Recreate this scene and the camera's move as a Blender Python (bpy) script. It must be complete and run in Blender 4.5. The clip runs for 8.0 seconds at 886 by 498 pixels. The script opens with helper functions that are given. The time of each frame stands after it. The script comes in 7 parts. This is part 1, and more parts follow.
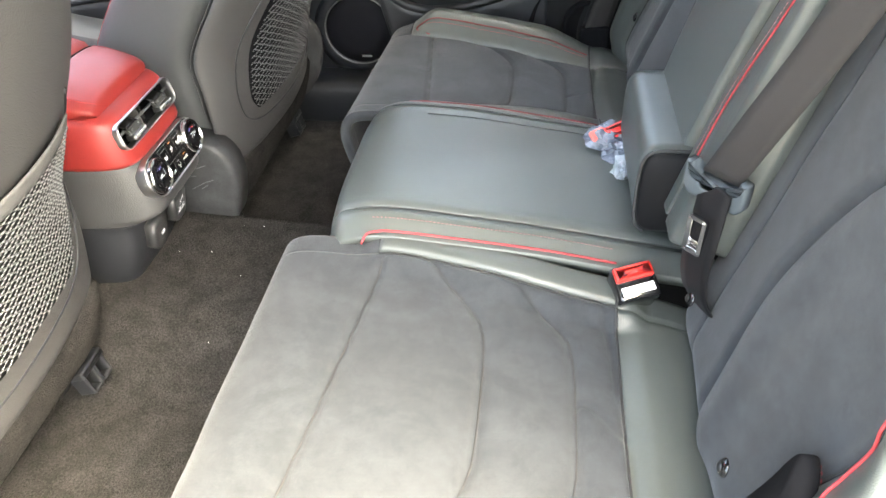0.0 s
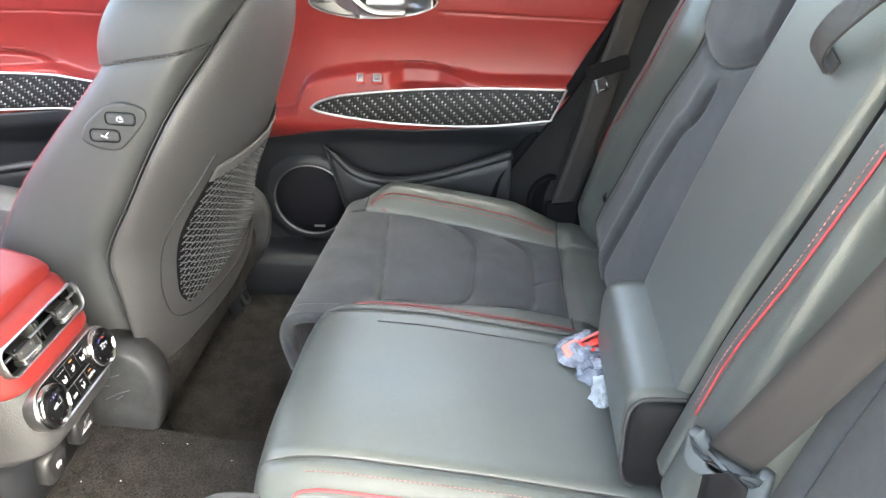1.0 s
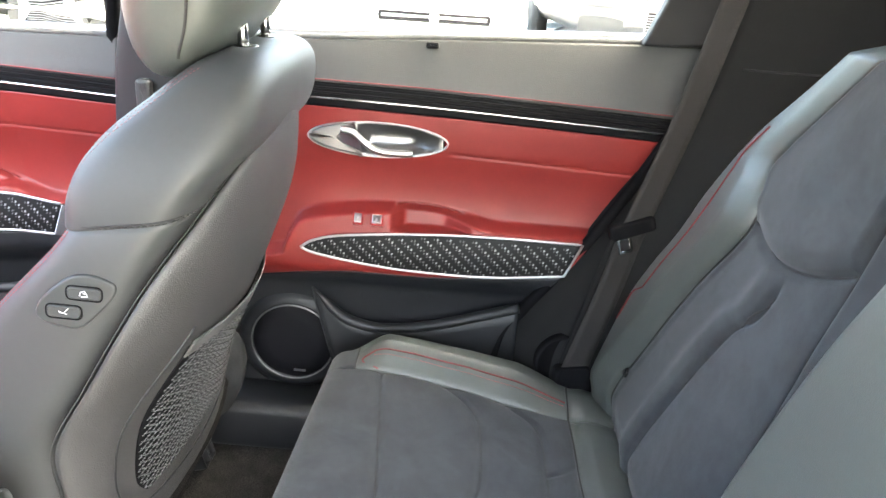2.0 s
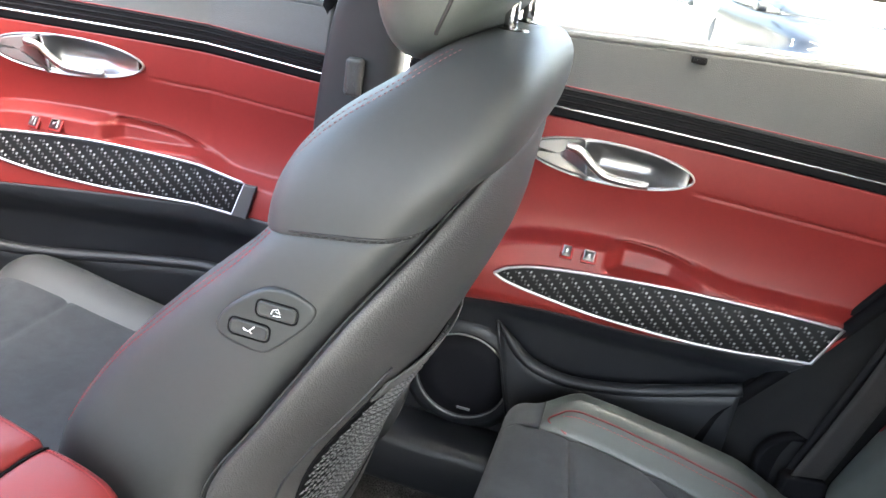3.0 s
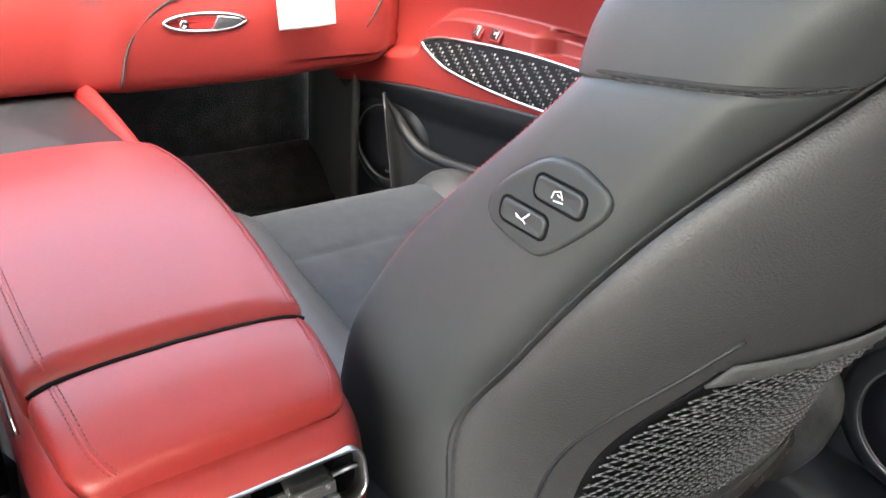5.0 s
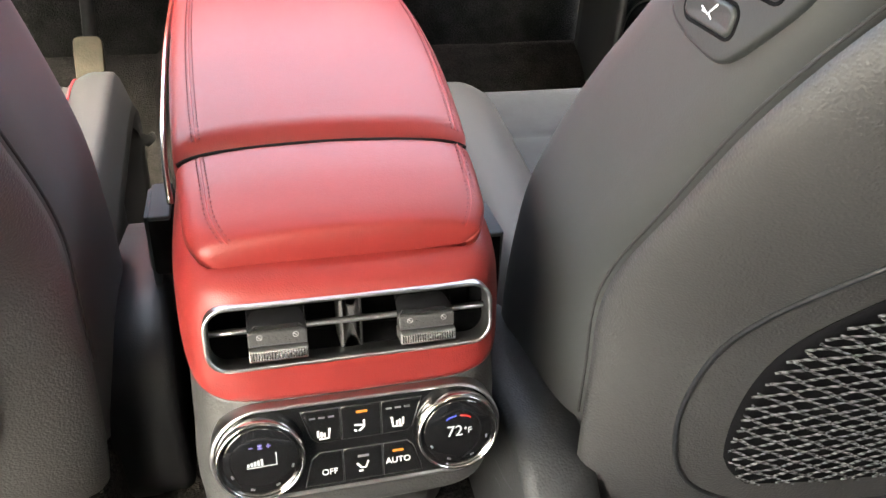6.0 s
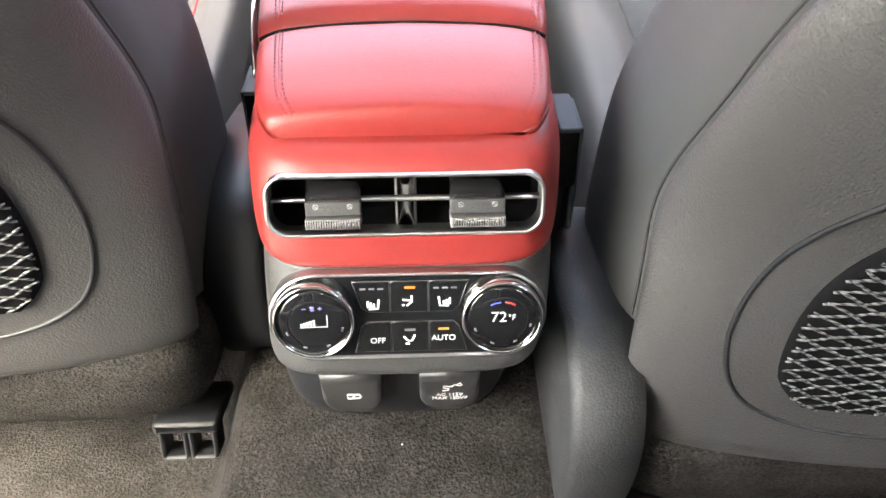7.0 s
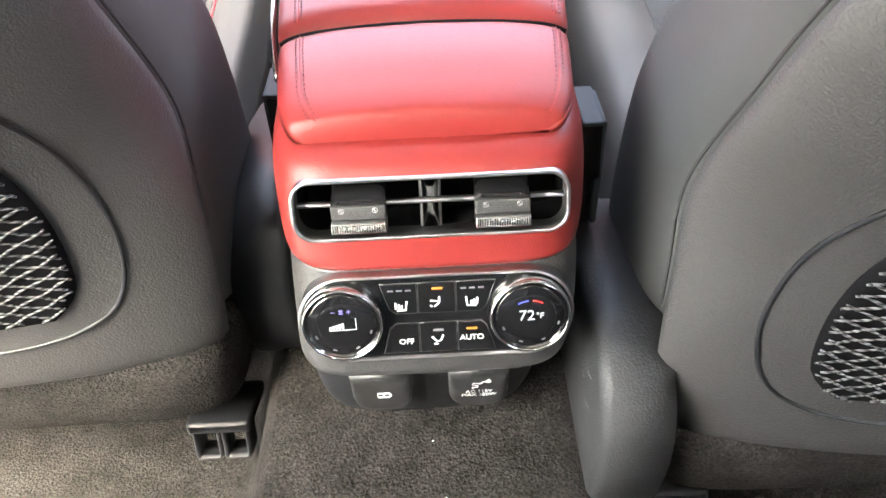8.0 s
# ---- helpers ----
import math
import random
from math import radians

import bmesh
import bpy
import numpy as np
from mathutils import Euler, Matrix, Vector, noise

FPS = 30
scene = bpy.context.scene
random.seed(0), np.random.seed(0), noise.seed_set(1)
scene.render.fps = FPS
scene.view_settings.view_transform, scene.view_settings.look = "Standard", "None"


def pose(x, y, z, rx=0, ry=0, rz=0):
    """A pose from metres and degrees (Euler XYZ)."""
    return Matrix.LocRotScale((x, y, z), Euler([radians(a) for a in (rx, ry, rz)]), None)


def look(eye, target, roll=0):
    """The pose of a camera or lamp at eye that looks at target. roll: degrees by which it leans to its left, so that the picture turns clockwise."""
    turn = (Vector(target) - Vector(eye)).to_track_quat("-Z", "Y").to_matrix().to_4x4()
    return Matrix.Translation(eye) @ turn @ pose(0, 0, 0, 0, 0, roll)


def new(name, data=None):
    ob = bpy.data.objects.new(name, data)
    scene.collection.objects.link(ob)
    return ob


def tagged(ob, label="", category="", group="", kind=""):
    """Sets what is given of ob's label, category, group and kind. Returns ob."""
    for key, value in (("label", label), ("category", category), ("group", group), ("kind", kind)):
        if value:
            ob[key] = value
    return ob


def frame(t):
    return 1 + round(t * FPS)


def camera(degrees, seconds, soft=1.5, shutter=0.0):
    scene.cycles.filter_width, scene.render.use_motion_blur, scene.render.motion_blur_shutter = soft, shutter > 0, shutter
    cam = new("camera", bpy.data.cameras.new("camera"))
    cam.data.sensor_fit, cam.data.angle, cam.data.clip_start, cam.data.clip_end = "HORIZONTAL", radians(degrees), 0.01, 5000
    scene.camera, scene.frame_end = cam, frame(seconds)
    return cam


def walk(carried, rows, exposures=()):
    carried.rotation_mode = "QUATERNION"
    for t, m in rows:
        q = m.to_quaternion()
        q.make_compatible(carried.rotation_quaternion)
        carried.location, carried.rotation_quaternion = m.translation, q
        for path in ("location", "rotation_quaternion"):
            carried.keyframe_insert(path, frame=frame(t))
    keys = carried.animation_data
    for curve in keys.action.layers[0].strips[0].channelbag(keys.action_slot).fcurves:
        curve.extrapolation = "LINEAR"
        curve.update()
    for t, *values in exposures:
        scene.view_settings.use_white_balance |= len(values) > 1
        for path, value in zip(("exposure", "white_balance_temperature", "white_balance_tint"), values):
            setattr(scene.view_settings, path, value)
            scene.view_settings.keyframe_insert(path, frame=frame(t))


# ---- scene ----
cam = camera(60.1, 8.0)
PATH = [
    (0, (-0.873, -0.49, 0.866), (0.707, -0.273, -0.341), -2.0),
    (0.5, (-0.788, -0.503, 0.881), (0.888, -0.336, -0.197), -1.1),
    (1, (-0.686, -0.488, 0.891), (1.071, -0.344, -0.054), -0.5),
    (1.2, (-0.643, -0.469, 0.901), (1.14, -0.339, 0.003), -0.2),
    (2.3, (-0.468, -0.364, 0.955), (1.399, -0.285, 0.242), 4.9),
    (2.5, (-0.437, -0.321, 0.937), (1.427, -0.185, 0.225), 6.1),
    (3, (-0.34, -0.266, 0.896), (1.468, 0.119, 0.132), 9.2),
    (3.5, (-0.263, -0.244, 0.843), (1.447, 0.464, 0.084), 11.0),
    (4, (-0.203, -0.282, 0.817), (1.355, 0.724, 0.068), 8.4),
    (4.5, (-0.179, -0.291, 0.81), (1.228, 0.88, 0.003), 6.2),
    (4.7, (-0.16, -0.289, 0.788), (1.148, 0.972, -0.047), 5.5),
    (5.8, (-0.048, -0.301, 0.678), (0.506, 1.325, -0.347), 3.1),
    (6, (-0.044, -0.306, 0.664), (0.413, 1.324, -0.401), 3.1),
    (6.5, (-0.016, -0.322, 0.658), (0.168, 1.265, -0.544), 2.1),
    (7, (0.007, -0.326, 0.657), (0.07, 1.222, -0.607), 0.3),
    (7.5, (0.008, -0.324, 0.658), (0.028, 1.208, -0.628), -1.4),
    (8, (0.005, -0.321, 0.664), (0.009, 1.206, -0.628), -2.7),
]
walk(cam, [(t, look(eye, target, roll)) for t, eye, target, roll in PATH], [(0, 5.15, 7500, 0), (1.0, 5.5, 7400, 0), (2.3, 5.45, 7200, 0), (2.6, 5.3, 7100, 0), (3.0, 5.05, 6900, 0), (4.0, 5.0, 6900, 0), (4.7, 4.95, 7000, 0), (5.9, 5.0, 7800, 0), (6.5, 5.35, 7500, 0), (7.0, 5.55, 7300, 0), (8, 5.6, 7200, 0)])

# ---- light ----
SUN_DIR = Vector((-0.18, -0.48, 0.82)).normalized()
world = bpy.data.worlds.new("sky_world")
world.use_nodes = True
scene.world = world
wn = world.node_tree.nodes
wl = world.node_tree.links
sky = wn.new("ShaderNodeTexSky")
sky.sky_type = "NISHITA"
sky.sun_disc = False
sky.sun_elevation = math.asin(SUN_DIR.z)
sky.sun_rotation = math.atan2(SUN_DIR.x, SUN_DIR.y)
sky.air_density = 0.8
sky.dust_density = 8.0
sky.ozone_density = 0.6
wl.new(sky.outputs[0], wn["Background"].inputs[0])
wn["Background"].inputs[1].default_value = 0.15
sun_data = bpy.data.lights.new("sun", "SUN")
sun_data.energy = 0.42
sun_data.angle = radians(38)
sun_data.color = (1.0, 0.985, 0.96)
sun_ob = new("sun", sun_data)
sun_ob.matrix_world = look(SUN_DIR * 20, (0, 0, 0))

# ---- materials ----


def nodes_of(name):
    m = bpy.data.materials.new(name)
    m.use_nodes = True
    nt = m.node_tree
    return m, nt.nodes, nt.links, nt.nodes["Principled BSDF"]


def surface(name, colour, rough=0.5, grain=0.0, grain_scale=900.0, vary=0.15, patch=14.0, metal=0.0, sheen=0.0,
            coat=0.0, rough_vary=0.08, kind="noise", spec=0.5, fine=0.0, fine_scale=2500.0):
    """A surface with colour drift at two scales, roughness drift and a fine relief."""
    m, n, l, b = nodes_of(name)
    co = n.new("ShaderNodeTexCoord")
    big = n.new("ShaderNodeTexNoise")
    big.inputs["Scale"].default_value = patch
    big.inputs["Detail"].default_value = 5
    big.inputs["Roughness"].default_value = 0.62
    l.new(co.outputs["Object"], big.inputs["Vector"])
    small = n.new("ShaderNodeTexNoise")
    small.inputs["Scale"].default_value = patch * 22
    small.inputs["Detail"].default_value = 3
    l.new(co.outputs["Object"], small.inputs["Vector"])
    mean = n.new("ShaderNodeMath")
    mean.operation = "MULTIPLY_ADD"
    mean.inputs[1].default_value = 0.35
    l.new(small.outputs["Fac"], mean.inputs[0])
    l.new(big.outputs["Fac"], mean.inputs[2])
    ramp = n.new("ShaderNodeMapRange")
    ramp.inputs["From Min"].default_value = 0.42
    ramp.inputs["From Max"].default_value = 0.93
    ramp.inputs["To Min"].default_value = 1 - vary
    ramp.inputs["To Max"].default_value = 1 + vary
    l.new(mean.outputs[0], ramp.inputs["Value"])
    mul = n.new("ShaderNodeVectorMath")
    mul.operation = "SCALE"
    mul.inputs[0].default_value = colour
    l.new(ramp.outputs[0], mul.inputs["Scale"])
    l.new(mul.outputs[0], b.inputs["Base Color"])
    rr = n.new("ShaderNodeMapRange")
    rr.inputs["To Min"].default_value = max(0.02, rough - rough_vary)
    rr.inputs["To Max"].default_value = min(1.0, rough + rough_vary)
    l.new(big.outputs["Fac"], rr.inputs["Value"])
    l.new(rr.outputs[0], b.inputs["Roughness"])
    b.inputs["Metallic"].default_value = metal
    b.inputs["Specular IOR Level"].default_value = spec
    if sheen:
        b.inputs["Sheen Weight"].default_value = sheen
        b.inputs["Sheen Roughness"].default_value = 0.45
    if coat:
        b.inputs["Coat Weight"].default_value = coat
        b.inputs["Coat Roughness"].default_value = 0.05
    if grain:
        if kind == "leather":
            t = n.new("ShaderNodeTexVoronoi")
            t.feature = "SMOOTH_F1"
            t.inputs["Scale"].default_value = grain_scale
            t.inputs["Randomness"].default_value = 1.0
            h = t.outputs["Distance"]
        else:
            t = n.new("ShaderNodeTexNoise")
            t.inputs["Scale"].default_value = grain_scale
            t.inputs["Detail"].default_value = 3
            h = t.outputs["Fac"]
        l.new(co.outputs["Object"], t.inputs["Vector"])
        bump = n.new("ShaderNodeBump")
        bump.inputs["Strength"].default_value = grain
        bump.inputs["Distance"].default_value = 0.0006
        if kind == "leather":
            bump.invert = True
        l.new(h, bump.inputs["Height"])
        l.new(bump.outputs[0], b.inputs["Normal"])
    return m


def suede_material(name, colour):
    """Brushed nap: light and dark strokes where the pile lies differently."""
    m, n, l, b = nodes_of(name)
    co = n.new("ShaderNodeTexCoord")
    warp = n.new("ShaderNodeTexNoise")
    warp.inputs["Scale"].default_value = 9
    warp.inputs["Detail"].default_value = 4
    warp.inputs["Distortion"].default_value = 1.4
    l.new(co.outputs["Object"], warp.inputs["Vector"])
    nap = n.new("ShaderNodeTexNoise")
    nap.inputs["Scale"].default_value = 52
    nap.inputs["Detail"].default_value = 6
    nap.inputs["Roughness"].default_value = 0.68
    l.new(co.outputs["Object"], nap.inputs["Vector"])
    fibre = n.new("ShaderNodeTexNoise")
    fibre.inputs["Scale"].default_value = 1400
    l.new(co.outputs["Object"], fibre.inputs["Vector"])
    mix = n.new("ShaderNodeMix")
    mix.data_type = "FLOAT"
    mix.inputs[0].default_value = 0.5
    l.new(warp.outputs["Fac"], mix.inputs[2])
    l.new(nap.outputs["Fac"], mix.inputs[3])
    ramp = n.new("ShaderNodeMapRange")
    ramp.interpolation_type = "SMOOTHSTEP"
    ramp.inputs["From Min"].default_value = 0.34
    ramp.inputs["From Max"].default_value = 0.68
    ramp.inputs["To Min"].default_value = 0.82
    ramp.inputs["To Max"].default_value = 1.24
    l.new(mix.outputs[0], ramp.inputs["Value"])
    fr = n.new("ShaderNodeMapRange")
    fr.inputs["To Min"].default_value = 0.7
    fr.inputs["To Max"].default_value = 1.3
    l.new(fibre.outputs["Fac"], fr.inputs["Value"])
    m2 = n.new("ShaderNodeMath")
    m2.operation = "MULTIPLY"
    l.new(ramp.outputs[0], m2.inputs[0])
    l.new(fr.outputs[0], m2.inputs[1])
    sc = n.new("ShaderNodeVectorMath")
    sc.operation = "SCALE"
    sc.inputs[0].default_value = colour
    l.new(m2.outputs[0], sc.inputs["Scale"])
    l.new(sc.outputs[0], b.inputs["Base Color"])
    b.inputs["Roughness"].default_value = 0.95
    b.inputs["Specular IOR Level"].default_value = 0.15
    b.inputs["Sheen Weight"].default_value = 0.12
    b.inputs["Sheen Roughness"].default_value = 0.5
    bump = n.new("ShaderNodeBump")
    bump.inputs["Strength"].default_value = 0.35
    bump.inputs["Distance"].default_value = 0.0008
    l.new(fibre.outputs["Fac"], bump.inputs["Height"])
    l.new(bump.outputs[0], b.inputs["Normal"])
    return m


def carpet_material(name, colour):
    m, n, l, b = nodes_of(name)
    co = n.new("ShaderNodeTexCoord")
    pile = n.new("ShaderNodeTexNoise")
    pile.inputs["Scale"].default_value = 400
    pile.inputs["Detail"].default_value = 5
    pile.inputs["Roughness"].default_value = 0.75
    l.new(co.outputs["Object"], pile.inputs["Vector"])
    tuft = n.new("ShaderNodeTexVoronoi")
    tuft.inputs["Scale"].default_value = 430
    l.new(co.outputs["Object"], tuft.inputs["Vector"])
    wear = n.new("ShaderNodeTexNoise")
    wear.inputs["Scale"].default_value = 34
    wear.inputs["Detail"].default_value = 9
    l.new(co.outputs["Object"], wear.inputs["Vector"])
    a = n.new("ShaderNodeMapRange")
    a.inputs["From Min"].default_value = 0.3
    a.inputs["From Max"].default_value = 0.7
    a.inputs["To Min"].default_value = 0.1
    a.inputs["To Max"].default_value = 2.3
    l.new(pile.outputs["Fac"], a.inputs["Value"])
    w = n.new("ShaderNodeMapRange")
    w.inputs["From Min"].default_value = 0.3
    w.inputs["From Max"].default_value = 0.7
    w.inputs["To Min"].default_value = 0.68
    w.inputs["To Max"].default_value = 1.32
    l.new(wear.outputs["Fac"], w.inputs["Value"])
    m2 = n.new("ShaderNodeMath")
    m2.operation = "MULTIPLY"
    l.new(a.outputs[0], m2.inputs[0])
    l.new(w.outputs[0], m2.inputs[1])
    sc = n.new("ShaderNodeVectorMath")
    sc.operation = "SCALE"
    sc.inputs[0].default_value = colour
    l.new(m2.outputs[0], sc.inputs["Scale"])
    l.new(sc.outputs[0], b.inputs["Base Color"])
    b.inputs["Roughness"].default_value = 1.0
    b.inputs["Specular IOR Level"].default_value = 0.1
    bump = n.new("ShaderNodeBump")
    bump.inputs["Strength"].default_value = 0.9
    bump.inputs["Distance"].default_value = 0.003
    l.new(tuft.outputs["Distance"], bump.inputs["Height"])
    b2 = n.new("ShaderNodeBump")
    b2.inputs["Strength"].default_value = 0.8
    b2.inputs["Distance"].default_value = 0.003
    l.new(pile.outputs["Fac"], b2.inputs["Height"])
    l.new(bump.outputs[0], b2.inputs["Normal"])
    l.new(b2.outputs[0], b.inputs["Normal"])
    return m


def woven_material(name, colour, scale=3200.0, axis="X"):
    m, n, l, b = nodes_of(name)
    co = n.new("ShaderNodeTexCoord")
    wv = n.new("ShaderNodeTexWave")
    wv.bands_direction = "DIAGONAL"
    wv.inputs["Scale"].default_value = scale / 6
    wv.inputs["Distortion"].default_value = 1.5
    l.new(co.outputs["Object"], wv.inputs["Vector"])
    r = n.new("ShaderNodeMapRange")
    r.inputs["To Min"].default_value = 0.75
    r.inputs["To Max"].default_value = 1.2
    l.new(wv.outputs["Fac"], r.inputs["Value"])
    sc = n.new("ShaderNodeVectorMath")
    sc.operation = "SCALE"
    sc.inputs[0].default_value = colour
    l.new(r.outputs[0], sc.inputs["Scale"])
    l.new(sc.outputs[0], b.inputs["Base Color"])
    b.inputs["Roughness"].default_value = 0.55
    b.inputs["Sheen Weight"].default_value = 0.02
    b.inputs["Specular IOR Level"].default_value = 0.15
    bump = n.new("ShaderNodeBump")
    bump.inputs["Strength"].default_value = 0.4
    bump.inputs["Distance"].default_value = 0.0004
    l.new(wv.outputs["Fac"], bump.inputs["Height"])
    l.new(bump.outputs[0], b.inputs["Normal"])
    return m


def beaded_material(name, light, dark, period):
    """Twisted cord: light and dark strands that follow one another along the thread."""
    m, n, l, b = nodes_of(name)
    co = n.new("ShaderNodeTexCoord")
    wv = n.new("ShaderNodeTexWave")
    wv.bands_direction = "Z"
    wv.inputs["Scale"].default_value = 0.314 / period
    wv.inputs["Distortion"].default_value = 0.5
    wv.inputs["Detail Scale"].default_value = 200
    l.new(co.outputs["Object"], wv.inputs["Vector"])
    mix = n.new("ShaderNodeMix")
    mix.data_type = "RGBA"
    mix.inputs[6].default_value = (*dark, 1)
    mix.inputs[7].default_value = (*light, 1)
    l.new(wv.outputs["Fac"], mix.inputs[0])
    l.new(mix.outputs[2], b.inputs["Base Color"])
    b.inputs["Roughness"].default_value = 0.8
    return m


def glowing(name, colour, strength):
    m, n, l, b = nodes_of(name)
    b.inputs["Base Color"].default_value = (0.02, 0.02, 0.02, 1)
    b.inputs["Emission Color"].default_value = (*colour, 1)
    b.inputs["Emission Strength"].default_value = strength
    return m


def glass_material(name, tint=(0.93, 0.96, 0.95)):
    m, n, l, b = nodes_of(name)
    b.inputs["Base Color"].default_value = (*tint, 1)
    b.inputs["Roughness"].default_value = 0.0
    b.inputs["Transmission Weight"].default_value = 1.0
    b.inputs["IOR"].default_value = 1.05
    return m


LEATHER = surface("grey_leather", (0.057, 0.064, 0.060), 0.42, 0.28, 1000, 0.1, 9, kind="leather", rough_vary=0.05, spec=0.6)
LEATHER_SOFT = surface("grey_leather_side", (0.044, 0.046, 0.047), 0.52, 0.12, 1300, 0.08, 7, kind="leather", spec=0.4)
SUEDE = suede_material("grey_suede", (0.031, 0.034, 0.038))
HARDBACK = surface("grained_plastic", (0.043, 0.042, 0.043), 0.52, 0.6, 760, 0.07, 6, kind="leather", rough_vary=0.05)
PLASTIC = surface("dark_plastic", (0.015, 0.016, 0.019), 0.46, 0.3, 900, 0.1, 10, spec=0.4)
PLASTIC_GREY = surface("grey_plastic", (0.045, 0.045, 0.046), 0.48, 0.5, 650, 0.08, 8, kind="leather")
PILLAR = surface("charcoal_pillar_trim", (0.018, 0.018, 0.020), 0.55, 0.3, 800, 0.1, 8, spec=0.35)
# cloth-like pillar trim, darkened to stand for the weaker light at the rear
PILLAR_SHADED = surface("charcoal_pillar_shaded", (0.012, 0.012, 0.0125), 0.8, 0.4, 1400, 0.15, 12, spec=0.15)
RED = surface("red_leather", (0.205, 0.020, 0.019), 0.42, 0.18, 1200, 0.08, 8, kind="leather", rough_vary=0.05, spec=0.42)
RED_DARK = surface("dark_red_leather", (0.28, 0.016, 0.017), 0.4, 0.3, 1100, 0.1, 8, kind="leather")
RED_THREAD = surface("red_thread", (0.34, 0.028, 0.036), 0.6, 0.4, 3000, 0.25, 60)
RED_SEAM = surface("dark_red_thread", (0.15, 0.016, 0.02), 0.7, 0.3, 3000, 0.25, 60)
PINK_THREAD = surface("pale_thread", (0.26, 0.11, 0.11), 0.6, 0.4, 3000, 0.25, 60)
SEAM = surface("dark_seam", (0.02, 0.02, 0.021), 0.8, 0.3, 2000, 0.2, 30)
CARPET = carpet_material("charcoal_carpet", (0.029, 0.027, 0.026))
CARPET_DARK = carpet_material("black_carpet", (0.022, 0.022, 0.022))
CHROME = surface("bright_chrome", (0.64, 0.64, 0.65), 0.12, 0, vary=0.03, metal=1.0, rough_vary=0.05)
HANDLE = surface("satin_handle_plate", (0.26, 0.255, 0.25), 0.42, 0.1, 2500, 0.05, 20, metal=1.0, rough_vary=0.06)
BOWL = surface("brushed_bowl", (0.24, 0.24, 0.25), 0.30, 0.1, 2500, 0.05, 20, metal=1.0, rough_vary=0.06)
SATIN = surface("satin_silver", (0.48, 0.48, 0.49), 0.32, 0.1, 2500, 0.05, 20, metal=1.0, rough_vary=0.08)
STEEL = surface("dark_steel", (0.06, 0.06, 0.062), 0.4, 0.2, 1500, 0.2, 30, metal=0.9)
PEDAL = surface("worn_pedal_metal", (0.026, 0.023, 0.017), 0.55, 0.6, 300, 0.5, 60, metal=0.7)
GLOSS = surface("gloss_black", (0.008, 0.008, 0.009), 0.1, 0, vary=0.2, coat=0.6, rough_vary=0.05)
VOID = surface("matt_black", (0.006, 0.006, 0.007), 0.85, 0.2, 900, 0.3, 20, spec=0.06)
GRILLE = surface("speaker_cloth", (0.006, 0.006, 0.008), 0.7, 0.6, 1600, 0.2, 20, spec=0.15)
BELT = woven_material("grey_belt_webbing", (0.027, 0.025, 0.025))
BELT_DARK = woven_material("black_belt_webbing", (0.005, 0.005, 0.006))
BUCKLE_GREY = surface("grey_buckle_plastic", (0.046, 0.056, 0.064), 0.7, 0.2, 900, 0.08, 20, spec=0.25)
BUCKLE_RED = surface("red_buckle_plastic", (0.75, 0.035, 0.03), 0.35, 0, vary=0.08)
WHITE = surface("white_paper", (0.8, 0.8, 0.79), 0.7, 0.1, 800, 0.04, 20)
YELLOW = surface("yellow_paper", (0.85, 0.62, 0.02), 0.7, 0.1, 800, 0.05, 20)
THREAD = beaded_material("twisted_net_cord", (0.15, 0.15, 0.155), (0.008, 0.008, 0.009), 0.0021)
BAND = surface("grey_net_band", (0.07, 0.07, 0.07), 0.8, 0.5, 2500, 0.3, 60)
ICON = surface("white_print", (0.75, 0.75, 0.75), 0.6, 0, vary=0.05)
GREY_PRINT = surface("grey_print", (0.12, 0.12, 0.13), 0.6, 0, vary=0.05)
LCD = glowing("white_display", (0.85, 0.88, 1.0), 0.04)
LCD_VIOLET = glowing("violet_display", (0.35, 0.3, 1.0), 0.03)
LED_AMBER = glowing("amber_lamp", (1.0, 0.30, 0.01), 0.04)
LED_BLUE = glowing("blue_mark", (0.08, 0.12, 1.0), 0.035)
LED_RED = glowing("red_mark", (1.0, 0.03, 0.03), 0.035)
GLASS = glass_material("clear_glass")
INLAY = surface("black_inlay", (0.006, 0.006, 0.007), 0.5, 0.2, 1500, 0.2, 20, spec=0.2)
DASH = surface("silver_dash", (0.27, 0.27, 0.27), 0.5, 0, vary=0.3, patch=120)
TRIM_BLACK = surface("satin_black_trim", (0.006, 0.006, 0.007), 0.6, 0.2, 1200, 0.2, 20, spec=0.1)
DOOR_GREY = surface("grey_leatherette", (0.048, 0.049, 0.049), 0.5, 0.4, 900, 0.1, 8, kind="leather", spec=0.4)
PLATE_GREY = surface("switch_plate_grey", (0.030, 0.033, 0.034), 0.5, 0.2, 900, 0.06, 12)
SOCKET = surface("satin_socket_cover", (0.028, 0.028, 0.029), 0.38, 0.15, 1500, 0.1, 20)
DASH_DIM = surface("dim_dash", (0.07, 0.07, 0.072), 0.5, 0, vary=0.4, patch=120)
SCUFFED = surface("scuffed_plastic", (0.034, 0.035, 0.037), 0.5, 0.5, 650, 0.5, 26, kind="leather", rough_vary=0.15, spec=0.28)
FOIL = surface("crumpled_plastic_film", (0.13, 0.15, 0.19), 0.25, 1.0, 260, 0.7, 60, coat=0.4)
FOIL_PALE = surface("pale_plastic_film", (0.26, 0.29, 0.32), 0.3, 0.9, 300, 0.35, 60, coat=0.4)
PALE_RED = surface("pale_red_film", (0.62, 0.16, 0.14), 0.3, 0.8, 300, 0.4, 60, coat=0.4)
HEADLINER = surface("grey_headliner", (0.17, 0.168, 0.165), 0.9, 0.4, 900, 0.05, 10)
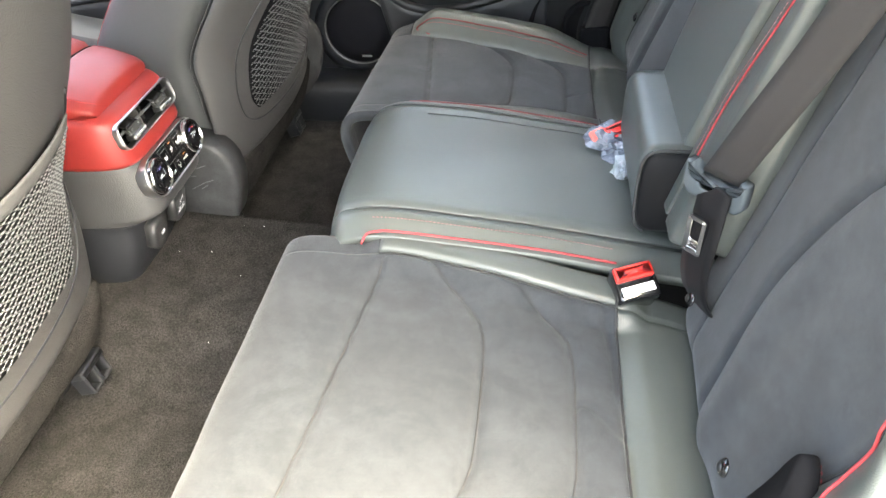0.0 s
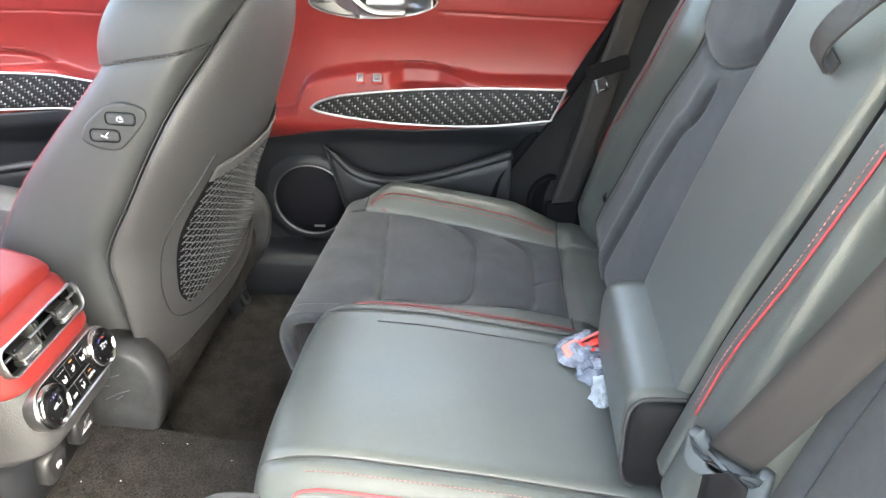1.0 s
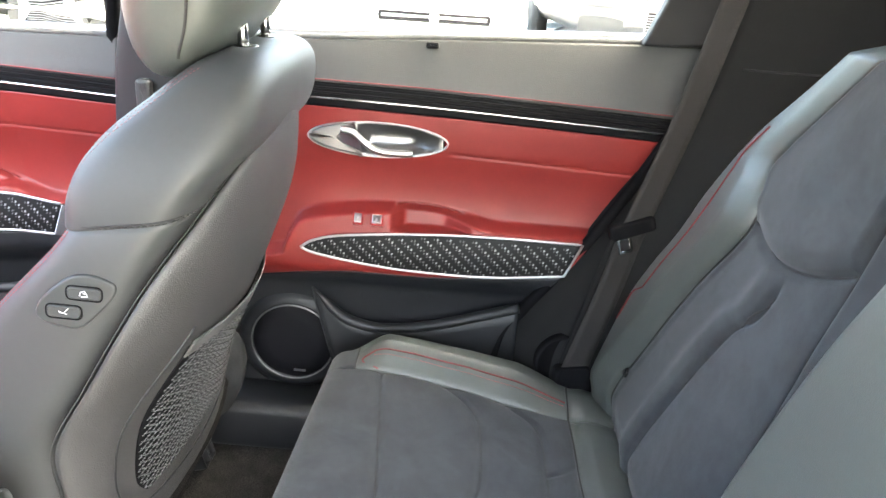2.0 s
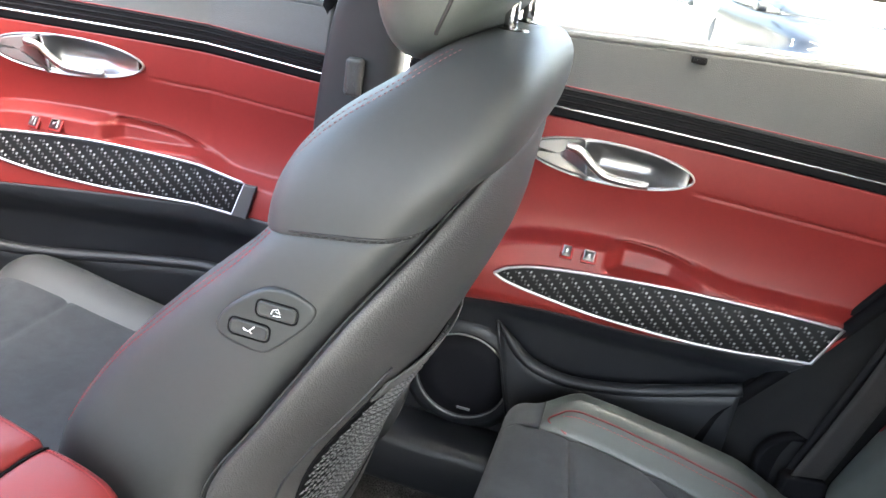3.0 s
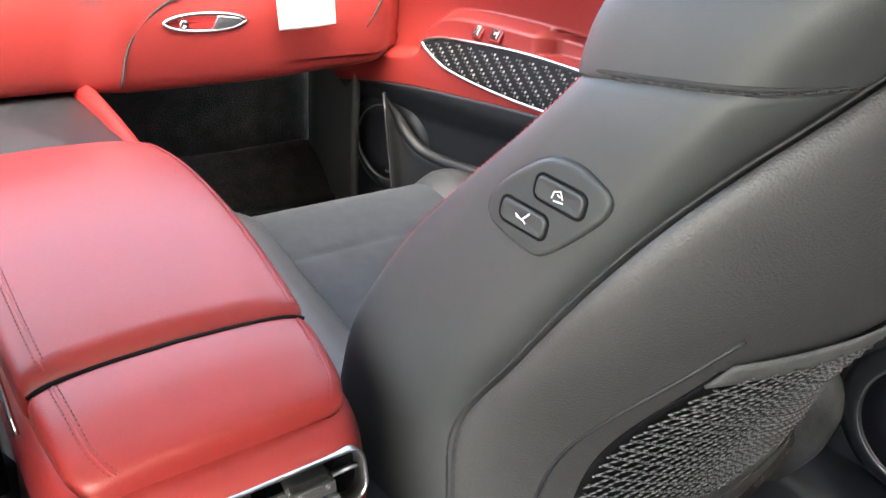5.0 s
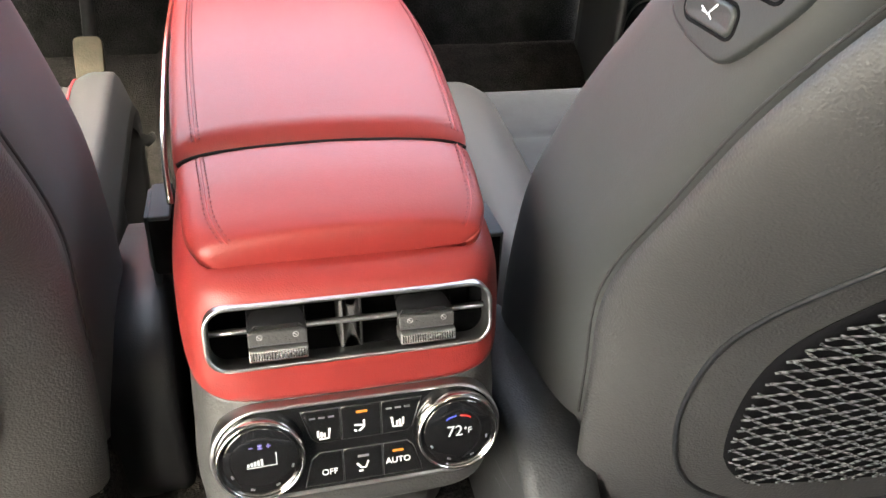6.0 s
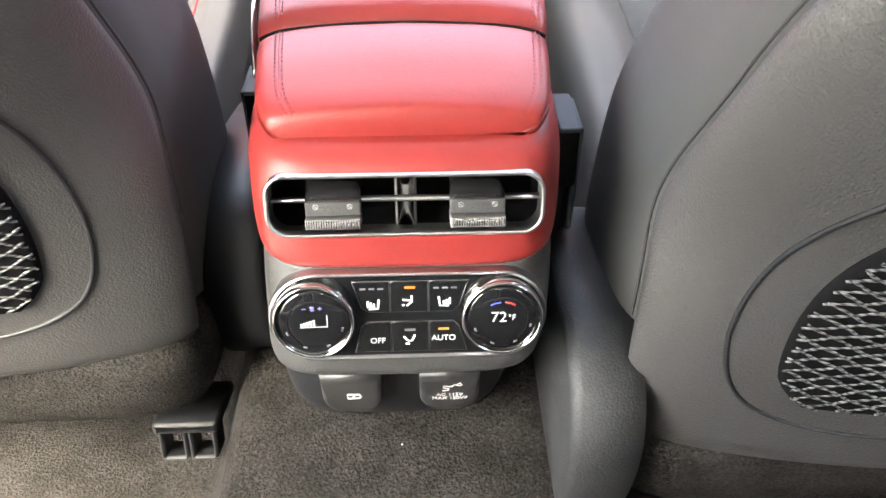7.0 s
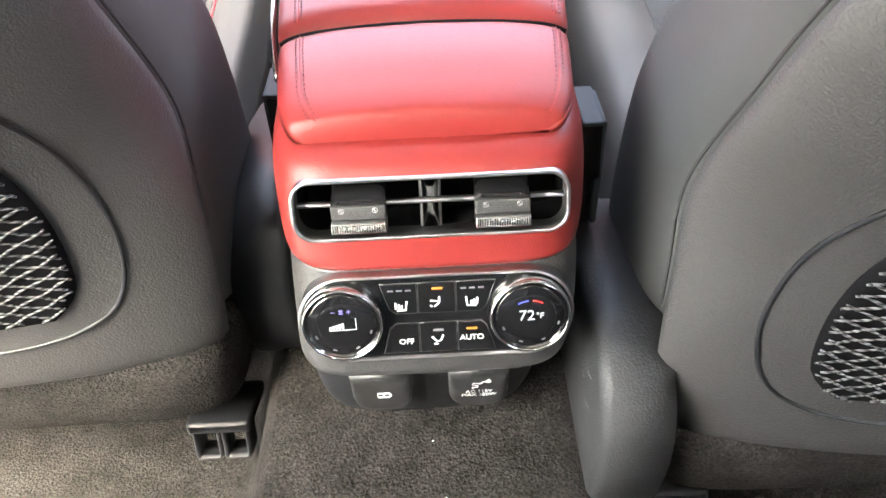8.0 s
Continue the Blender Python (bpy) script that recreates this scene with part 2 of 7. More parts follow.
ASPHALT = surface("worn_asphalt", (0.26, 0.26, 0.25), 0.9, 0.8, 90, 0.2, 0.8)
PAINT_WHITE = surface("white_car_paint", (0.75, 0.76, 0.77), 0.25, 0, vary=0.03, coat=0.8)
PAINT_BLUE = surface("dark_blue_car_paint", (0.004, 0.005, 0.008), 0.35, 0, vary=0.1, coat=0.15, spec=0.25)
PAINT_SILVER = surface("silver_car_paint", (0.5, 0.51, 0.52), 0.28, 0, vary=0.04, coat=0.8, metal=0.3)
TYRE = surface("tyre_rubber", (0.012, 0.012, 0.012), 0.8, 0.4, 300, 0.2, 20)
DARK_GLASS = surface("car_window", (0.02, 0.025, 0.03), 0.08, 0, vary=0.1, coat=0.5)

# ---- mesh builders ----
XC = 0.385


def thing(name, at, label, category, group="", kind=""):
    ob = new(name)
    ob.location = at
    ob.empty_display_size = 0.05
    return tagged(ob, label, category, group, kind)


def place(ob, parent, label=""):
    """Hang ob, built in world coordinates, under its thing or part."""
    if parent is not None:
        ob.parent = parent
        root = parent
        at = Vector(root.location)
        while root.parent is not None:
            root = root.parent
            at = Vector(root.location)
        ob.matrix_parent_inverse = Matrix.Translation(-at) if parent.parent is None else Matrix.Identity(4)
    if label:
        ob["label"] = label
    return ob


def raw(name, verts, faces, mat, parent=None, label="", smooth=True, thick=0.0, bevel=0.0):
    me = bpy.data.meshes.new(name)
    me.from_pydata([tuple(map(float, v)) for v in verts], [], [tuple(int(i) for i in f) for f in faces])
    me.materials.append(mat)
    me.polygons.foreach_set("use_smooth", [smooth] * len(me.polygons))
    me.update()
    ob = new(name, me)
    if thick:
        mod = ob.modifiers.new("thickness", "SOLIDIFY")
        mod.thickness = abs(thick)
        mod.offset = -1 if thick > 0 else 1
    if bevel:
        mod = ob.modifiers.new("edges", "BEVEL")
        mod.width = bevel
        mod.segments = 2
    return place(ob, parent, label)


def grid_faces(nu, nv, close_v=False, base=0):
    f = []
    for i in range(nu - 1):
        for j in range(nv if close_v else nv - 1):
            k = (j + 1) % nv
            f.append((base + i * nv + j, base + i * nv + k, base + (i + 1) * nv + k, base + (i + 1) * nv + j))
    return f


def sheet(name, P, mat, parent=None, label="", thick=0.0, smooth=True):
    """A surface from an array of points, nu x nv x 3."""
    P = np.asarray(P, float)
    nu, nv = P.shape[:2]
    return raw(name, P.reshape(-1, 3), grid_faces(nu, nv), mat, parent, label, smooth, thick)


def loft(name, rings, mat, parent=None, label="", caps=True, smooth=True):
    """A closed skin over rings of equal length."""
    P = np.asarray(rings, float)
    nu, nv = P.shape[:2]
    f = grid_faces(nu, nv, True)
    v = P.reshape(-1, 3).tolist()
    if caps:
        for i, flip in ((0, True), (nu - 1, False)):
            c = len(v)
            v.append(P[i].mean(axis=0).tolist())
            for j in range(nv):
                a, b = i * nv + j, i * nv + (j + 1) % nv
                f.append((c, b, a) if flip else (c, a, b))
    ob = raw(name, v, f, mat, parent, label, smooth)
    bm = bmesh.new()
    bm.from_mesh(ob.data)
    bmesh.ops.recalc_face_normals(bm, faces=bm.faces)
    bm.to_mesh(ob.data)
    bm.free()
    return ob


def curve(points, n):
    """A smooth line through the points, resampled to n."""
    p = np.asarray(points, float)
    if len(p) == 2:
        return p[0] + np.linspace(0, 1, n)[:, None] * (p[1] - p[0])
    d = np.r_[0, np.cumsum(np.linalg.norm(np.diff(p, axis=0), axis=1) ** 0.5)]
    q = np.linspace(0, d[-1], n)
    m = np.zeros_like(p)
    m[1:-1] = (p[2:] - p[:-2]) / (d[2:] - d[:-2])[:, None]
    m[0] = (p[1] - p[0]) / (d[1] - d[0])
    m[-1] = (p[-1] - p[-2]) / (d[-1] - d[-2])
    i = np.clip(np.searchsorted(d, q, side="right") - 1, 0, len(p) - 2)
    h = (d[i + 1] - d[i])
    t = ((q - d[i]) / h)[:, None]
    h = h[:, None]
    return ((2 * t ** 3 - 3 * t ** 2 + 1) * p[i] + (t ** 3 - 2 * t ** 2 + t) * h * m[i]
            + (-2 * t ** 3 + 3 * t ** 2) * p[i + 1] + (t ** 3 - t ** 2) * h * m[i + 1])


def lerp(x, xs, ys):
    return np.interp(x, xs, ys)


TABLES = {}


def smooth_lerp(x, xs, ys):
    """Smooth interpolation of a table, ascending xs."""
    key = (tuple(xs), tuple(ys))
    if key not in TABLES:
        TABLES[key] = curve(np.c_[np.asarray(xs, float), np.asarray(ys, float)], 200)
    c = TABLES[key]
    return np.interp(x, c[:, 0], c[:, 1])


def step(x, a, b):
    t = np.clip((np.asarray(x, float) - a) / (b - a), 0, 1)
    return t * t * (3 - 2 * t)


def bell(x, s):
    return np.exp(-(np.asarray(x, float) / s) ** 2)


def ring(cx, cy, hx, hy, n=48, e=4.0):
    """A rounded rectangle as points."""
    a = np.linspace(0, 2 * np.pi, n, endpoint=False)
    c, s = np.cos(a), np.sin(a)
    return np.c_[cx + hx * np.sign(c) * np.abs(c) ** (2 / e), cy + hy * np.sign(s) * np.abs(s) ** (2 / e)]


def stadium(hx, hy, n=12):
    """A bar with round ends: half length and half height."""
    a = np.linspace(-np.pi / 2, np.pi / 2, n)
    right = np.c_[hx - hy + hy * np.cos(a), hy * np.sin(a)]
    return np.r_[right, -right]


def round_rect(hx, hy, r, n=6):
    out = []
    for sx, sy, a0 in ((1, 1, 0), (-1, 1, 90), (-1, -1, 180), (1, -1, 270)):
        for k in range(n):
            a = radians(a0 + 90 * k / (n - 1))
            out.append((sx * (hx - r) + r * math.cos(a), sy * (hy - r) + r * math.sin(a)))
    return np.array(out)


def inset(outline, d):
    """The outline moved inwards by d."""
    p = np.asarray(outline, float)
    t = np.roll(p, -1, 0) - np.roll(p, 1, 0)
    ln = np.linalg.norm(t, axis=1, keepdims=True)
    t = t / np.maximum(ln, 1e-9)
    nrm = np.c_[-t[:, 1], t[:, 0]]
    area = np.sum(p[:, 0] * np.roll(p[:, 1], -1) - np.roll(p[:, 0], -1) * p[:, 1])
    return p + nrm * d * (1 if area > 0 else -1)


class Plane:
    """A local frame: origin, right, up; out points towards the viewer."""

    def __init__(self, o, ex, ey):
        self.o = np.array(o, float)
        self.ex = np.array(ex, float) / np.linalg.norm(ex)
        e = np.array(ey, float)
        e = e - self.ex * (e @ self.ex)
        self.ey = e / np.linalg.norm(e)
        self.en = np.cross(self.ex, self.ey)

    def at(self, uv, h=0.0):
        uv = np.asarray(uv, float)
        return self.o + uv[..., :1] * self.ex + uv[..., 1:2] * self.ey + np.asarray(h)[..., None] * self.en


def plate(name, fr, outline, depth, mat, parent=None, label="", edge=0.001, back=0.0, dish=0.0):
    """A solid plate with a softened rim, standing out of the frame's plane by depth."""
    rings = [fr.at(outline, -back), fr.at(outline, depth - edge), fr.at(inset(outline, edge * 0.4), depth - edge * 0.3),
             fr.at(inset(outline, edge), depth), fr.at(inset(outline, edge * 2), depth - dish)]
    return loft(name, rings, mat, parent, label)


def rim(name, fr, outline, width, depth, mat, parent=None, label="", back=0.0):
    """A raised frame that follows an outline."""
    o = np.asarray(outline, float)
    rings = [fr.at(o, -back), fr.at(o, depth * 0.6), fr.at(inset(o, width * 0.25), depth), fr.at(inset(o, width * 0.75), depth),
             fr.at(inset(o, width), depth * 0.6), fr.at(inset(o, width), -back), fr.at(o, -back)]
    return loft(name, rings, mat, parent, label, caps=False)


def tube(name, pts, r, mat, parent=None, label="", seg=8, closed=False, flat=1.0, up=(0, 0, 1)):
    v, f = tube_data(pts, r, seg, closed, flat, up)
    return raw(name, v, f, mat, parent, label)


def tube_data(pts, r, seg=8, closed=False, flat=1.0, up=(0, 0, 1), base=0):
    p = np.asarray(pts, float)
    t = (np.roll(p, -1, 0) - np.roll(p, 1, 0)) if closed else np.gradient(p, axis=0)
    t /= np.maximum(np.linalg.norm(t, axis=1, keepdims=True), 1e-9)
    u = np.array(up, float)
    a = np.cross(t, u)
    bad = np.linalg.norm(a, axis=1) < 0.05
    a[bad] = np.cross(t[bad], np.array([1.0, 0.3, 0.1]))
    a /= np.linalg.norm(a, axis=1, keepdims=True)
    b = np.cross(a, t)
    ang = np.linspace(0, 2 * np.pi, seg, endpoint=False)
    rr = np.asarray(r, float) * np.ones(len(p))
    V = p[:, None] + rr[:, None, None] * (a[:, None] * np.cos(ang)[None, :, None] + flat * b[:, None] * np.sin(ang)[None, :, None])
    n = len(p)
    v = V.reshape(-1, 3).tolist()
    f = grid_faces(n, seg, True, base)
    if closed:
        for j in range(seg):
            k = (j + 1) % seg
            f.append((base + (n - 1) * seg + j, base + (n - 1) * seg + k, base + k, base + j))
    else:
        f.append(tuple(base + j for j in range(seg))[::-1])
        f.append(tuple(base + (n - 1) * seg + j for j in range(seg)))
    return v, f


def stitches(name, pts, mat, parent, pitch=0.005, length=0.0034, r=0.0006, label="", lift=(0, 0, 0)):
    """A row of short thread stitches along a line."""
    p = np.asarray(pts, float) + np.asarray(lift, float)
    d = np.r_[0, np.cumsum(np.linalg.norm(np.diff(p, axis=0), axis=1))]
    v, f = [], []
    s = pitch * 0.3
    while s + length < d[-1]:
        q = np.stack([np.interp([s, s + length * 0.5, s + length], d, p[:, k]) for k in range(3)], 1)
        a, b = tube_data(q, [r * 0.6, r, r * 0.6], 5, base=len(v))
        v += a
        f += b
        s += pitch
    return raw(name, v, f, mat, parent, label)


def dome(name, centre, n, r, h, mat, parent=None, label="", seg=24, rings=6):
    """A shallow round cap."""
    n = Vector(n).normalized()
    e = n.orthogonal().normalized()
    g = n.cross(e)
    out = []
    for k in range(rings + 1):
        a = k / rings * math.pi / 2
        rr = max(r * math.cos(a), r * 0.02)
        out.append([tuple(Vector(centre) + n * (h * math.sin(a)) + (e * math.cos(b) + g * math.sin(b)) * rr)
                    for b in np.linspace(0, 2 * np.pi, seg, endpoint=False)])
    return loft(name, out, mat, parent, label)


def lathe(name, fr, uv, profile, mat, parent=None, label="", seg=48):
    """A turned body round the frame's normal at uv: profile of (radius, height)."""
    a = np.linspace(0, 2 * np.pi, seg, endpoint=False)
    rings = [fr.at(np.c_[uv[0] + r * np.cos(a), uv[1] + r * np.sin(a)], h) for r, h in profile]
    return loft(name, rings, mat, parent, label)


def box(name, lo, hi, mat, parent=None, label="", bevel=0.0):
    (x0, y0, z0), (x1, y1, z1) = lo, hi
    v = [(x, y, z) for x in (x0, x1) for y in (y0, y1) for z in (z0, z1)]
    f = [(0, 1, 3, 2), (4, 6, 7, 5), (0, 4, 5, 1), (2, 3, 7, 6), (0, 2, 6, 4), (1, 5, 7, 3)]
    return raw(name, v, f, mat, parent, label, smooth=False, bevel=bevel)


def lettering(name, body, fr, uv, size, mat, parent, h=0.0006, align="CENTER"):
    cu = bpy.data.curves.new(name, "FONT")
    cu.body, cu.size, cu.align_x, cu.align_y = body, size, align, "CENTER"
    cu.extrude = 0.0001
    tmp = bpy.data.objects.new(name, cu)
    scene.collection.objects.link(tmp)
    me = bpy.data.meshes.new_from_object(tmp.evaluated_get(bpy.context.evaluated_depsgraph_get()))
    bpy.data.objects.remove(tmp)
    m = Matrix((list(fr.ex) + [0], list(fr.ey) + [0], list(fr.en) + [0], [0, 0, 0, 1]))
    m = m.to_3x3().transposed().to_4x4()
    m.translation = Vector(fr.at(np.array([uv[0], uv[1]]), h).reshape(3))
    me.transform(m)
    me.materials.clear()
    me.materials.append(mat)
    return place(new(name, me), parent)


def strokes(name, fr, lines, w, mat, parent, h=0.0005):
    """A small printed sign made of thick lines."""
    v, f = [], []
    for ln in lines:
        a, b = tube_data(fr.at(np.array(ln, float), h), w / 2, 6, flat=0.3, up=tuple(fr.en), base=len(v))
        v += a
        f += b
    return raw(name, v, f, mat, parent)

# ---- floor, tunnel, shell ----
FLOOR_Z = 0.04


def floor_height(X, Y):
    t = step(np.abs(X + 0.014), 0.178, 0.116)
    rise = lerp(Y, [-0.7, -0.2, 0.06, 0.4, 1.2], [0.10, 0.115, 0.135, 0.16, 0.2])
    slope = step(Y, 0.75, 1.15) * 0.18
    side = step(np.abs(X), 0.62, 0.68) * 0.06
    return FLOOR_Z + rise * t + slope + side


xs, ys = np.linspace(-0.74, 0.74, 150), np.linspace(-0.66, 1.1, 150)
GX, GY = np.meshgrid(xs, ys, indexing="ij")
bumps = np.array([[noise.noise((x * 9, y * 9, 0.3)) for y in ys] for x in xs]) * 0.003
floor_ob = sheet("floor", np.stack([GX, GY, floor_height(GX, GY) + bumps], 2), CARPET, None, thick=-0.012)
tagged(floor_ob, "charcoal loop carpet over the rear footwells and tunnel", "carpet", kind="structure")
front_mat = sheet("floor_mat", np.stack([GX, GY, floor_height(GX, GY) + 0.006], 2)[95:142, 80:138], CARPET_DARK, None, thick=0.005)
tagged(front_mat, "black carpet mat in the front passenger footwell", "mat")

# sill of the right side
sill = loft("sill_right", [np.c_[ring(0.69, 0.1, 0.055, 0.05, 20, 5)[:, 0], np.full(20, y), ring(0.69, 0.1, 0.055, 0.05, 20, 5)[:, 1]]
                           for y in np.linspace(-0.62, 1.0, 24)], PLASTIC)
tagged(sill, "dark plastic sill trim below the doors", "sill", kind="structure")
sill2 = loft("sill_left", [np.c_[ring(-0.71, 0.07, 0.055, 0.05, 20, 5)[:, 0], np.full(20, y), ring(-0.71, 0.07, 0.055, 0.05, 20, 5)[:, 1]]
                           for y in np.linspace(-0.62, 1.0, 24)], PLASTIC)
tagged(sill2, "dark plastic sill trim below the open door", "sill", kind="structure")

# closed roof, and the plain parts that close the cabin out of sight
def roof_z(x, y):
    return 1.32 - 0.10 * (x / 0.7) ** 2 - 0.22 * ((y + 0.1) / 1.0) ** 2


def roof_strip(x0, x1, y0, y1, n=10):
    X, Y = np.meshgrid(np.linspace(x0, x1, n), np.linspace(y0, y1, n), indexing="ij")
    return np.stack([X, Y, roof_z(X, Y)], 2)


roof = sheet("roof", roof_strip(-0.69, 0.69, -1.12, 0.44, 24), HEADLINER, None, thick=-0.03)
tagged(roof, "grey cloth headliner of the closed roof", "roof", kind="structure")


def beam(name, pts, r, mat, label, flat=0.5):
    return tagged(tube(name, curve(pts, 14), r, mat, None, seg=10, flat=flat), label, "pillar", kind="structure")


for sx, nm in ((1, "right"), (-1, "left")):
    beam("a_pillar_" + nm, [(sx * 0.70, 1.05, 0.74), (sx * 0.66, 0.8, 0.98), (sx * 0.58, 0.48, 1.2)], 0.045, PILLAR,
         "charcoal trim of the windscreen pillar")
beam("b_pillar_left", [(-0.71, 0.12, 0.1), (-0.72, 0.11, 0.7), (-0.68, 0.06, 1.0), (-0.60, 0.02, 1.24)], 0.055, PILLAR,
     "charcoal trim of the middle pillar")
wall_left = box("wall_left", (-0.78, 0.17, 0.04), (-0.72, 1.0, 0.74), PLASTIC_GREY, None)
tagged(wall_left, "grey panel of the closed front door", "door panel", kind="structure")
# unseen wall, built higher than the tailgate trim to cut light from the rear
wall_back = box("wall_back", (-0.7, -1.16, 0.0), (0.7, -1.1, 0.98), PILLAR, None)
tagged(wall_back, "unseen charcoal tailgate wall, raised to hold back light from behind", "tailgate trim", kind="structure")
load_floor = box("load_floor", (-0.7, -1.1, 0.28), (0.7, -0.9, 0.31), CARPET_DARK, None)
tagged(load_floor, "black carpet of the load bay", "load floor", kind="structure")
bulkhead = box("bulkhead", (-0.74, 1.1, 0.0), (0.74, 1.14, 0.72), CARPET_DARK, None)
tagged(bulkhead, "black carpeted bulkhead at the end of the footwell", "bulkhead", kind="structure")
under_body = box("under_body", (-0.8, -1.1, -0.12), (0.8, 1.12, -0.02), VOID, None)
tagged(under_body, "black underside of the car body", "underbody", kind="structure")

# ---- front seats ----
Z_LOW = [0.24, 0.30, 0.36, 0.42, 0.50, 0.56, 0.60, 0.64, 0.662]
YF_LOW = [0.215, 0.212, 0.206, 0.188, 0.140, 0.088, 0.052, 0.014, -0.004]
YS_LOW = [0.0, -0.004, 0.0, 0.002, -0.042, -0.076, -0.099, -0.125, -0.140]
W_LOW = [0.245, 0.247, 0.245, 0.242, 0.236, 0.232, 0.229, 0.224, 0.217]
Z_UP = [0.658, 0.661, 0.69, 0.72, 0.75, 0.78, 0.80, 0.815, 0.825]
YF_UP = [0.003, 0.005, 0.003, -0.009, -0.035, -0.072, -0.095, -0.115, -0.14]
YS_UP = [-0.139, -0.141, -0.159, -0.180, -0.191, -0.196, -0.196, -0.19, -0.18]
W_UP = [0.2175, 0.2185, 0.2150, 0.207, 0.194, 0.172, 0.150, 0.12, 0.08]
Z_HB = [0.222, 0.232, 0.30, 0.36, 0.42, 0.50, 0.56, 0.62, 0.66, 0.69, 0.715, 0.735, 0.748]
W_HB = [0.232, 0.240, 0.247, 0.247, 0.246, 0.242, 0.235, 0.210, 0.178, 0.146, 0.114, 0.082, 0.04]
YH_HB = [-0.034, -0.045, -0.055, -0.071, -0.091, -0.126, -0.150, -0.172, -0.182, -0.185, -0.187, -0.189, -0.189]


def back_y(dx, z):
    """The rear face of the hard seat back."""
    w = smooth_lerp(z, Z_HB, W_HB)
    ys0 = smooth_lerp(z, Z_LOW, YS_LOW) + 0.006
    yh = smooth_lerp(z, Z_HB, YH_HB)
    e = 1.8
    k = np.clip(1 - np.abs(dx / w) ** e, 0, 1) ** (1 / e)
    return ys0 - (ys0 - yh) * k


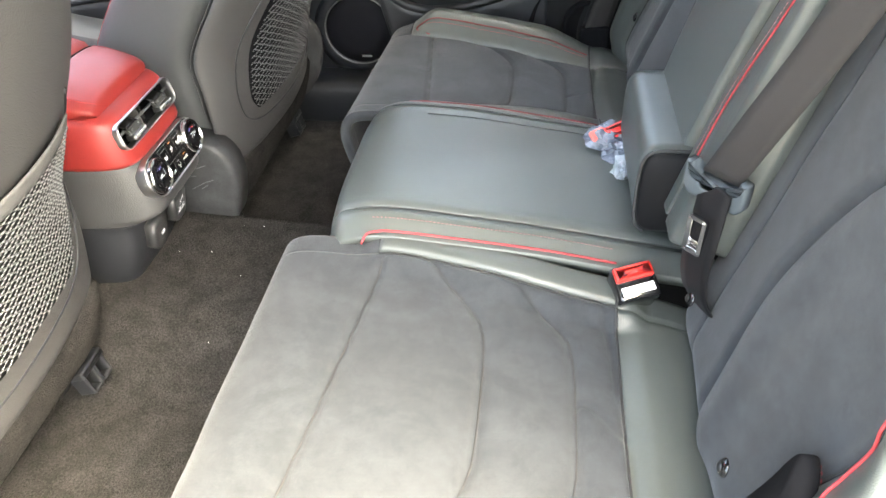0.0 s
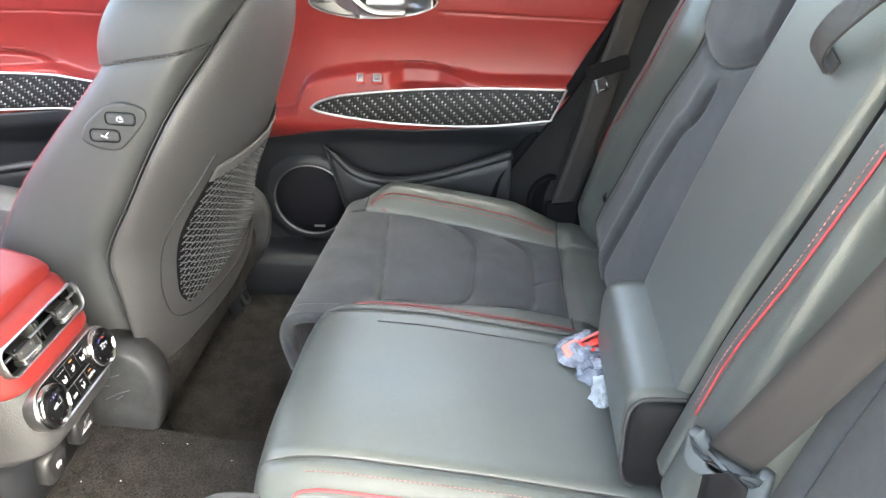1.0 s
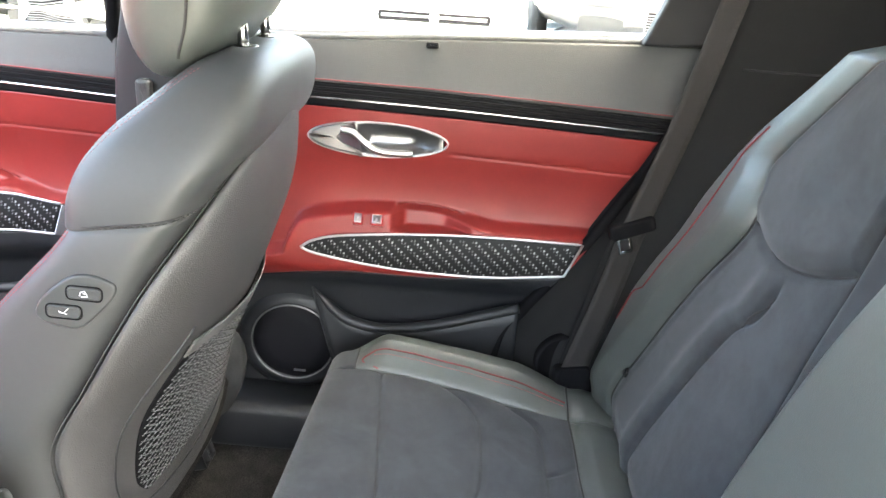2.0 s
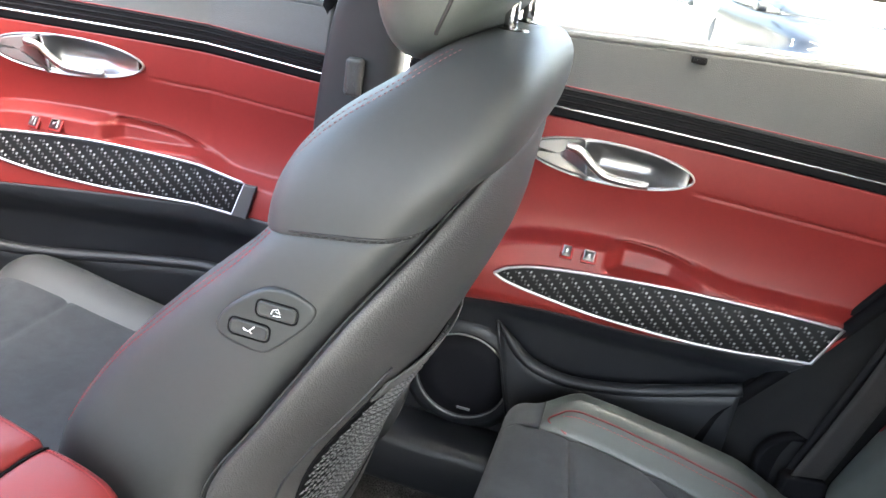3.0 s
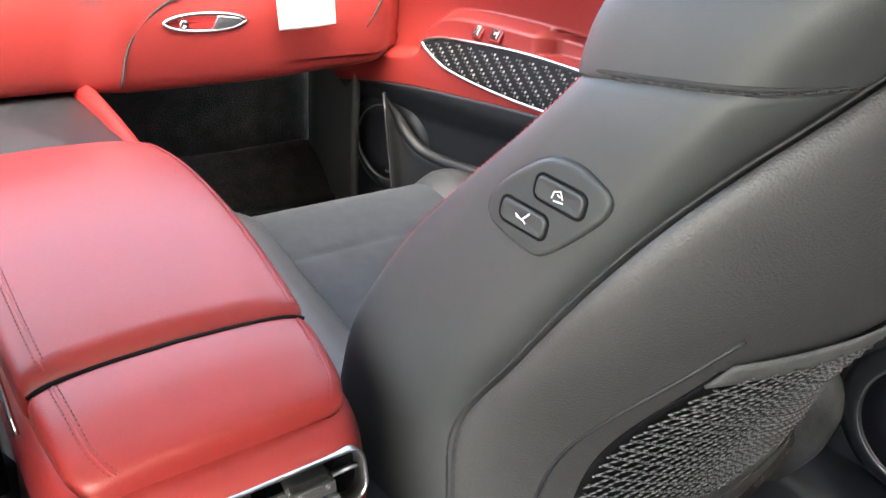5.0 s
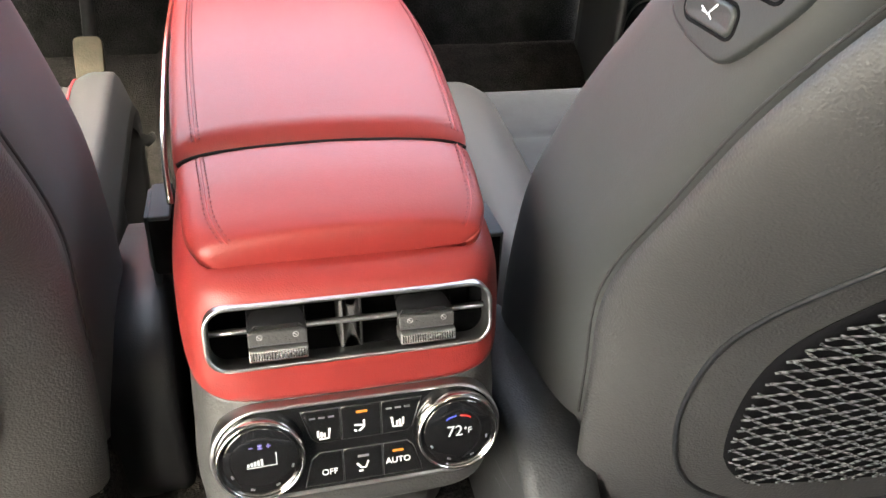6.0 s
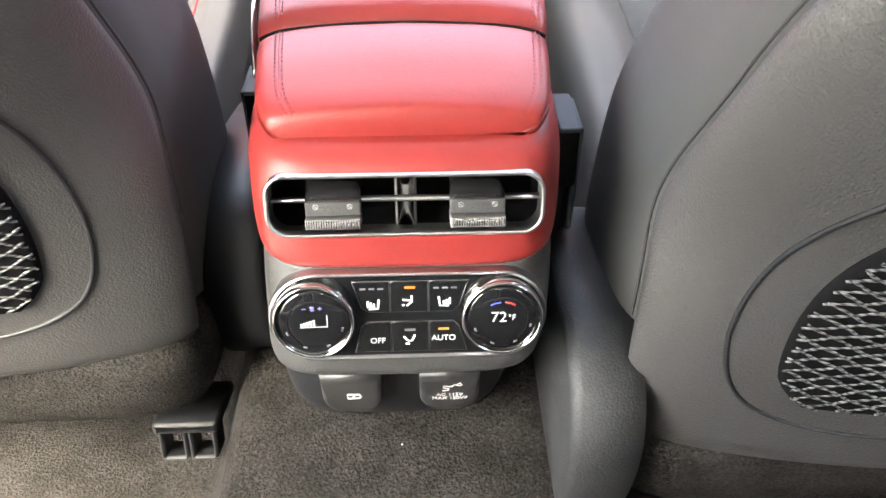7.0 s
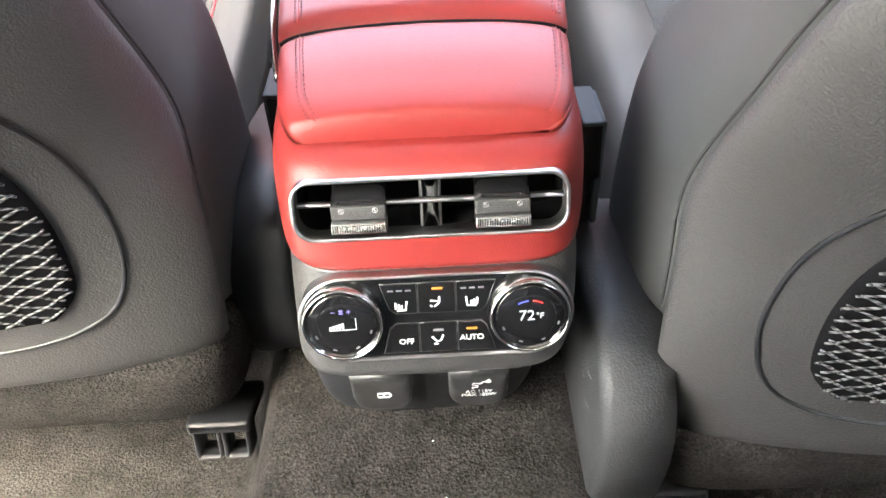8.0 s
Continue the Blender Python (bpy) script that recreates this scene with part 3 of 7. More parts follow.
def front_seat(s, dx0, dy, dz, controls):
    def tr(p):
        p = np.array(p, float)
        p[..., 0] = (p[..., 0] + dx0) * s
        p[..., 1] += dy
        p[..., 2] += dz
        return p

    seat = thing("front_car_seat", (s * (XC + dx0), 0.25 + dy, FLOOR_Z + 0.02),
                 "grey leather front seat with hard back and net pocket" if controls else
                 "grey front seat whose hard plastic back carries a net pocket", "car seat", "front seats")
    n = 72
    rings = []
    for z in np.linspace(Z_LOW[0], Z_LOW[-1], 46):
        yf, yb, w = (smooth_lerp(z, Z_LOW, t) for t in (YF_LOW, YS_LOW, W_LOW))
        r2 = ring(XC, (yf + yb) / 2, w, (yf - yb) / 2, n, 5.0)
        rings.append(np.c_[r2, z + 0.14 * (-0.012 - r2[:, 1]) * step(z, 0.56, 0.662)])
    low = loft("lower_backrest", tr(rings), LEATHER_SOFT, seat)
    rings = []
    zz = np.r_[0.658, 0.6588, 0.660, 0.6615, np.linspace(0.665, 0.80, 26), 0.806, 0.812, 0.818, 0.822, 0.825]
    for z in zz:
        yf, yb, w = (smooth_lerp(z, Z_UP, t) for t in (YF_UP, YS_UP, W_UP))
        r2 = ring(XC, (yf + yb) / 2, w, (yf - yb) / 2, n, 5.0 - 0.6 * step(z, 0.67, 0.74))
        rings.append(np.c_[r2, z + 0.14 * (-0.012 - r2[:, 1]) * step(z, 0.76, 0.66)])
    up = loft("upper_backrest", tr(rings), LEATHER_SOFT, seat)
    rings = []
    for z in np.r_[np.linspace(Z_HB[0], 0.72, 48), 0.728, 0.735, 0.742, 0.748]:
        w = smooth_lerp(z, Z_HB, W_HB)
        ys0 = smooth_lerp(z, Z_LOW + [0.72, 0.748], YS_LOW + [-0.174, -0.184]) + 0.006
        yh = smooth_lerp(z, Z_HB, YH_HB)
        r2 = ring(0, 0, 1, 1, n, 1.8)
        y = np.where(r2[:, 1] < 0, ys0 + r2[:, 1] * (ys0 - yh), ys0 + r2[:, 1] * 0.01)
        rings.append(np.c_[XC + r2[:, 0] * w, y, np.full(n, z)])
    hb = loft("hard_back", tr(rings), HARDBACK, seat, "grained grey plastic shell")
    # the seam where the shell meets the leather
    for side in (-1, 1):
        line = []
        for z in np.linspace(0.33, 0.74, 60):
            w = smooth_lerp(z, Z_HB, W_HB)
            line.append((XC + side * (w + 0.0010), smooth_lerp(z, Z_LOW + [0.72, 0.748], YS_LOW + [-0.174, -0.184]) + 0.010, z))
        tube("edge_piping", tr(line), 0.0009, SEAM, seat)
    # stitched seam between the two leather panels
    for side in (-1, 1):
        line = []
        for a in np.linspace(0.15, 0.98, 40):
            yy = -0.004 + a * (-0.136)
            c = np.clip(1 - abs((yy + 0.072) / 0.068) ** 5.0, 0, 1) ** (1 / 5.0)
            line.append((XC + side * (0.2175 * c + 0.001), yy, 0.662 + 0.14 * (-0.012 - yy)))
        tube("cross_seam", tr(line), 0.0012, SEAM, seat)
        stitches("cross_stitching", tr(line), SEAM, seat, 0.0065, 0.005, 0.0008, lift=(0, 0, -0.002))
    # red thread along the front edge of the bolsters
    for side in (-1, 1):
        for off, nm in ((0.0, "edge_stitching"), (0.006, "edge_stitching")):
            line = []
            for z in np.linspace(0.42, 0.66, 50):
                yf, yb, w = (smooth_lerp(z, Z_LOW, t) for t in (YF_LOW, YS_LOW, W_LOW))
                h = (yf - yb) / 2
                yy = yf - 0.010 - off
                c = np.clip(1 - abs((yy - (yf + yb) / 2) / h) ** 5.0, 0, 1) ** (1 / 5.0)
                line.append((XC + side * (w * c + 0.0008), yy, z + 0.14 * (-0.012 - yy) * step(z, 0.56, 0.662)))
            stitches(nm, tr(line), RED_THREAD, seat, 0.0046, 0.0030, 0.0005)
            line = []
            for z in np.linspace(0.668, 0.812, 50):
                yf, yb, w = (smooth_lerp(z, Z_UP, t) for t in (YF_UP, YS_UP, W_UP))
                h = (yf - yb) / 2
                yy = yf - 0.012 - off
                c = np.clip(1 - abs((yy - (yf + yb) / 2) / h) ** 4.4, 0, 1) ** (1 / 4.4)
                line.append((XC + side * (w * c + 0.0008), yy, z + 0.14 * (-0.012 - yy) * step(z, 0.76, 0.66)))
            stitches(nm, tr(line), PINK_THREAD, seat, 0.0050, 0.0030, 0.0005)
    # headrest with its posts and guides
    zh = [0.79, 0.80, 0.82, 0.85, 0.90, 0.96, 1.01, 1.035, 1.045]
    yf_ = [-0.075, -0.06, -0.045, -0.032, -0.028, -0.035, -0.055, -0.08, -0.11]
    yb_ = [-0.10, -0.115, -0.14, -0.165, -0.18, -0.19, -0.188, -0.178, -0.15]
    wh_ = [0.07, 0.10, 0.118, 0.125, 0.13, 0.128, 0.115, 0.095, 0.05]
    rings = []
    for z in np.linspace(0.79, 1.045, 36):
        yf, yb, w = (smooth_lerp(z, zh, t) for t in (yf_, yb_, wh_))
        r2 = ring(XC, (yf + yb) / 2, w, (yf - yb) / 2, n, 3.2)
        rings.append(np.c_[r2, z + 0.28 * (((yf + yb) / 2) - r2[:, 1]) * step(z, 0.95, 0.80)])
    head = loft("headrest", tr(rings), LEATHER, seat)
    for side in (-1, 1):
        line = []
        for z in np.linspace(0.815, 1.03, 40):
            yf, yb, w = (smooth_lerp(z, zh, t) for t in (yf_, yb_, wh_))
            h, m = (yf - yb) / 2, (yf + yb) / 2
            yy = m - 0.25 * h
            c = (1 - 0.25 ** 3.2) ** (1 / 3.2)
            line.append((XC + side * (w * c + 0.0005), yy, z + 0.28 * (m - yy) * step(z, 0.95, 0.80)))
        tube("headrest_seam", tr(line), 0.0016, SEAM, head)
        post = tube("post", tr([(XC + side * 0.045, -0.150, 0.78), (XC + side * 0.045, -0.147, 0.90)]), 0.006, CHROME, head)
        fr = Plane(tr((XC + side * 0.045, -0.152, 0.818)), (1, 0, 0), (0, 1, 0))
        lathe("post_guide", fr, (0, 0), [(0.016, -0.012), (0.016, 0.004), (0.013, 0.008), (0.007, 0.008)], GLOSS, seat, seg=20)
    # net pocket: rim, dark lining, elastic band and the net itself
    rimline = curve([(-0.152, 0.53), (-0.184, 0.47), (-0.201, 0.41), (-0.206, 0.35), (-0.19, 0.30), (-0.15, 0.277), (-0.08, 0.270), (0, 0.268)], 50)
    rimline = np.r_[rimline, (rimline * [-1, 1])[::-1][1:]]
    P3 = np.array([(XC + dx, back_y(np.clip(dx, -0.9 * smooth_lerp(z, Z_HB, W_HB), 0.9 * smooth_lerp(z, Z_HB, W_HB)), z) - 0.0005, z) for dx, z in rimline])
    tube("pocket_rim", tr(P3), 0.0016, PLASTIC, seat)

    def net_half(z):
        return smooth_lerp(z, [0.295, 0.31, 0.33, 0.38, 0.44, 0.505], [0.15, 0.166, 0.176, 0.180, 0.170, 0.146])

    zz = np.linspace(0.297, 0.50, 24)
    U = np.linspace(-1, 1, 40)
    lining = np.array([[(XC + u * net_half(z), back_y(u * net_half(z), z) - 0.0015, z) for u in U] for z in zz])
    sheet("pocket_lining", tr(lining), VOID, seat, thick=0.001)
    band = np.array([[(XC + u * net_half(z), back_y(u * net_half(z), z) - 0.0085 + 0.004 * u * u, z) for u in U] for z in np.linspace(0.488, 0.507, 5)])
    sheet("elastic_band", tr(band), BAND, seat, thick=0.002)
    v, f = [], []
    pitch, rise = 0.0215, 0.30
    rnd = random.Random(4)
    for fam in (-1, 1):
        for k in range(-32, 33):
            pts = []
            for z in np.linspace(0.299, 0.492, 150):
                h = net_half(z)
                dx = k * pitch + fam * (z - 0.395) / rise * 0.62
                wob = 0.0013 * math.sin((z * 2 * math.pi) / 0.0121 + fam)
                dx += wob
                if abs(dx) < h - 0.001:
                    pts.append((XC + dx, back_y(dx, z) - 0.0035 - 0.0035 * step(z, 0.33, 0.47) + 0.0006 * fam, z))
            if len(pts) > 4:
                a, b = tube_data(pts, 0.00085 * (1 + 0.3 * np.sin(np.arange(len(pts)) * 2.1)), 4, base=len(v))
                v += a
                f += b
    raw("net", tr(np.array(v)), f, THREAD, seat, "grey and white elastic net")
    # recliner cover on the inner side and the plain one outside
    for side in (-1, 1):
        fr = Plane(tr((XC + side * 0.260, 0, 0)), (0, side * s, 0), (0, 0, 1))
        o = curve([(0.20, 0.13), (0.10, 0.128), (0.02, 0.125), (-0.018, 0.16), (-0.034, 0.22), (-0.031, 0.262), (-0.012, 0.290), (0.02, 0.303), (0.06, 0.304), (0.14, 0.292), (0.20, 0.27), (0.215, 0.2), (0.20, 0.13)], 70)[:-1]
        o = np.c_[(o[:, 0] + dy) * side * s, o[:, 1]]
        # the driver's cover takes a darker plastic to carry the shade of its narrow gap
        cover = plate("recliner_cover", fr, o, 0.024, SCUFFED if controls else PLASTIC, seat, edge=0.007, back=0.022)
        if controls and side < 0:
            scuffs = [[(0.012, 0.262), (0.028, 0.256), (0.045, 0.255)], [(0.004, 0.236), (0.022, 0.229), (0.042, 0.218)], [(0.030, 0.243), (0.044, 0.240)], [(0.015, 0.226), (0.026, 0.219)]]
            strokes("scuff_mark", fr, [[((y + dy) * side * s, z + dz) for y, z in ln] for ln in scuffs], 0.0012, GREY_PRINT, cover, h=0.0239)
    # carpeted skirt, frame and rails
    rings = []
    for z, yb, w in ((0.140, -0.002, 0.225), (0.152, -0.010, 0.234), (0.185, -0.020, 0.240), (0.218, -0.027, 0.241), (0.230, -0.025, 0.236)):
        r2 = ring(XC, yb + 0.14, w, 0.14, n, 9)
        rings.append(np.c_[r2, np.full(n, z)])
    loft("carpet_skirt", tr(rings), CARPET, seat, "charcoal carpet trim")
    loft("seat_pan", tr([np.c_[ring(XC, 0.30, 0.19, 0.24, 40, 6), np.full(40, z)] for z in (0.10, 0.19)]), VOID, seat)
    for side in (-1, 1):
        rail = loft("seat_rail", tr([np.c_[np.full(16, XC + side * 0.177) + ring(0, 0, 0.02, 0.018, 16, 6)[:, 0], np.full(16, y),
                                           0.082 + ring(0, 0, 0.02, 0.018, 16, 6)[:, 1]] for y in np.linspace(0.055, 0.55, 10)]), PLASTIC, seat)
        HB = Plane(tr((XC + side * 0.199, 0.028, 0.078)), (1, 0, 0), (0, 0.3, 1))
        for k in (-0.0125, 0.0125):
            rim("rail_loop", HB, round_rect(0.0125, 0.019, 0.005) + [k, 0], 0.0045, 0.012, PLASTIC, rail, "black plastic loop", back=0.012)
        plate("rail_cap", HB, round_rect(0.0275, 0.006, 0.003) + [0, 0.017], 0.015, PLASTIC, rail, edge=0.003, back=0.05)
    # cushion: soft leather sides and a suede middle
    prof = curve([(0.12, 0.245), (0.25, 0.252), (0.40, 0.272), (0.51, 0.291), (0.57, 0.296), (0.597, 0.283), (0.605, 0.24), (0.59, 0.16), (0.56, 0.10)], 90)
    us = np.linspace(-0.215, 0.215, 90)
    P = np.zeros((90, 90, 3))
    for i, u in enumerate(us):
        bol = 0.016 * step(abs(u), 0.135, 0.175) - 0.05 * step(abs(u), 0.19, 0.215) ** 2
        seam = -0.004 * bell(abs(u) - 0.142, 0.004)
        top = step(prof[:, 1], 0.20, 0.24)
        z = prof[:, 1] + (bol + seam) * top - 0.004 * bell(prof[:, 0] - 0.475, 0.004) * (abs(u) < 0.142)
        P[i, :, 0], P[i, :, 1], P[i, :, 2] = XC + u, prof[:, 0], z
    k0, k1 = np.searchsorted(us, [-0.142, 0.142])
    sheet("cushion_centre", tr(P[k0:k1 + 1]), SUEDE, seat, "blue-grey suede", thick=0.02)
    sheet("cushion_bolster", tr(P[:k0 + 1]), LEATHER_SOFT, seat, thick=0.02)
    sheet("cushion_bolster", tr(P[k1:]), LEATHER_SOFT, seat, thick=0.02)
    for a, b in ((k0 - 3, 0), (k1 + 3, 0)):
        tube("cushion_piping", tr(P[a, 5:70] + [0, 0, 0.001]), 0.0014, RED_THREAD, seat)
    side_v = loft("cushion_valance", tr([np.c_[ring(XC, 0.34, 0.20, 0.215, 40, 6), np.full(40, z)] for z in (0.11, 0.235)]), PLASTIC, seat)
    if controls:
        # plate with two switches on the inner shoulder
        o3 = np.array([0.1540, -0.027, 0.589])
        fr = Plane(o3, (0.09, -0.99, 0.0), (0.06, 0.0, 1.0))
        outl = np.array([(-0.046, -0.014), (-0.034, -0.024), (-0.004, -0.031), (0.008, -0.028), (0.045, 0.010), (0.047, 0.026), (0.020, 0.036), (-0.004, 0.034), (-0.038, 0.006)]) * 0.9 + [0.0, 0.0003]
        o = np.concatenate([outl[i] + np.linspace(0, 1, 16, endpoint=False)[:, None] * (outl[(i + 1) % 9] - outl[i]) for i in range(9)])
        for _ in range(40):
            o = (np.roll(o, 1, 0) + 2 * o + np.roll(o, -1, 0)) / 4
        o = o[::2]
        base = plate("control_plate", fr, o, 0.0036, PLATE_GREY, seat, "grey plastic switch plate", edge=0.002, back=0.02)
        for c, nm in (((-0.011, -0.0075), 0), ((0.0105, 0.0125), 1)):
            d = np.array([math.cos(radians(-4)), math.sin(radians(-4))])
            e = np.array([-d[1], d[0]])
            fo = Plane(fr.at(np.array(c), 0.0036).reshape(3), fr.ex * d[0] + fr.ey * d[1], fr.ex * e[0] + fr.ey * e[1])
            ro = round_rect(0.0165, 0.0066, 0.0048)
            rim("switch_gap", fo, round_rect(0.0182, 0.0083, 0.0060), 0.0016, 0.0004, VOID, base)
            btn = plate("switch", fo, ro, 0.0016, PLATE_GREY, base, edge=0.0015, dish=0.0006)
            if nm == 0:
                ln = [[(-0.006, 0.001), (0.0, -0.0015), (0.003, 0.002), (0.006, 0.0055)], [(-0.005, -0.001), (-0.002, -0.001)], [(0.001, -0.001), (0.004, -0.003)]]
            else:
                ln = [[(-0.005, -0.003), (-0.004, 0.002), (0.001, 0.004), (0.004, -0.001)], [(-0.003, -0.004), (0.005, -0.003)], [(-0.001, 0.001), (0.002, 0.0)]]
            strokes("switch_symbol", fo, [[(x * 0.8, y * 0.8) for x, y in l2] for l2 in ln], 0.0010, ICON, btn, h=0.0014)
    return seat


front_seat(1, 0.0, 0.0, 0.0, True)
front_seat(-1, 0.010, 0.072, 0.026, False)

# ---- centre console ----
console = thing("centre_console", (0, 0.3, 0.16), "centre console in red leather and grey plastic with rear air vents", "console")


def console_skin(zs, yr, w, cx, mat, name, label="", n=96, e=9.0, y1=0.62, z0=None, z1=None):
    rings = []
    for z in np.linspace(zs[0] if z0 is None else z0, zs[-1] if z1 is None else z1, 60):
        yb, hw, c = smooth_lerp(z, zs, yr), smooth_lerp(z, zs, w), smooth_lerp(z, zs, cx)
        r2 = ring(c, (yb + y1) / 2, hw, (y1 - yb) / 2, n, e)
        # the rear face bows gently
        r2[:, 1] += 0.010 * ((r2[:, 0] - c) / hw) ** 4 * step(r2[:, 1], 0.2, yb)
        rings.append(np.c_[r2, np.full(n, z)])
    return loft(name, rings, mat, console, label)


LOWER = ([0.15, 0.17, 0.19, 0.21, 0.24, 0.272, 0.284, 0.292, 0.31, 0.34, 0.366],
         [0.085, 0.066, 0.054, 0.047, 0.04, 0.035, 0.012, -0.002, -0.002, 0.006, 0.014],
         [0.066, 0.078, 0.086, 0.090, 0.0925, 0.094, 0.0945, 0.095, 0.0955, 0.0955, 0.094],
         [-0.014, -0.014, -0.013, -0.012, -0.01, -0.006, -0.004, -0.003, -0.001, 0, 0])
lower = console_skin(*LOWER, PLASTIC_GREY, "lower_housing", "grained dark grey plastic", z0=0.2795)
# foot in darker plastic, its colour also holding the shade below the panel
socket_bay = console_skin(*LOWER, PLASTIC, "socket_bay", "black plastic foot with socket covers", z1=0.279)
upper = console_skin([0.3665, 0.371, 0.385, 0.412, 0.424, 0.431, 0.435, 0.436], [0.014, 0.012, 0.016, 0.0225, 0.027, 0.034, 0.046, 0.07],
                     [0.0945, 0.096, 0.0975, 0.097, 0.095, 0.092, 0.088, 0.08], [0, 0, 0, 0, 0, 0, 0, 0], RED, "upper_housing", "red leather cover")


def cut(ob, fr, outline, depth):
    """Sink an opening of that outline into ob."""
    c = loft("cutter", [fr.at(outline, 0.03), fr.at(outline, -depth)], VOID)
    bpy.context.view_layer.update()
    mod = ob.modifiers.new("opening", "BOOLEAN")
    mod.object, mod.operation, mod.solver = c, "DIFFERENCE", "EXACT"
    dg = bpy.context.evaluated_depsgraph_get()
    me = bpy.data.meshes.new_from_object(ob.evaluated_get(dg))
    ob.modifiers.clear()
    ob.data = me
    bpy.data.objects.remove(c)


VENT = Plane((0, 0.0220, 0.4055), (1, 0, 0), (0, 0.26, 1))
VO = round_rect(0.0785, 0.0188, 0.0125, 8)
cut(upper, VENT, inset(VO, 0.001), 0.045)
vent = rim("vent_bezel", VENT, VO, 0.0024, 0.0020, SATIN, console, "satin silver frame", back=0.012)
well = loft("vent_well", [VENT.at(inset(VO, 0.0012), -0.004), VENT.at(inset(VO, 0.0014), -0.040), VENT.at(inset(VO, 0.008), -0.041)][::-1], VOID, vent, caps=False)
plate("vent_back", VENT, inset(VO, 0.003), 0.0, VOID, vent).location = VENT.en * -0.038
tube("louvre_bar", VENT.at(np.c_[np.linspace(-0.076, 0.076, 12), np.full(12, 0.001)], -0.008), 0.0022, SATIN, vent, flat=0.7)
plate("divider", Plane(VENT.at(np.array([0.0, 0.0]), -0.012).reshape(3), VENT.ex, VENT.ey), round_rect(0.0062, 0.0182, 0.001), 0.002, PLASTIC_GREY, vent, back=0.024)
for x in (-0.0405, 0.0405):
    fr = Plane(VENT.at(np.array([x, 0.0]), -0.006).reshape(3), VENT.ex, VENT.ey)
    flap = sheet("vane", [[fr.at(np.array([u, v]), h).reshape(3) for u in np.linspace(-0.0155, 0.0155, 6)] for v, h in ((0.0175, -0.02), (0.008, -0.006), (0.001, 0.003), (-0.003, 0.005))], GLOSS, vent, thick=0.002)
    tab = plate("vane_tab", fr, round_rect(0.0155, 0.0042, 0.0012) + [0, -0.0015], 0.0075, PLASTIC_GREY, vent, edge=0.0008)
    lip = plate("tab_grip", fr, round_rect(0.0155, 0.0034, 0.0010) + [0, -0.0092], 0.0115, SATIN, tab, edge=0.0008, back=0.002)
    for k in np.linspace(-0.0145, 0.0145, 22):
        plate("rib", fr, round_rect(0.00035, 0.0022, 0.0002, 3) + [k, -0.0088], 0.0129, CHROME, lip, edge=0.0002, back=-0.011)
    for k in (-0.0095, 0.0095):
        rim("dial_mark", fr, ring(k, 0.0, 0.0017, 0.0017, 14, 2), 0.0005, 0.0079, SATIN, tab, back=-0.007)
        strokes("dial_slash", fr, [[(k - 0.0009, 0.0009), (k + 0.0009, -0.0009)]], 0.0005, SATIN, tab, h=0.0078)

# climate panel
PANEL = Plane((0, 0.0035, 0.339), (1, 0, 0), (0, 0.27, 1))
po = stadium(0.0822, 0.0287, 20)
rim("panel_ring", PANEL, po, 0.0022, 0.0042, SATIN, console, "thin chrome surround", back=0.012)
panel = plate("climate_panel", PANEL, inset(po, 0.0016), 0.0026, GLOSS, console, "gloss black control panel", edge=0.0008, back=0.012)
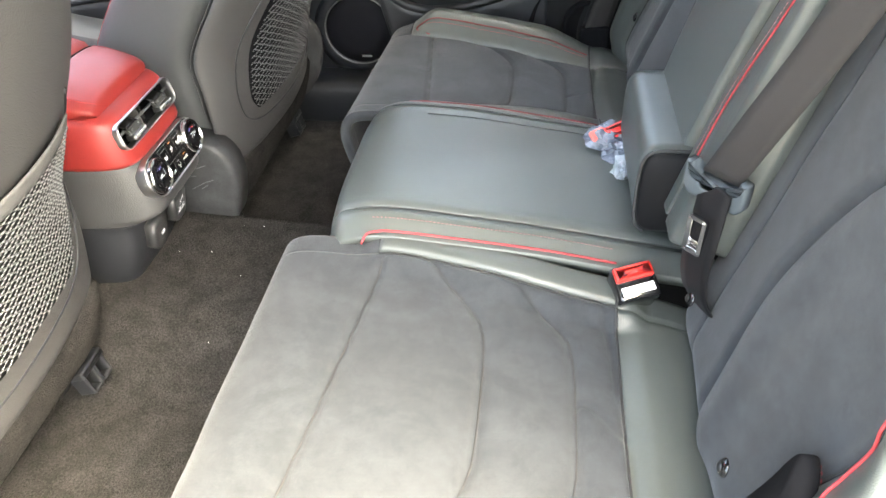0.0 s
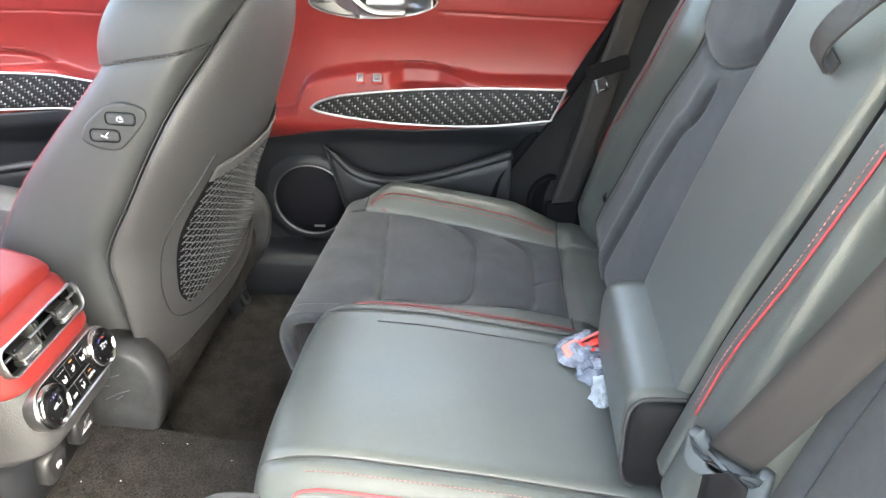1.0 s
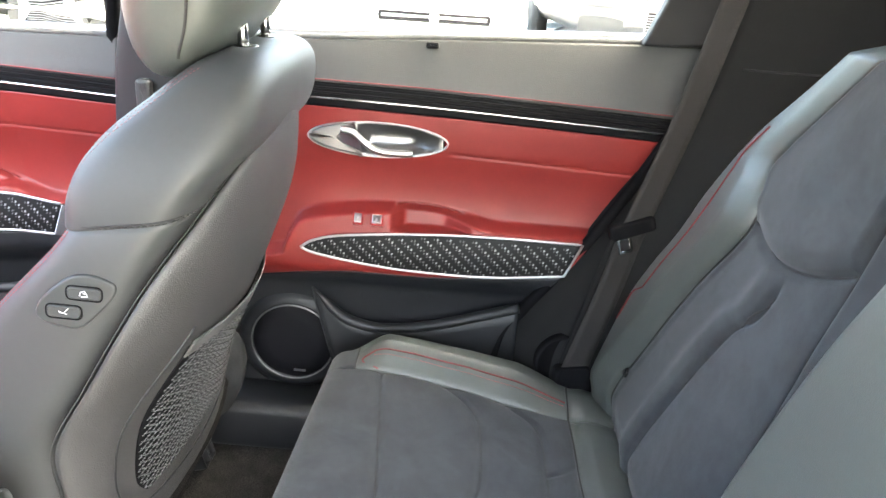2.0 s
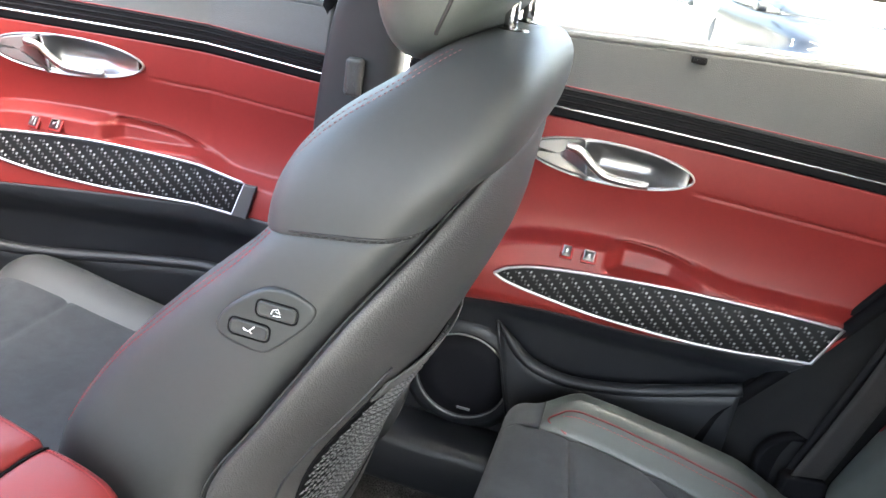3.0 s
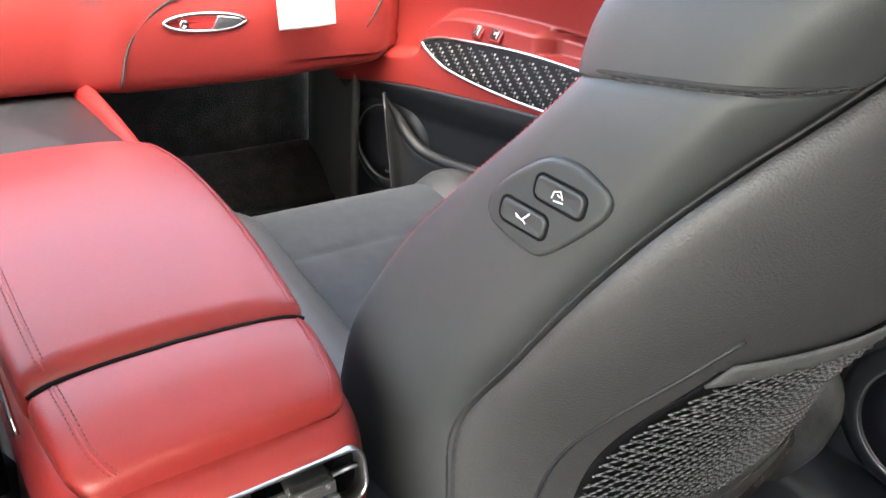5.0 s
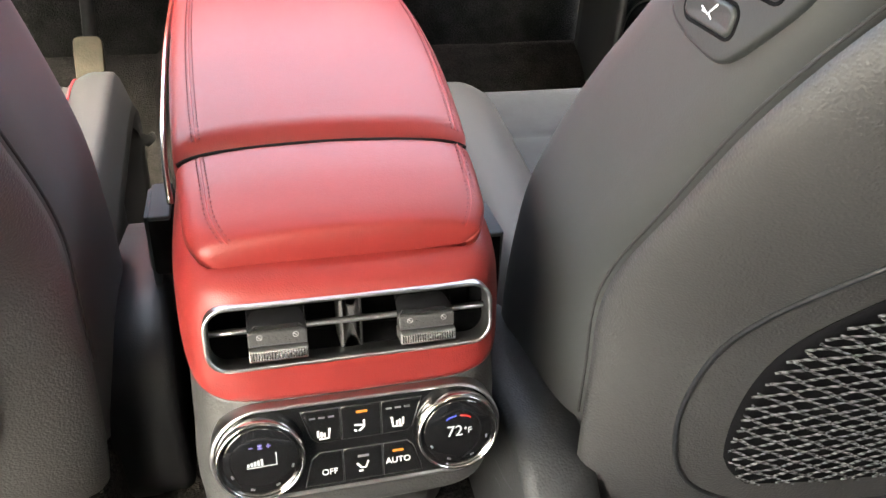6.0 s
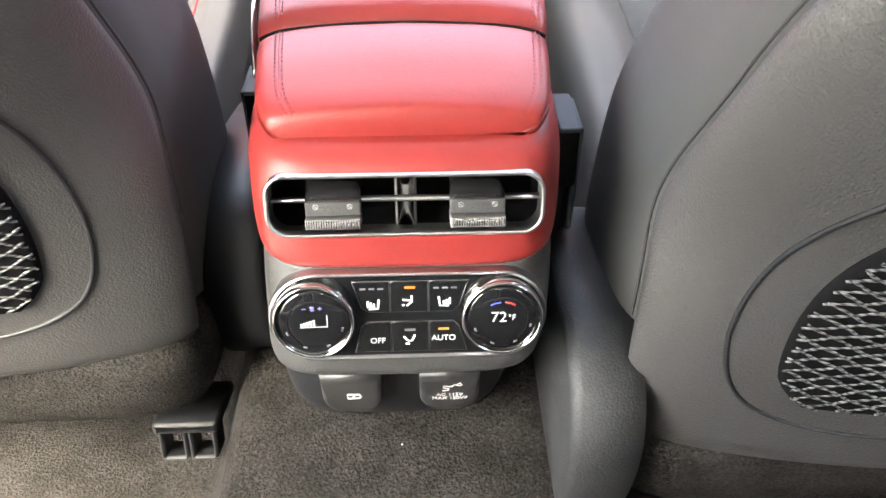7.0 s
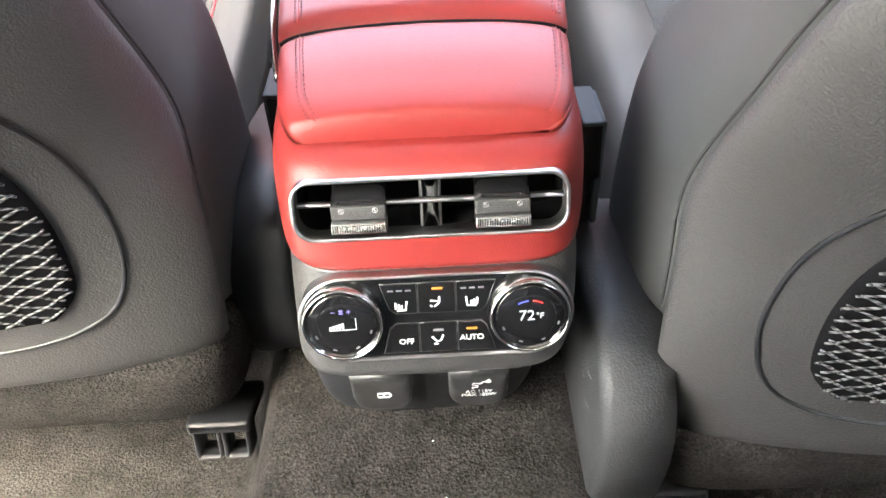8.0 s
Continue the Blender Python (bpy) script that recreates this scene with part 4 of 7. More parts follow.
for side, nm in ((-1, "fan"), (1, "temperature")):
    c = (side * 0.0552, 0.0005)
    a = np.linspace(0, 2 * np.pi, 64, endpoint=False)
    knob = lathe("knob", PANEL, c, [(0.0243, 0.0), (0.0243, 0.004), (0.0241, 0.0085), (0.0233, 0.0108), (0.0224, 0.0111), (0.0219, 0.0100), (0.0214, 0.0080)], CHROME, panel, "polished chrome ring", 64)
    face = lathe("knob_face", PANEL, c, [(0.0215, 0.006), (0.0215, 0.0084), (0.0195, 0.0097), (0.012, 0.0102), (0.004, 0.0103)], GLOSS, knob, seg=48)
    F = Plane(PANEL.at(np.array(c), 0.0104).reshape(3), PANEL.ex, PANEL.ey)
    if side < 0:
        for k in range(5):
            x0, hgt = -0.0068 + k * 0.0018, 0.0018 + k * 0.00055
            plate("level_bar", Plane(F.at(np.array([x0, -0.0018 + hgt / 2])).reshape(3), F.ex, F.ey), round_rect(0.0007, hgt / 2, 0.0002, 3), 0.0002, LCD, face, edge=0.0001)
        strokes("level_frame", F, [[(-0.0078, -0.0026), (0.0082, -0.0022)], [(0.0082, -0.0022), (0.0082, 0.0052)]], 0.0006, LCD, face, h=0.0002)
        strokes("fan_sign", F, [[(-0.006, 0.0095), (-0.0036, 0.0095)], [(0.0032, 0.0097), (0.0058, 0.0097)], [(0.0045, 0.0109), (0.0045, 0.0085)]], 0.0006, LCD_VIOLET, face, h=0.0002)
        strokes("fan_sign", F, [[(-0.0012, 0.0108), (0.0012, 0.0084)], [(-0.0012, 0.0084), (0.0012, 0.0108)], [(0, 0.0112), (0, 0.008)]], 0.0008, LCD_VIOLET, face, h=0.0002)
    else:
        lettering("temperature", "72", F, (-0.0022, 0.0012), 0.0096, LCD, face, 0.0002)
        lettering("temperature_unit", "°F", F, (0.0055, 0.0008), 0.0056, LCD, face, 0.0002)
        strokes("cool_mark", F, [[(-0.0072, 0.0092), (-0.005, 0.0104), (-0.0012, 0.0112)]], 0.0011, LED_BLUE, face, h=0.0002)
        strokes("warm_mark", F, [[(0.0012, 0.0112), (0.005, 0.0104), (0.0072, 0.0092)]], 0.0011, LED_RED, face, h=0.0002)
    # short grey strokes painted on the gloss face as glints of light
    for b in np.linspace(200, 340, 4):
        strokes("glint_mark", F, [[(0.0172 * math.cos(radians(b + d)), 0.0172 * math.sin(radians(b + d))) for d in (0, 4, 8)]], 0.0014, GREY_PRINT, face, h=-0.0006)

cells = {"a": ([(-0.0325, 0.0232), (-0.0110, 0.0232), (-0.0110, 0.0030), (-0.0235, 0.0030), (-0.0275, 0.0062)]),
         "b": ([(-0.0102, 0.0232), (0.0116, 0.0232), (0.0116, 0.0030), (-0.0102, 0.0030)]),
         "c": ([(0.0124, 0.0232), (0.0355, 0.0232), (0.0300, 0.0062), (0.0262, 0.0030), (0.0124, 0.0030)]),
         "d": ([(-0.0240, -0.0035), (-0.0110, -0.0035), (-0.0110, -0.0240), (-0.0325, -0.0240), (-0.0280, -0.0070)]),
         "e": ([(-0.0102, -0.0035), (0.0116, -0.0035), (0.0116, -0.0240), (-0.0102, -0.0240)]),
         "f": ([(0.0124, -0.0035), (0.0265, -0.0035), (0.0300, -0.0070), (0.0350, -0.0240), (0.0124, -0.0240)])}
BTN = {}
for key, o in cells.items():
    p = np.array(o)
    dense = np.concatenate([p[i] + np.linspace(0, 1, 5, endpoint=False)[:, None] * (p[(i + 1) % len(p)] - p[i]) for i in range(len(p))])
    BTN[key] = plate("button", PANEL, dense, 0.0036, GLOSS, panel, edge=0.0005)
    tube("button_edge", PANEL.at(dense, 0.0031), 0.00020, PLATE_GREY, BTN[key], closed=True, seg=4)
H = 0.0038
seat_sign = [[(-0.0035, 0.003), (-0.0028, -0.0028), (0.0025, -0.0030)], [(-0.0005, 0.0005), (-0.0005, -0.002)], [(0.0012, 0.0012), (0.0012, -0.002)], [(0.003, 0.0022), (0.003, -0.002)]]
strokes("seat_heat_sign", PANEL, [[(x - 0.0205, y + 0.0085) for x, y in ln] for ln in [[(-p[0], p[1]) for p in l2] for l2 in seat_sign]], 0.0013, ICON, BTN["a"], H)
strokes("seat_heat_sign", PANEL, [[(0.0215 + x, y + 0.0098) for x, y in ln] for ln in seat_sign], 0.0013, ICON, BTN["c"], H)
strokes("airflow_sign", PANEL, [[(-0.0032, 0.0112), (0.0012, 0.0108)], [(0.0022, 0.0138), (0.0022, 0.0098), (-0.0008, 0.0072)], [(-0.0032, 0.0082), (-0.0022, 0.0072)]], 0.0012, ICON, BTN["b"], H)
strokes("airflow_sign", PANEL, [[(-0.0030, -0.0135), (-0.0005, -0.0165), (0.0020, -0.0165), (0.0036, -0.0125)], [(-0.002, -0.0185), (0.0005, -0.0185)]], 0.0012, ICON, BTN["e"], H)
lettering("off_word", "OFF", PANEL, (-0.0185, -0.0162), 0.0052, ICON, BTN["d"], H)
lettering("auto_word", "AUTO", PANEL, (0.0208, -0.0150), 0.0052, ICON, BTN["f"], H)
for x, y, m, k in ((0.0012, 0.0192, LED_AMBER, "b"), (0.0208, -0.0088, LED_AMBER, "f"), (0.0008, -0.0090, GREY_PRINT, "e")):
    plate("lamp", PANEL, round_rect(0.0032, 0.0007, 0.0003, 3) + [x, y], H + 0.0002, m, BTN[k], edge=0.0001, back=-0.003)
for k, x0 in (("a", -0.0262), ("c", 0.0165)):
    for i in range(3):
        plate("heat_level", PANEL, round_rect(0.0017, 0.0005, 0.0002, 3) + [x0 + i * 0.0052, 0.0186], H + 0.0002, GREY_PRINT, BTN[k], edge=0.0001, back=-0.003)

# sockets under the panel: tongues that stand in a shallow bay
BAY = Plane((-0.007, 0.0385, 0.238), (1, 0, 0), (0, -0.16, 1))
for x, nm in ((-0.0350, "usb"), (0.0335, "mains")):
    o = np.r_[[(-0.0210, 0.024), (-0.0210, 0.002)], [(-0.0210 + 0.018 * (1 - math.cos(a)), -0.006 - 0.017 * math.sin(a)) for a in np.linspace(0, math.pi / 2, 6)],
              [(0.0210 - 0.018 * (1 - math.cos(a)), -0.006 - 0.017 * math.sin(a)) for a in np.linspace(math.pi / 2, 0, 6)], [(0.0210, 0.002), (0.0210, 0.024)]]
    o = o[::-1] + [x, 0]
    fl = plate("socket_flap", BAY, o, 0.012, SOCKET, console, "satin black socket cover", edge=0.004, back=0.004)
    if nm == "usb":
        rim("charge_sign", BAY, round_rect(0.0046, 0.0028, 0.0006) + [x + 0.0015, 0.002], 0.0006, 0.0128, ICON, fl, back=-0.0115)
        strokes("charge_sign", BAY, [[(x + 0.0025, 0.0038), (x + 0.0008, 0.002), (x + 0.0022, 0.002), (x + 0.0005, 0.0002)], [(x + 0.0066, 0.0032), (x + 0.0066, 0.0008)]], 0.0007, ICON, fl, 0.0126)
    else:
        strokes("plug_sign", BAY, [[(x + 0.001, 0.0115), (x + 0.003, 0.0145), (x + 0.0055, 0.0135)], [(x + 0.001, 0.012), (x - 0.004, 0.0128), (x - 0.0045, 0.0105), (x - 0.001, 0.0095), (x - 0.0008, 0.0075), (x - 0.005, 0.0068)],
                                   [(x + 0.005, 0.0150), (x + 0.0075, 0.0165)], [(x + 0.006, 0.0130), (x + 0.0085, 0.0142)]], 0.0013, ICON, fl, 0.0126)
        lettering("socket_words", "AC 115V", BAY, (x, 0.0020), 0.0050, ICON, fl, 0.0128)
        lettering("socket_words", "MAX 150W", BAY, (x, -0.0026), 0.0050, ICON, fl, 0.0128)

# armrest: a fixed rear pad and the hinged lid in front of it


def pad(name, ys_, top, hw, thick_, mat, label, e=6.0, zdrop=0.0):
    rings = []
    for y in np.linspace(ys_[0], ys_[-1], 46):
        t, w, h = smooth_lerp(y, ys_, top), smooth_lerp(y, ys_, hw), smooth_lerp(y, ys_, thick_)
        r2 = ring(0, 0, 1, 1, 64, e)
        z = t - h / 2 + r2[:, 1] * h / 2 - np.where(r2[:, 1] > 0, 0.006 * r2[:, 0] ** 2, 0)
        rings.append(np.c_[r2[:, 0] * w, np.full(64, y), z])
    return loft(name, rings, mat, console, label)


rear_pad = pad("rear_pad", [0.047, 0.050, 0.057, 0.070, 0.094, 0.118, 0.124, 0.126], [0.441, 0.4505, 0.4545, 0.459, 0.466, 0.4695, 0.468, 0.462],
               [0.066, 0.0755, 0.0805, 0.085, 0.0875, 0.0895, 0.089, 0.087], [0.010, 0.0195, 0.023, 0.0275, 0.035, 0.040, 0.038, 0.030], RED, "red leather pad")
lid = pad("armrest_lid", [0.1275, 0.130, 0.136, 0.18, 0.25, 0.34, 0.42, 0.47, 0.50, 0.51], [0.464, 0.472, 0.4755, 0.486, 0.498, 0.503, 0.496, 0.486, 0.47, 0.45],
          [0.088, 0.0905, 0.0915, 0.094, 0.096, 0.097, 0.097, 0.094, 0.08, 0.05], [0.03, 0.04, 0.045, 0.05, 0.055, 0.06, 0.06, 0.05, 0.03, 0.01], RED, "red leather armrest lid")
PAD_Y, PAD_TOP, PAD_W = [0.047, 0.050, 0.057, 0.070, 0.094, 0.118, 0.124, 0.126], [0.441, 0.4505, 0.4545, 0.459, 0.466, 0.4695, 0.468, 0.462], [0.066, 0.0755, 0.0805, 0.085, 0.0875, 0.0895, 0.089, 0.087]
LID_Y, LID_TOP, LID_W = [0.1275, 0.130, 0.136, 0.18, 0.25, 0.34, 0.42, 0.47, 0.50, 0.51], [0.464, 0.472, 0.4755, 0.486, 0.498, 0.503, 0.496, 0.486, 0.47, 0.45], [0.088, 0.0905, 0.0915, 0.094, 0.096, 0.097, 0.097, 0.094, 0.08, 0.05]
for part_ob, ya, yb2, tys, tops, hws, hh in ((rear_pad, 0.0505, 0.122, PAD_Y, PAD_TOP, PAD_W, 0.017), (lid, 0.133, 0.46, LID_Y, LID_TOP, LID_W, 0.025)):
    for side, gap_ in ((-1, 0.0125), (1, 0.0060)):
        for off, kind_ in ((0.0, "thread"), (0.0022, "seam"), (0.0044, "thread")):
            line = []
            for y in np.linspace(ya, yb2, 60):
                w = smooth_lerp(y, tys, hws)
                f_ = (w - gap_ - off) / w
                line.append((side * w * f_, y, smooth_lerp(y, tys, tops) - hh + hh * (1 - f_ ** 6) ** (1 / 6) - 0.006 * f_ ** 2 + 0.0002))
            if kind_ == "seam":
                tube("pad_seam", line, 0.0005, RED_DARK, part_ob)
            else:
                stitches("pad_stitching", line, RED_SEAM, part_ob, 0.0038, 0.0024, 0.0005)
tube("lid_split", [(x, 0.1268, 0.4672 - 0.006 * (x / 0.0885) ** 2 - 0.004 * (abs(x) / 0.0885) ** 12) for x in np.linspace(-0.0885, 0.0885, 40)], 0.0015, VOID, console)
trim = tube("side_trim", curve([(-0.0965, 0.135, 0.428), (-0.0980, 0.150, 0.447), (-0.0985, 0.19, 0.466), (-0.0995, 0.3, 0.482), (-0.100, 0.48, 0.482)], 40), 0.0040, CHROME, console, "bright chrome side strip", flat=0.5, up=(1, 0, 0))
front_tray = console_skin([0.15, 0.3, 0.42, 0.44], [0.45, 0.45, 0.45, 0.46], [0.10, 0.105, 0.105, 0.10], [0, 0, 0, 0], PLASTIC, "front_tray", y1=0.98)
side_pad = [tube("knee_trim", curve([(s_ * 0.098, 0.50, 0.395), (s_ * 0.104, 0.55, 0.41), (s_ * 0.107, 0.65, 0.42), (s_ * 0.104, 0.9, 0.44)], 24), 0.014, RED_DARK, console, flat=2.2) for s_ in (-1, 1)]

# front belt buckles beside the console
for s_, y0 in ((1, 0.155), (-1, 0.215)):
    bk = thing("front_buckle", (s_ * 0.112, y0, 0.30), "black belt buckle on a stalk beside the front seat", "belt buckle", "front belt buckles")
    fr = Plane((s_ * 0.112, y0, 0.363), (1, 0, 0), (0, 0.12, 1))
    loft("buckle_head", [fr.at(round_rect(0.0085, 0.024, 0.004) * k, h) for h, k in ((-0.028, 0.9), (-0.024, 1), (0.024, 1), (0.028, 0.9))], VOID, bk)
    plate("release_face", Plane((s_ * 0.112, y0 - 0.004, 0.3885), (1, 0, 0), (0, 1, 0)), round_rect(0.0075, 0.026, 0.003), 0.003, BUCKLE_GREY, bk)
    box("side_cover", (s_ * 0.1205 - 0.0025, y0 - 0.024, 0.30), (s_ * 0.1205 + 0.0025, y0 + 0.022, 0.3885), BUCKLE_GREY, bk, "grey outer cover", bevel=0.002)
    tube("stalk", [(s_ * 0.118, y0 + 0.01, 0.20), (s_ * 0.115, y0 + 0.004, 0.28), (s_ * 0.112, y0, 0.35)], 0.013, PLASTIC, bk, flat=1.6)

# ---- rear bench ----
bench = thing("rear_bench", (0, -0.5, FLOOR_Z + 0.02), "rear bench in grey suede and leather with red stitching", "rear bench")
OUT_PROF = curve([(-0.255, 0.06), (-0.225, 0.17), (-0.196, 0.27), (-0.197, 0.305), (-0.213, 0.325), (-0.245, 0.331), (-0.30, 0.327),
                  (-0.40, 0.313), (-0.50, 0.296), (-0.60, 0.279), (-0.65, 0.272), (-0.70, 0.262)], 190)
MID_PROF = curve([(-0.30, 0.06), (-0.275, 0.18), (-0.246, 0.29), (-0.25, 0.330), (-0.27, 0.350), (-0.32, 0.357), (-0.45, 0.345),
                  (-0.58, 0.327), (-0.645, 0.318), (-0.70, 0.31)], 150)


def outer_cushion(s, drop):
    """One outer seat of the bench: suede in the middle, leather round it. drop: how much lower it lies at the door."""
    seat = bench
    q = np.r_[np.linspace(0.158, 0.21, 18), np.linspace(0.213, 0.525, 110), np.linspace(0.528, 0.64, 40)]
    Y, Z = OUT_PROF[:, 0][None], OUT_PROF[:, 1][None]
    Q = q[:, None]
    top = step(Z + 0 * Q, 0.235, 0.30)
    inner_edge = 0.190 + 0 * Y
    outer_edge = 0.545 + 0 * Y
    on_seat = step(Y, -0.216, -0.24)
    d = 0.0 * Q * Y
    z_mid = np.interp(-Y, -MID_PROF[60:, 0], MID_PROF[60:, 1]) - 0.013
    d = d + np.clip(z_mid - Z, 0, 0.05) * step(Q, 0.224, 0.172) * step(Y, -0.285, -0.335) * step(Y, -0.632, -0.60)
    d = d + 0.042 * step(Q, 0.538, 0.588) * step(Y, -0.228, -0.300) * (0.35 + 0.65 * step(Y, -0.64, -0.5))
    d = d - 0.12 * step(Q, 0.60, 0.655) ** 2
    mid = np.maximum(step(Q, inner_edge - 0.004, inner_edge + 0.006), step(Y, -0.325, -0.315)) * step(Q, outer_edge + 0.004, outer_edge - 0.006)
    # cross seams of the suede, bowed towards the backrest
    bow = ((Q - 0.37) / 0.17) ** 2
    s1 = -0.330 + (Q - 0.165) * 0.106
    s2 = -0.452 + 0.055 * bow ** 2
    s3 = -0.545 + 0.05 * bow ** 2
    s4 = -0.592 - 0.012 * (Q - 0.37) / 0.17 + 0 * Q
    for sl, dep, wid in ((s1, 0.0060, 0.0034), (s2, 0.0055, 0.0042), (s3, 0.0055, 0.0045), (s4, 0.007, 0.004)):
        d = d - dep * bell(Y - sl, wid) * mid
    puff = np.sin(np.clip((s1 - Y) / (s1 - s2), 0, 1) * np.pi) + np.sin(np.clip((s2 - Y) / (s2 - s3), 0, 1) * np.pi) + 0.6 * np.sin(np.clip((s3 - Y) / (s3 - s4), 0, 1) * np.pi)
    d = d + 0.004 * puff * mid
    # pleat between the last two seams
    d = d - 0.003 * bell(Q - 0.375 - 0.02 * np.sin(Y * 60), 0.004) * step(Y, -0.535, -0.55) * step(Y, -0.60, -0.585)
    # grooves at the borders of the leather
    d = d - 0.006 * bell(Q - inner_edge, 0.003) * step(Y, -0.30, -0.33) - 0.006 * bell(Q - outer_edge, 0.003) * on_seat
    # the leather roll at the rear
    d = d + 0.010 * step(Y, -0.595, -0.62) * step(Y, -0.69, -0.64)
    wob = np.array([[noise.noise((a * 14, b * 14, 3.1 * s)) for b in OUT_PROF[:, 0]] for a in q]) * 0.0022
    P = np.zeros((len(q), OUT_PROF.shape[0], 3))
    warp = 0.03 * step(Y, -0.32, -0.60) * step(np.abs(Q - 0.190), 0.10, 0.0) - 0.022 * step(Y, -0.30, -0.60) * step(np.abs(Q - 0.545), 0.10, 0.0)
    P[..., 0] = s * (Q + warp)
    P[..., 1] = Y - 0.02 * step(Q, 0.58, 0.64) * (1 - top)
    P[..., 2] = Z + d * top + wob * top - drop * (Q - 0.2) / 0.35
    jr = int(np.argmin(np.abs(OUT_PROF[:, 0] + 0.594) + (OUT_PROF[:, 1] < 0.2)))
    i0 = int(np.argmin(np.abs(q - 0.190)))
    i1 = int(np.argmin(np.abs(q - 0.545)))
    jf = int(np.argmin(np.abs(OUT_PROF[:, 0] + 0.322) + (OUT_PROF[:, 1] < 0.2)))
    jo = int(np.argmin(np.abs(OUT_PROF[:, 0] + 0.248) + (OUT_PROF[:, 1] < 0.32)))
    sheet("suede_panel", P[i0:i1 + 1, :jr + 1], SUEDE, seat, "dark grey suede", thick=0.015 * s)
    sheet("suede_corner", P[:i0 + 1, :jf + 1], SUEDE, seat, "dark grey suede", thick=0.015 * s)
    sheet("suede_corner", P[i1:, :jo + 1], SUEDE, seat, "dark grey suede", thick=0.015 * s)
    sheet("inner_bolster", P[:i0 + 1, jf:jr + 1], LEATHER, seat, thick=0.015 * s)
    sheet("outer_bolster", P[i1:, jo:jr + 1], LEATHER, seat, thick=0.015 * s)
    tube("corner_seam", P[i1:, jo] + [0, 0, 0.0006], 0.0010, SEAM, seat)
    sheet("rear_roll", P[:, jr:], LEATHER, seat, thick=0.015 * s)
    # piping and thread
    j0 = int(np.argmin(np.abs(OUT_PROF[:, 0] + 0.262) + (OUT_PROF[:, 1] < 0.3)))
    ip = int(np.argmin(np.abs(q - 0.572)))
    line = P[ip, j0:jr] + [0, 0, 0.0008]
    lead = curve([P[i1 + 1, j0 + 6] + [0, 0, 0.001], P[i1 + 5, j0 - 2] + [0, 0, 0.001], P[ip, j0 + 4] + [0, 0, 0.0008]], 12)
    tube("bolster_piping", np.r_[lead[:-1], line[4:]], 0.0013, RED_SEAM, seat)
    stitches("bolster_stitching", P[ip - 2, j0 + 3:jr] + [0, 0, 0.0008], RED_THREAD, seat, 0.005, 0.0032, 0.0005)
    tube("suede_seam", P[i1, j0:jr + 1] + [0, 0, 0.001], 0.0011, SEAM, seat)
    tube("suede_seam", P[i0, jf:jr + 1] + [0, 0, 0.001], 0.0011, SEAM, seat)
    tube("roll_seam", P[:, jr] + [0, 0, 0.0006], 0.0014, SEAM, seat)
    for sl in (-0.330 + (q - 0.165) * 0.106, -0.452 + 0.055 * ((q - 0.37) / 0.17) ** 4, -0.545 + 0.05 * ((q - 0.37) / 0.17) ** 4):
        line = []
        for i in range(i0 + 1, i1):
            yy_ = P[i, j0 - 8:jr + 1, 1][::-1]
            line.append((P[i, 0, 0], sl[i], np.interp(sl[i], yy_, P[i, j0 - 8:jr + 1, 2][::-1]) - 0.0001))
        tube("cross_seam", line, 0.0011, SEAM, seat, seg=6)
    base = loft("seat_base", [np.c_[s * (0.40 + ring(0, 0, 0.225, 0.20, 40, 8)[:, 0]), -0.47 + ring(0, 0, 0.225, 0.20, 40, 8)[:, 1], np.full(40, z)] for z in (0.05, 0.14)], CARPET_DARK, seat)
    return seat, P, q


right_cushion, PR, QR = outer_cushion(1, 0.03)
left_cushion, PL, QL = outer_cushion(-1, 0.0)

mid_seat = bench
xs = np.linspace(-0.172, 0.168, 130)
Y, Z = MID_PROF[:, 0][None], MID_PROF[:, 1][None]
X = xs[:, None]
top = step(Z + 0 * X, 0.20, 0.32)
d = 0.008 * (1 - (X / 0.17) ** 2) - 0.014 * step(np.abs(X), 0.14, 0.175) - 0.0028 * bell(np.abs(X) - 0.134, 0.005) * step(Y, -0.262, -0.285)
d = d + 0.0012 * bell(np.abs(X) - 0.122, 0.008)
wob = np.array([[noise.noise((a * 10, b * 10, 7.7)) for b in MID_PROF[:, 0]] for a in xs]) * 0.003
PM = np.zeros((len(xs), MID_PROF.shape[0], 3))
PM[..., 0], PM[..., 1], PM[..., 2] = X, Y - 0.012 * (X / 0.17) ** 4, Z + d * top + wob * top
k0, k1 = np.searchsorted(xs, [-0.134, 0.134])
sheet("leather_top", PM[k0:k1 + 1], LEATHER, mid_seat, thick=0.015)
sheet("side_welt", PM[:k0 + 1], LEATHER, mid_seat, thick=0.015)
sheet("side_welt", PM[k1:], LEATHER, mid_seat, thick=0.015)
jm = int(np.argmin(np.abs(MID_PROF[:, 0] + 0.30) + (MID_PROF[:, 1] < 0.33)))
je = int(np.argmin(np.abs(MID_PROF[:, 0] + 0.585)))
for k, sgn in ((2, -1), (len(xs) - 3, 1)):
    line = PM[k, jm:je] + [0, 0, 0.003]
    start = curve([line[0] + [sgn * 0.012, 0.012, -0.012], line[0] + [sgn * 0.002, 0.006, -0.003], line[3]], 8)
    tube("red_piping", np.r_[start[:-1], line[3:]], 0.0014 if sgn < 0 else 0.0010, RED_THREAD if sgn < 0 else RED_SEAM, mid_seat)
    stitches("red_stitching", PM[k + (6 if sgn < 0 else -6), jm:je] + [0, 0, 0.0008], PINK_THREAD, mid_seat, 0.0048, 0.0032, 0.0006)
for k in (k0, k1):
    tube("top_seam", PM[k, jm - 6:] + [0, 0, 0.0004], 0.0007, SEAM, mid_seat)
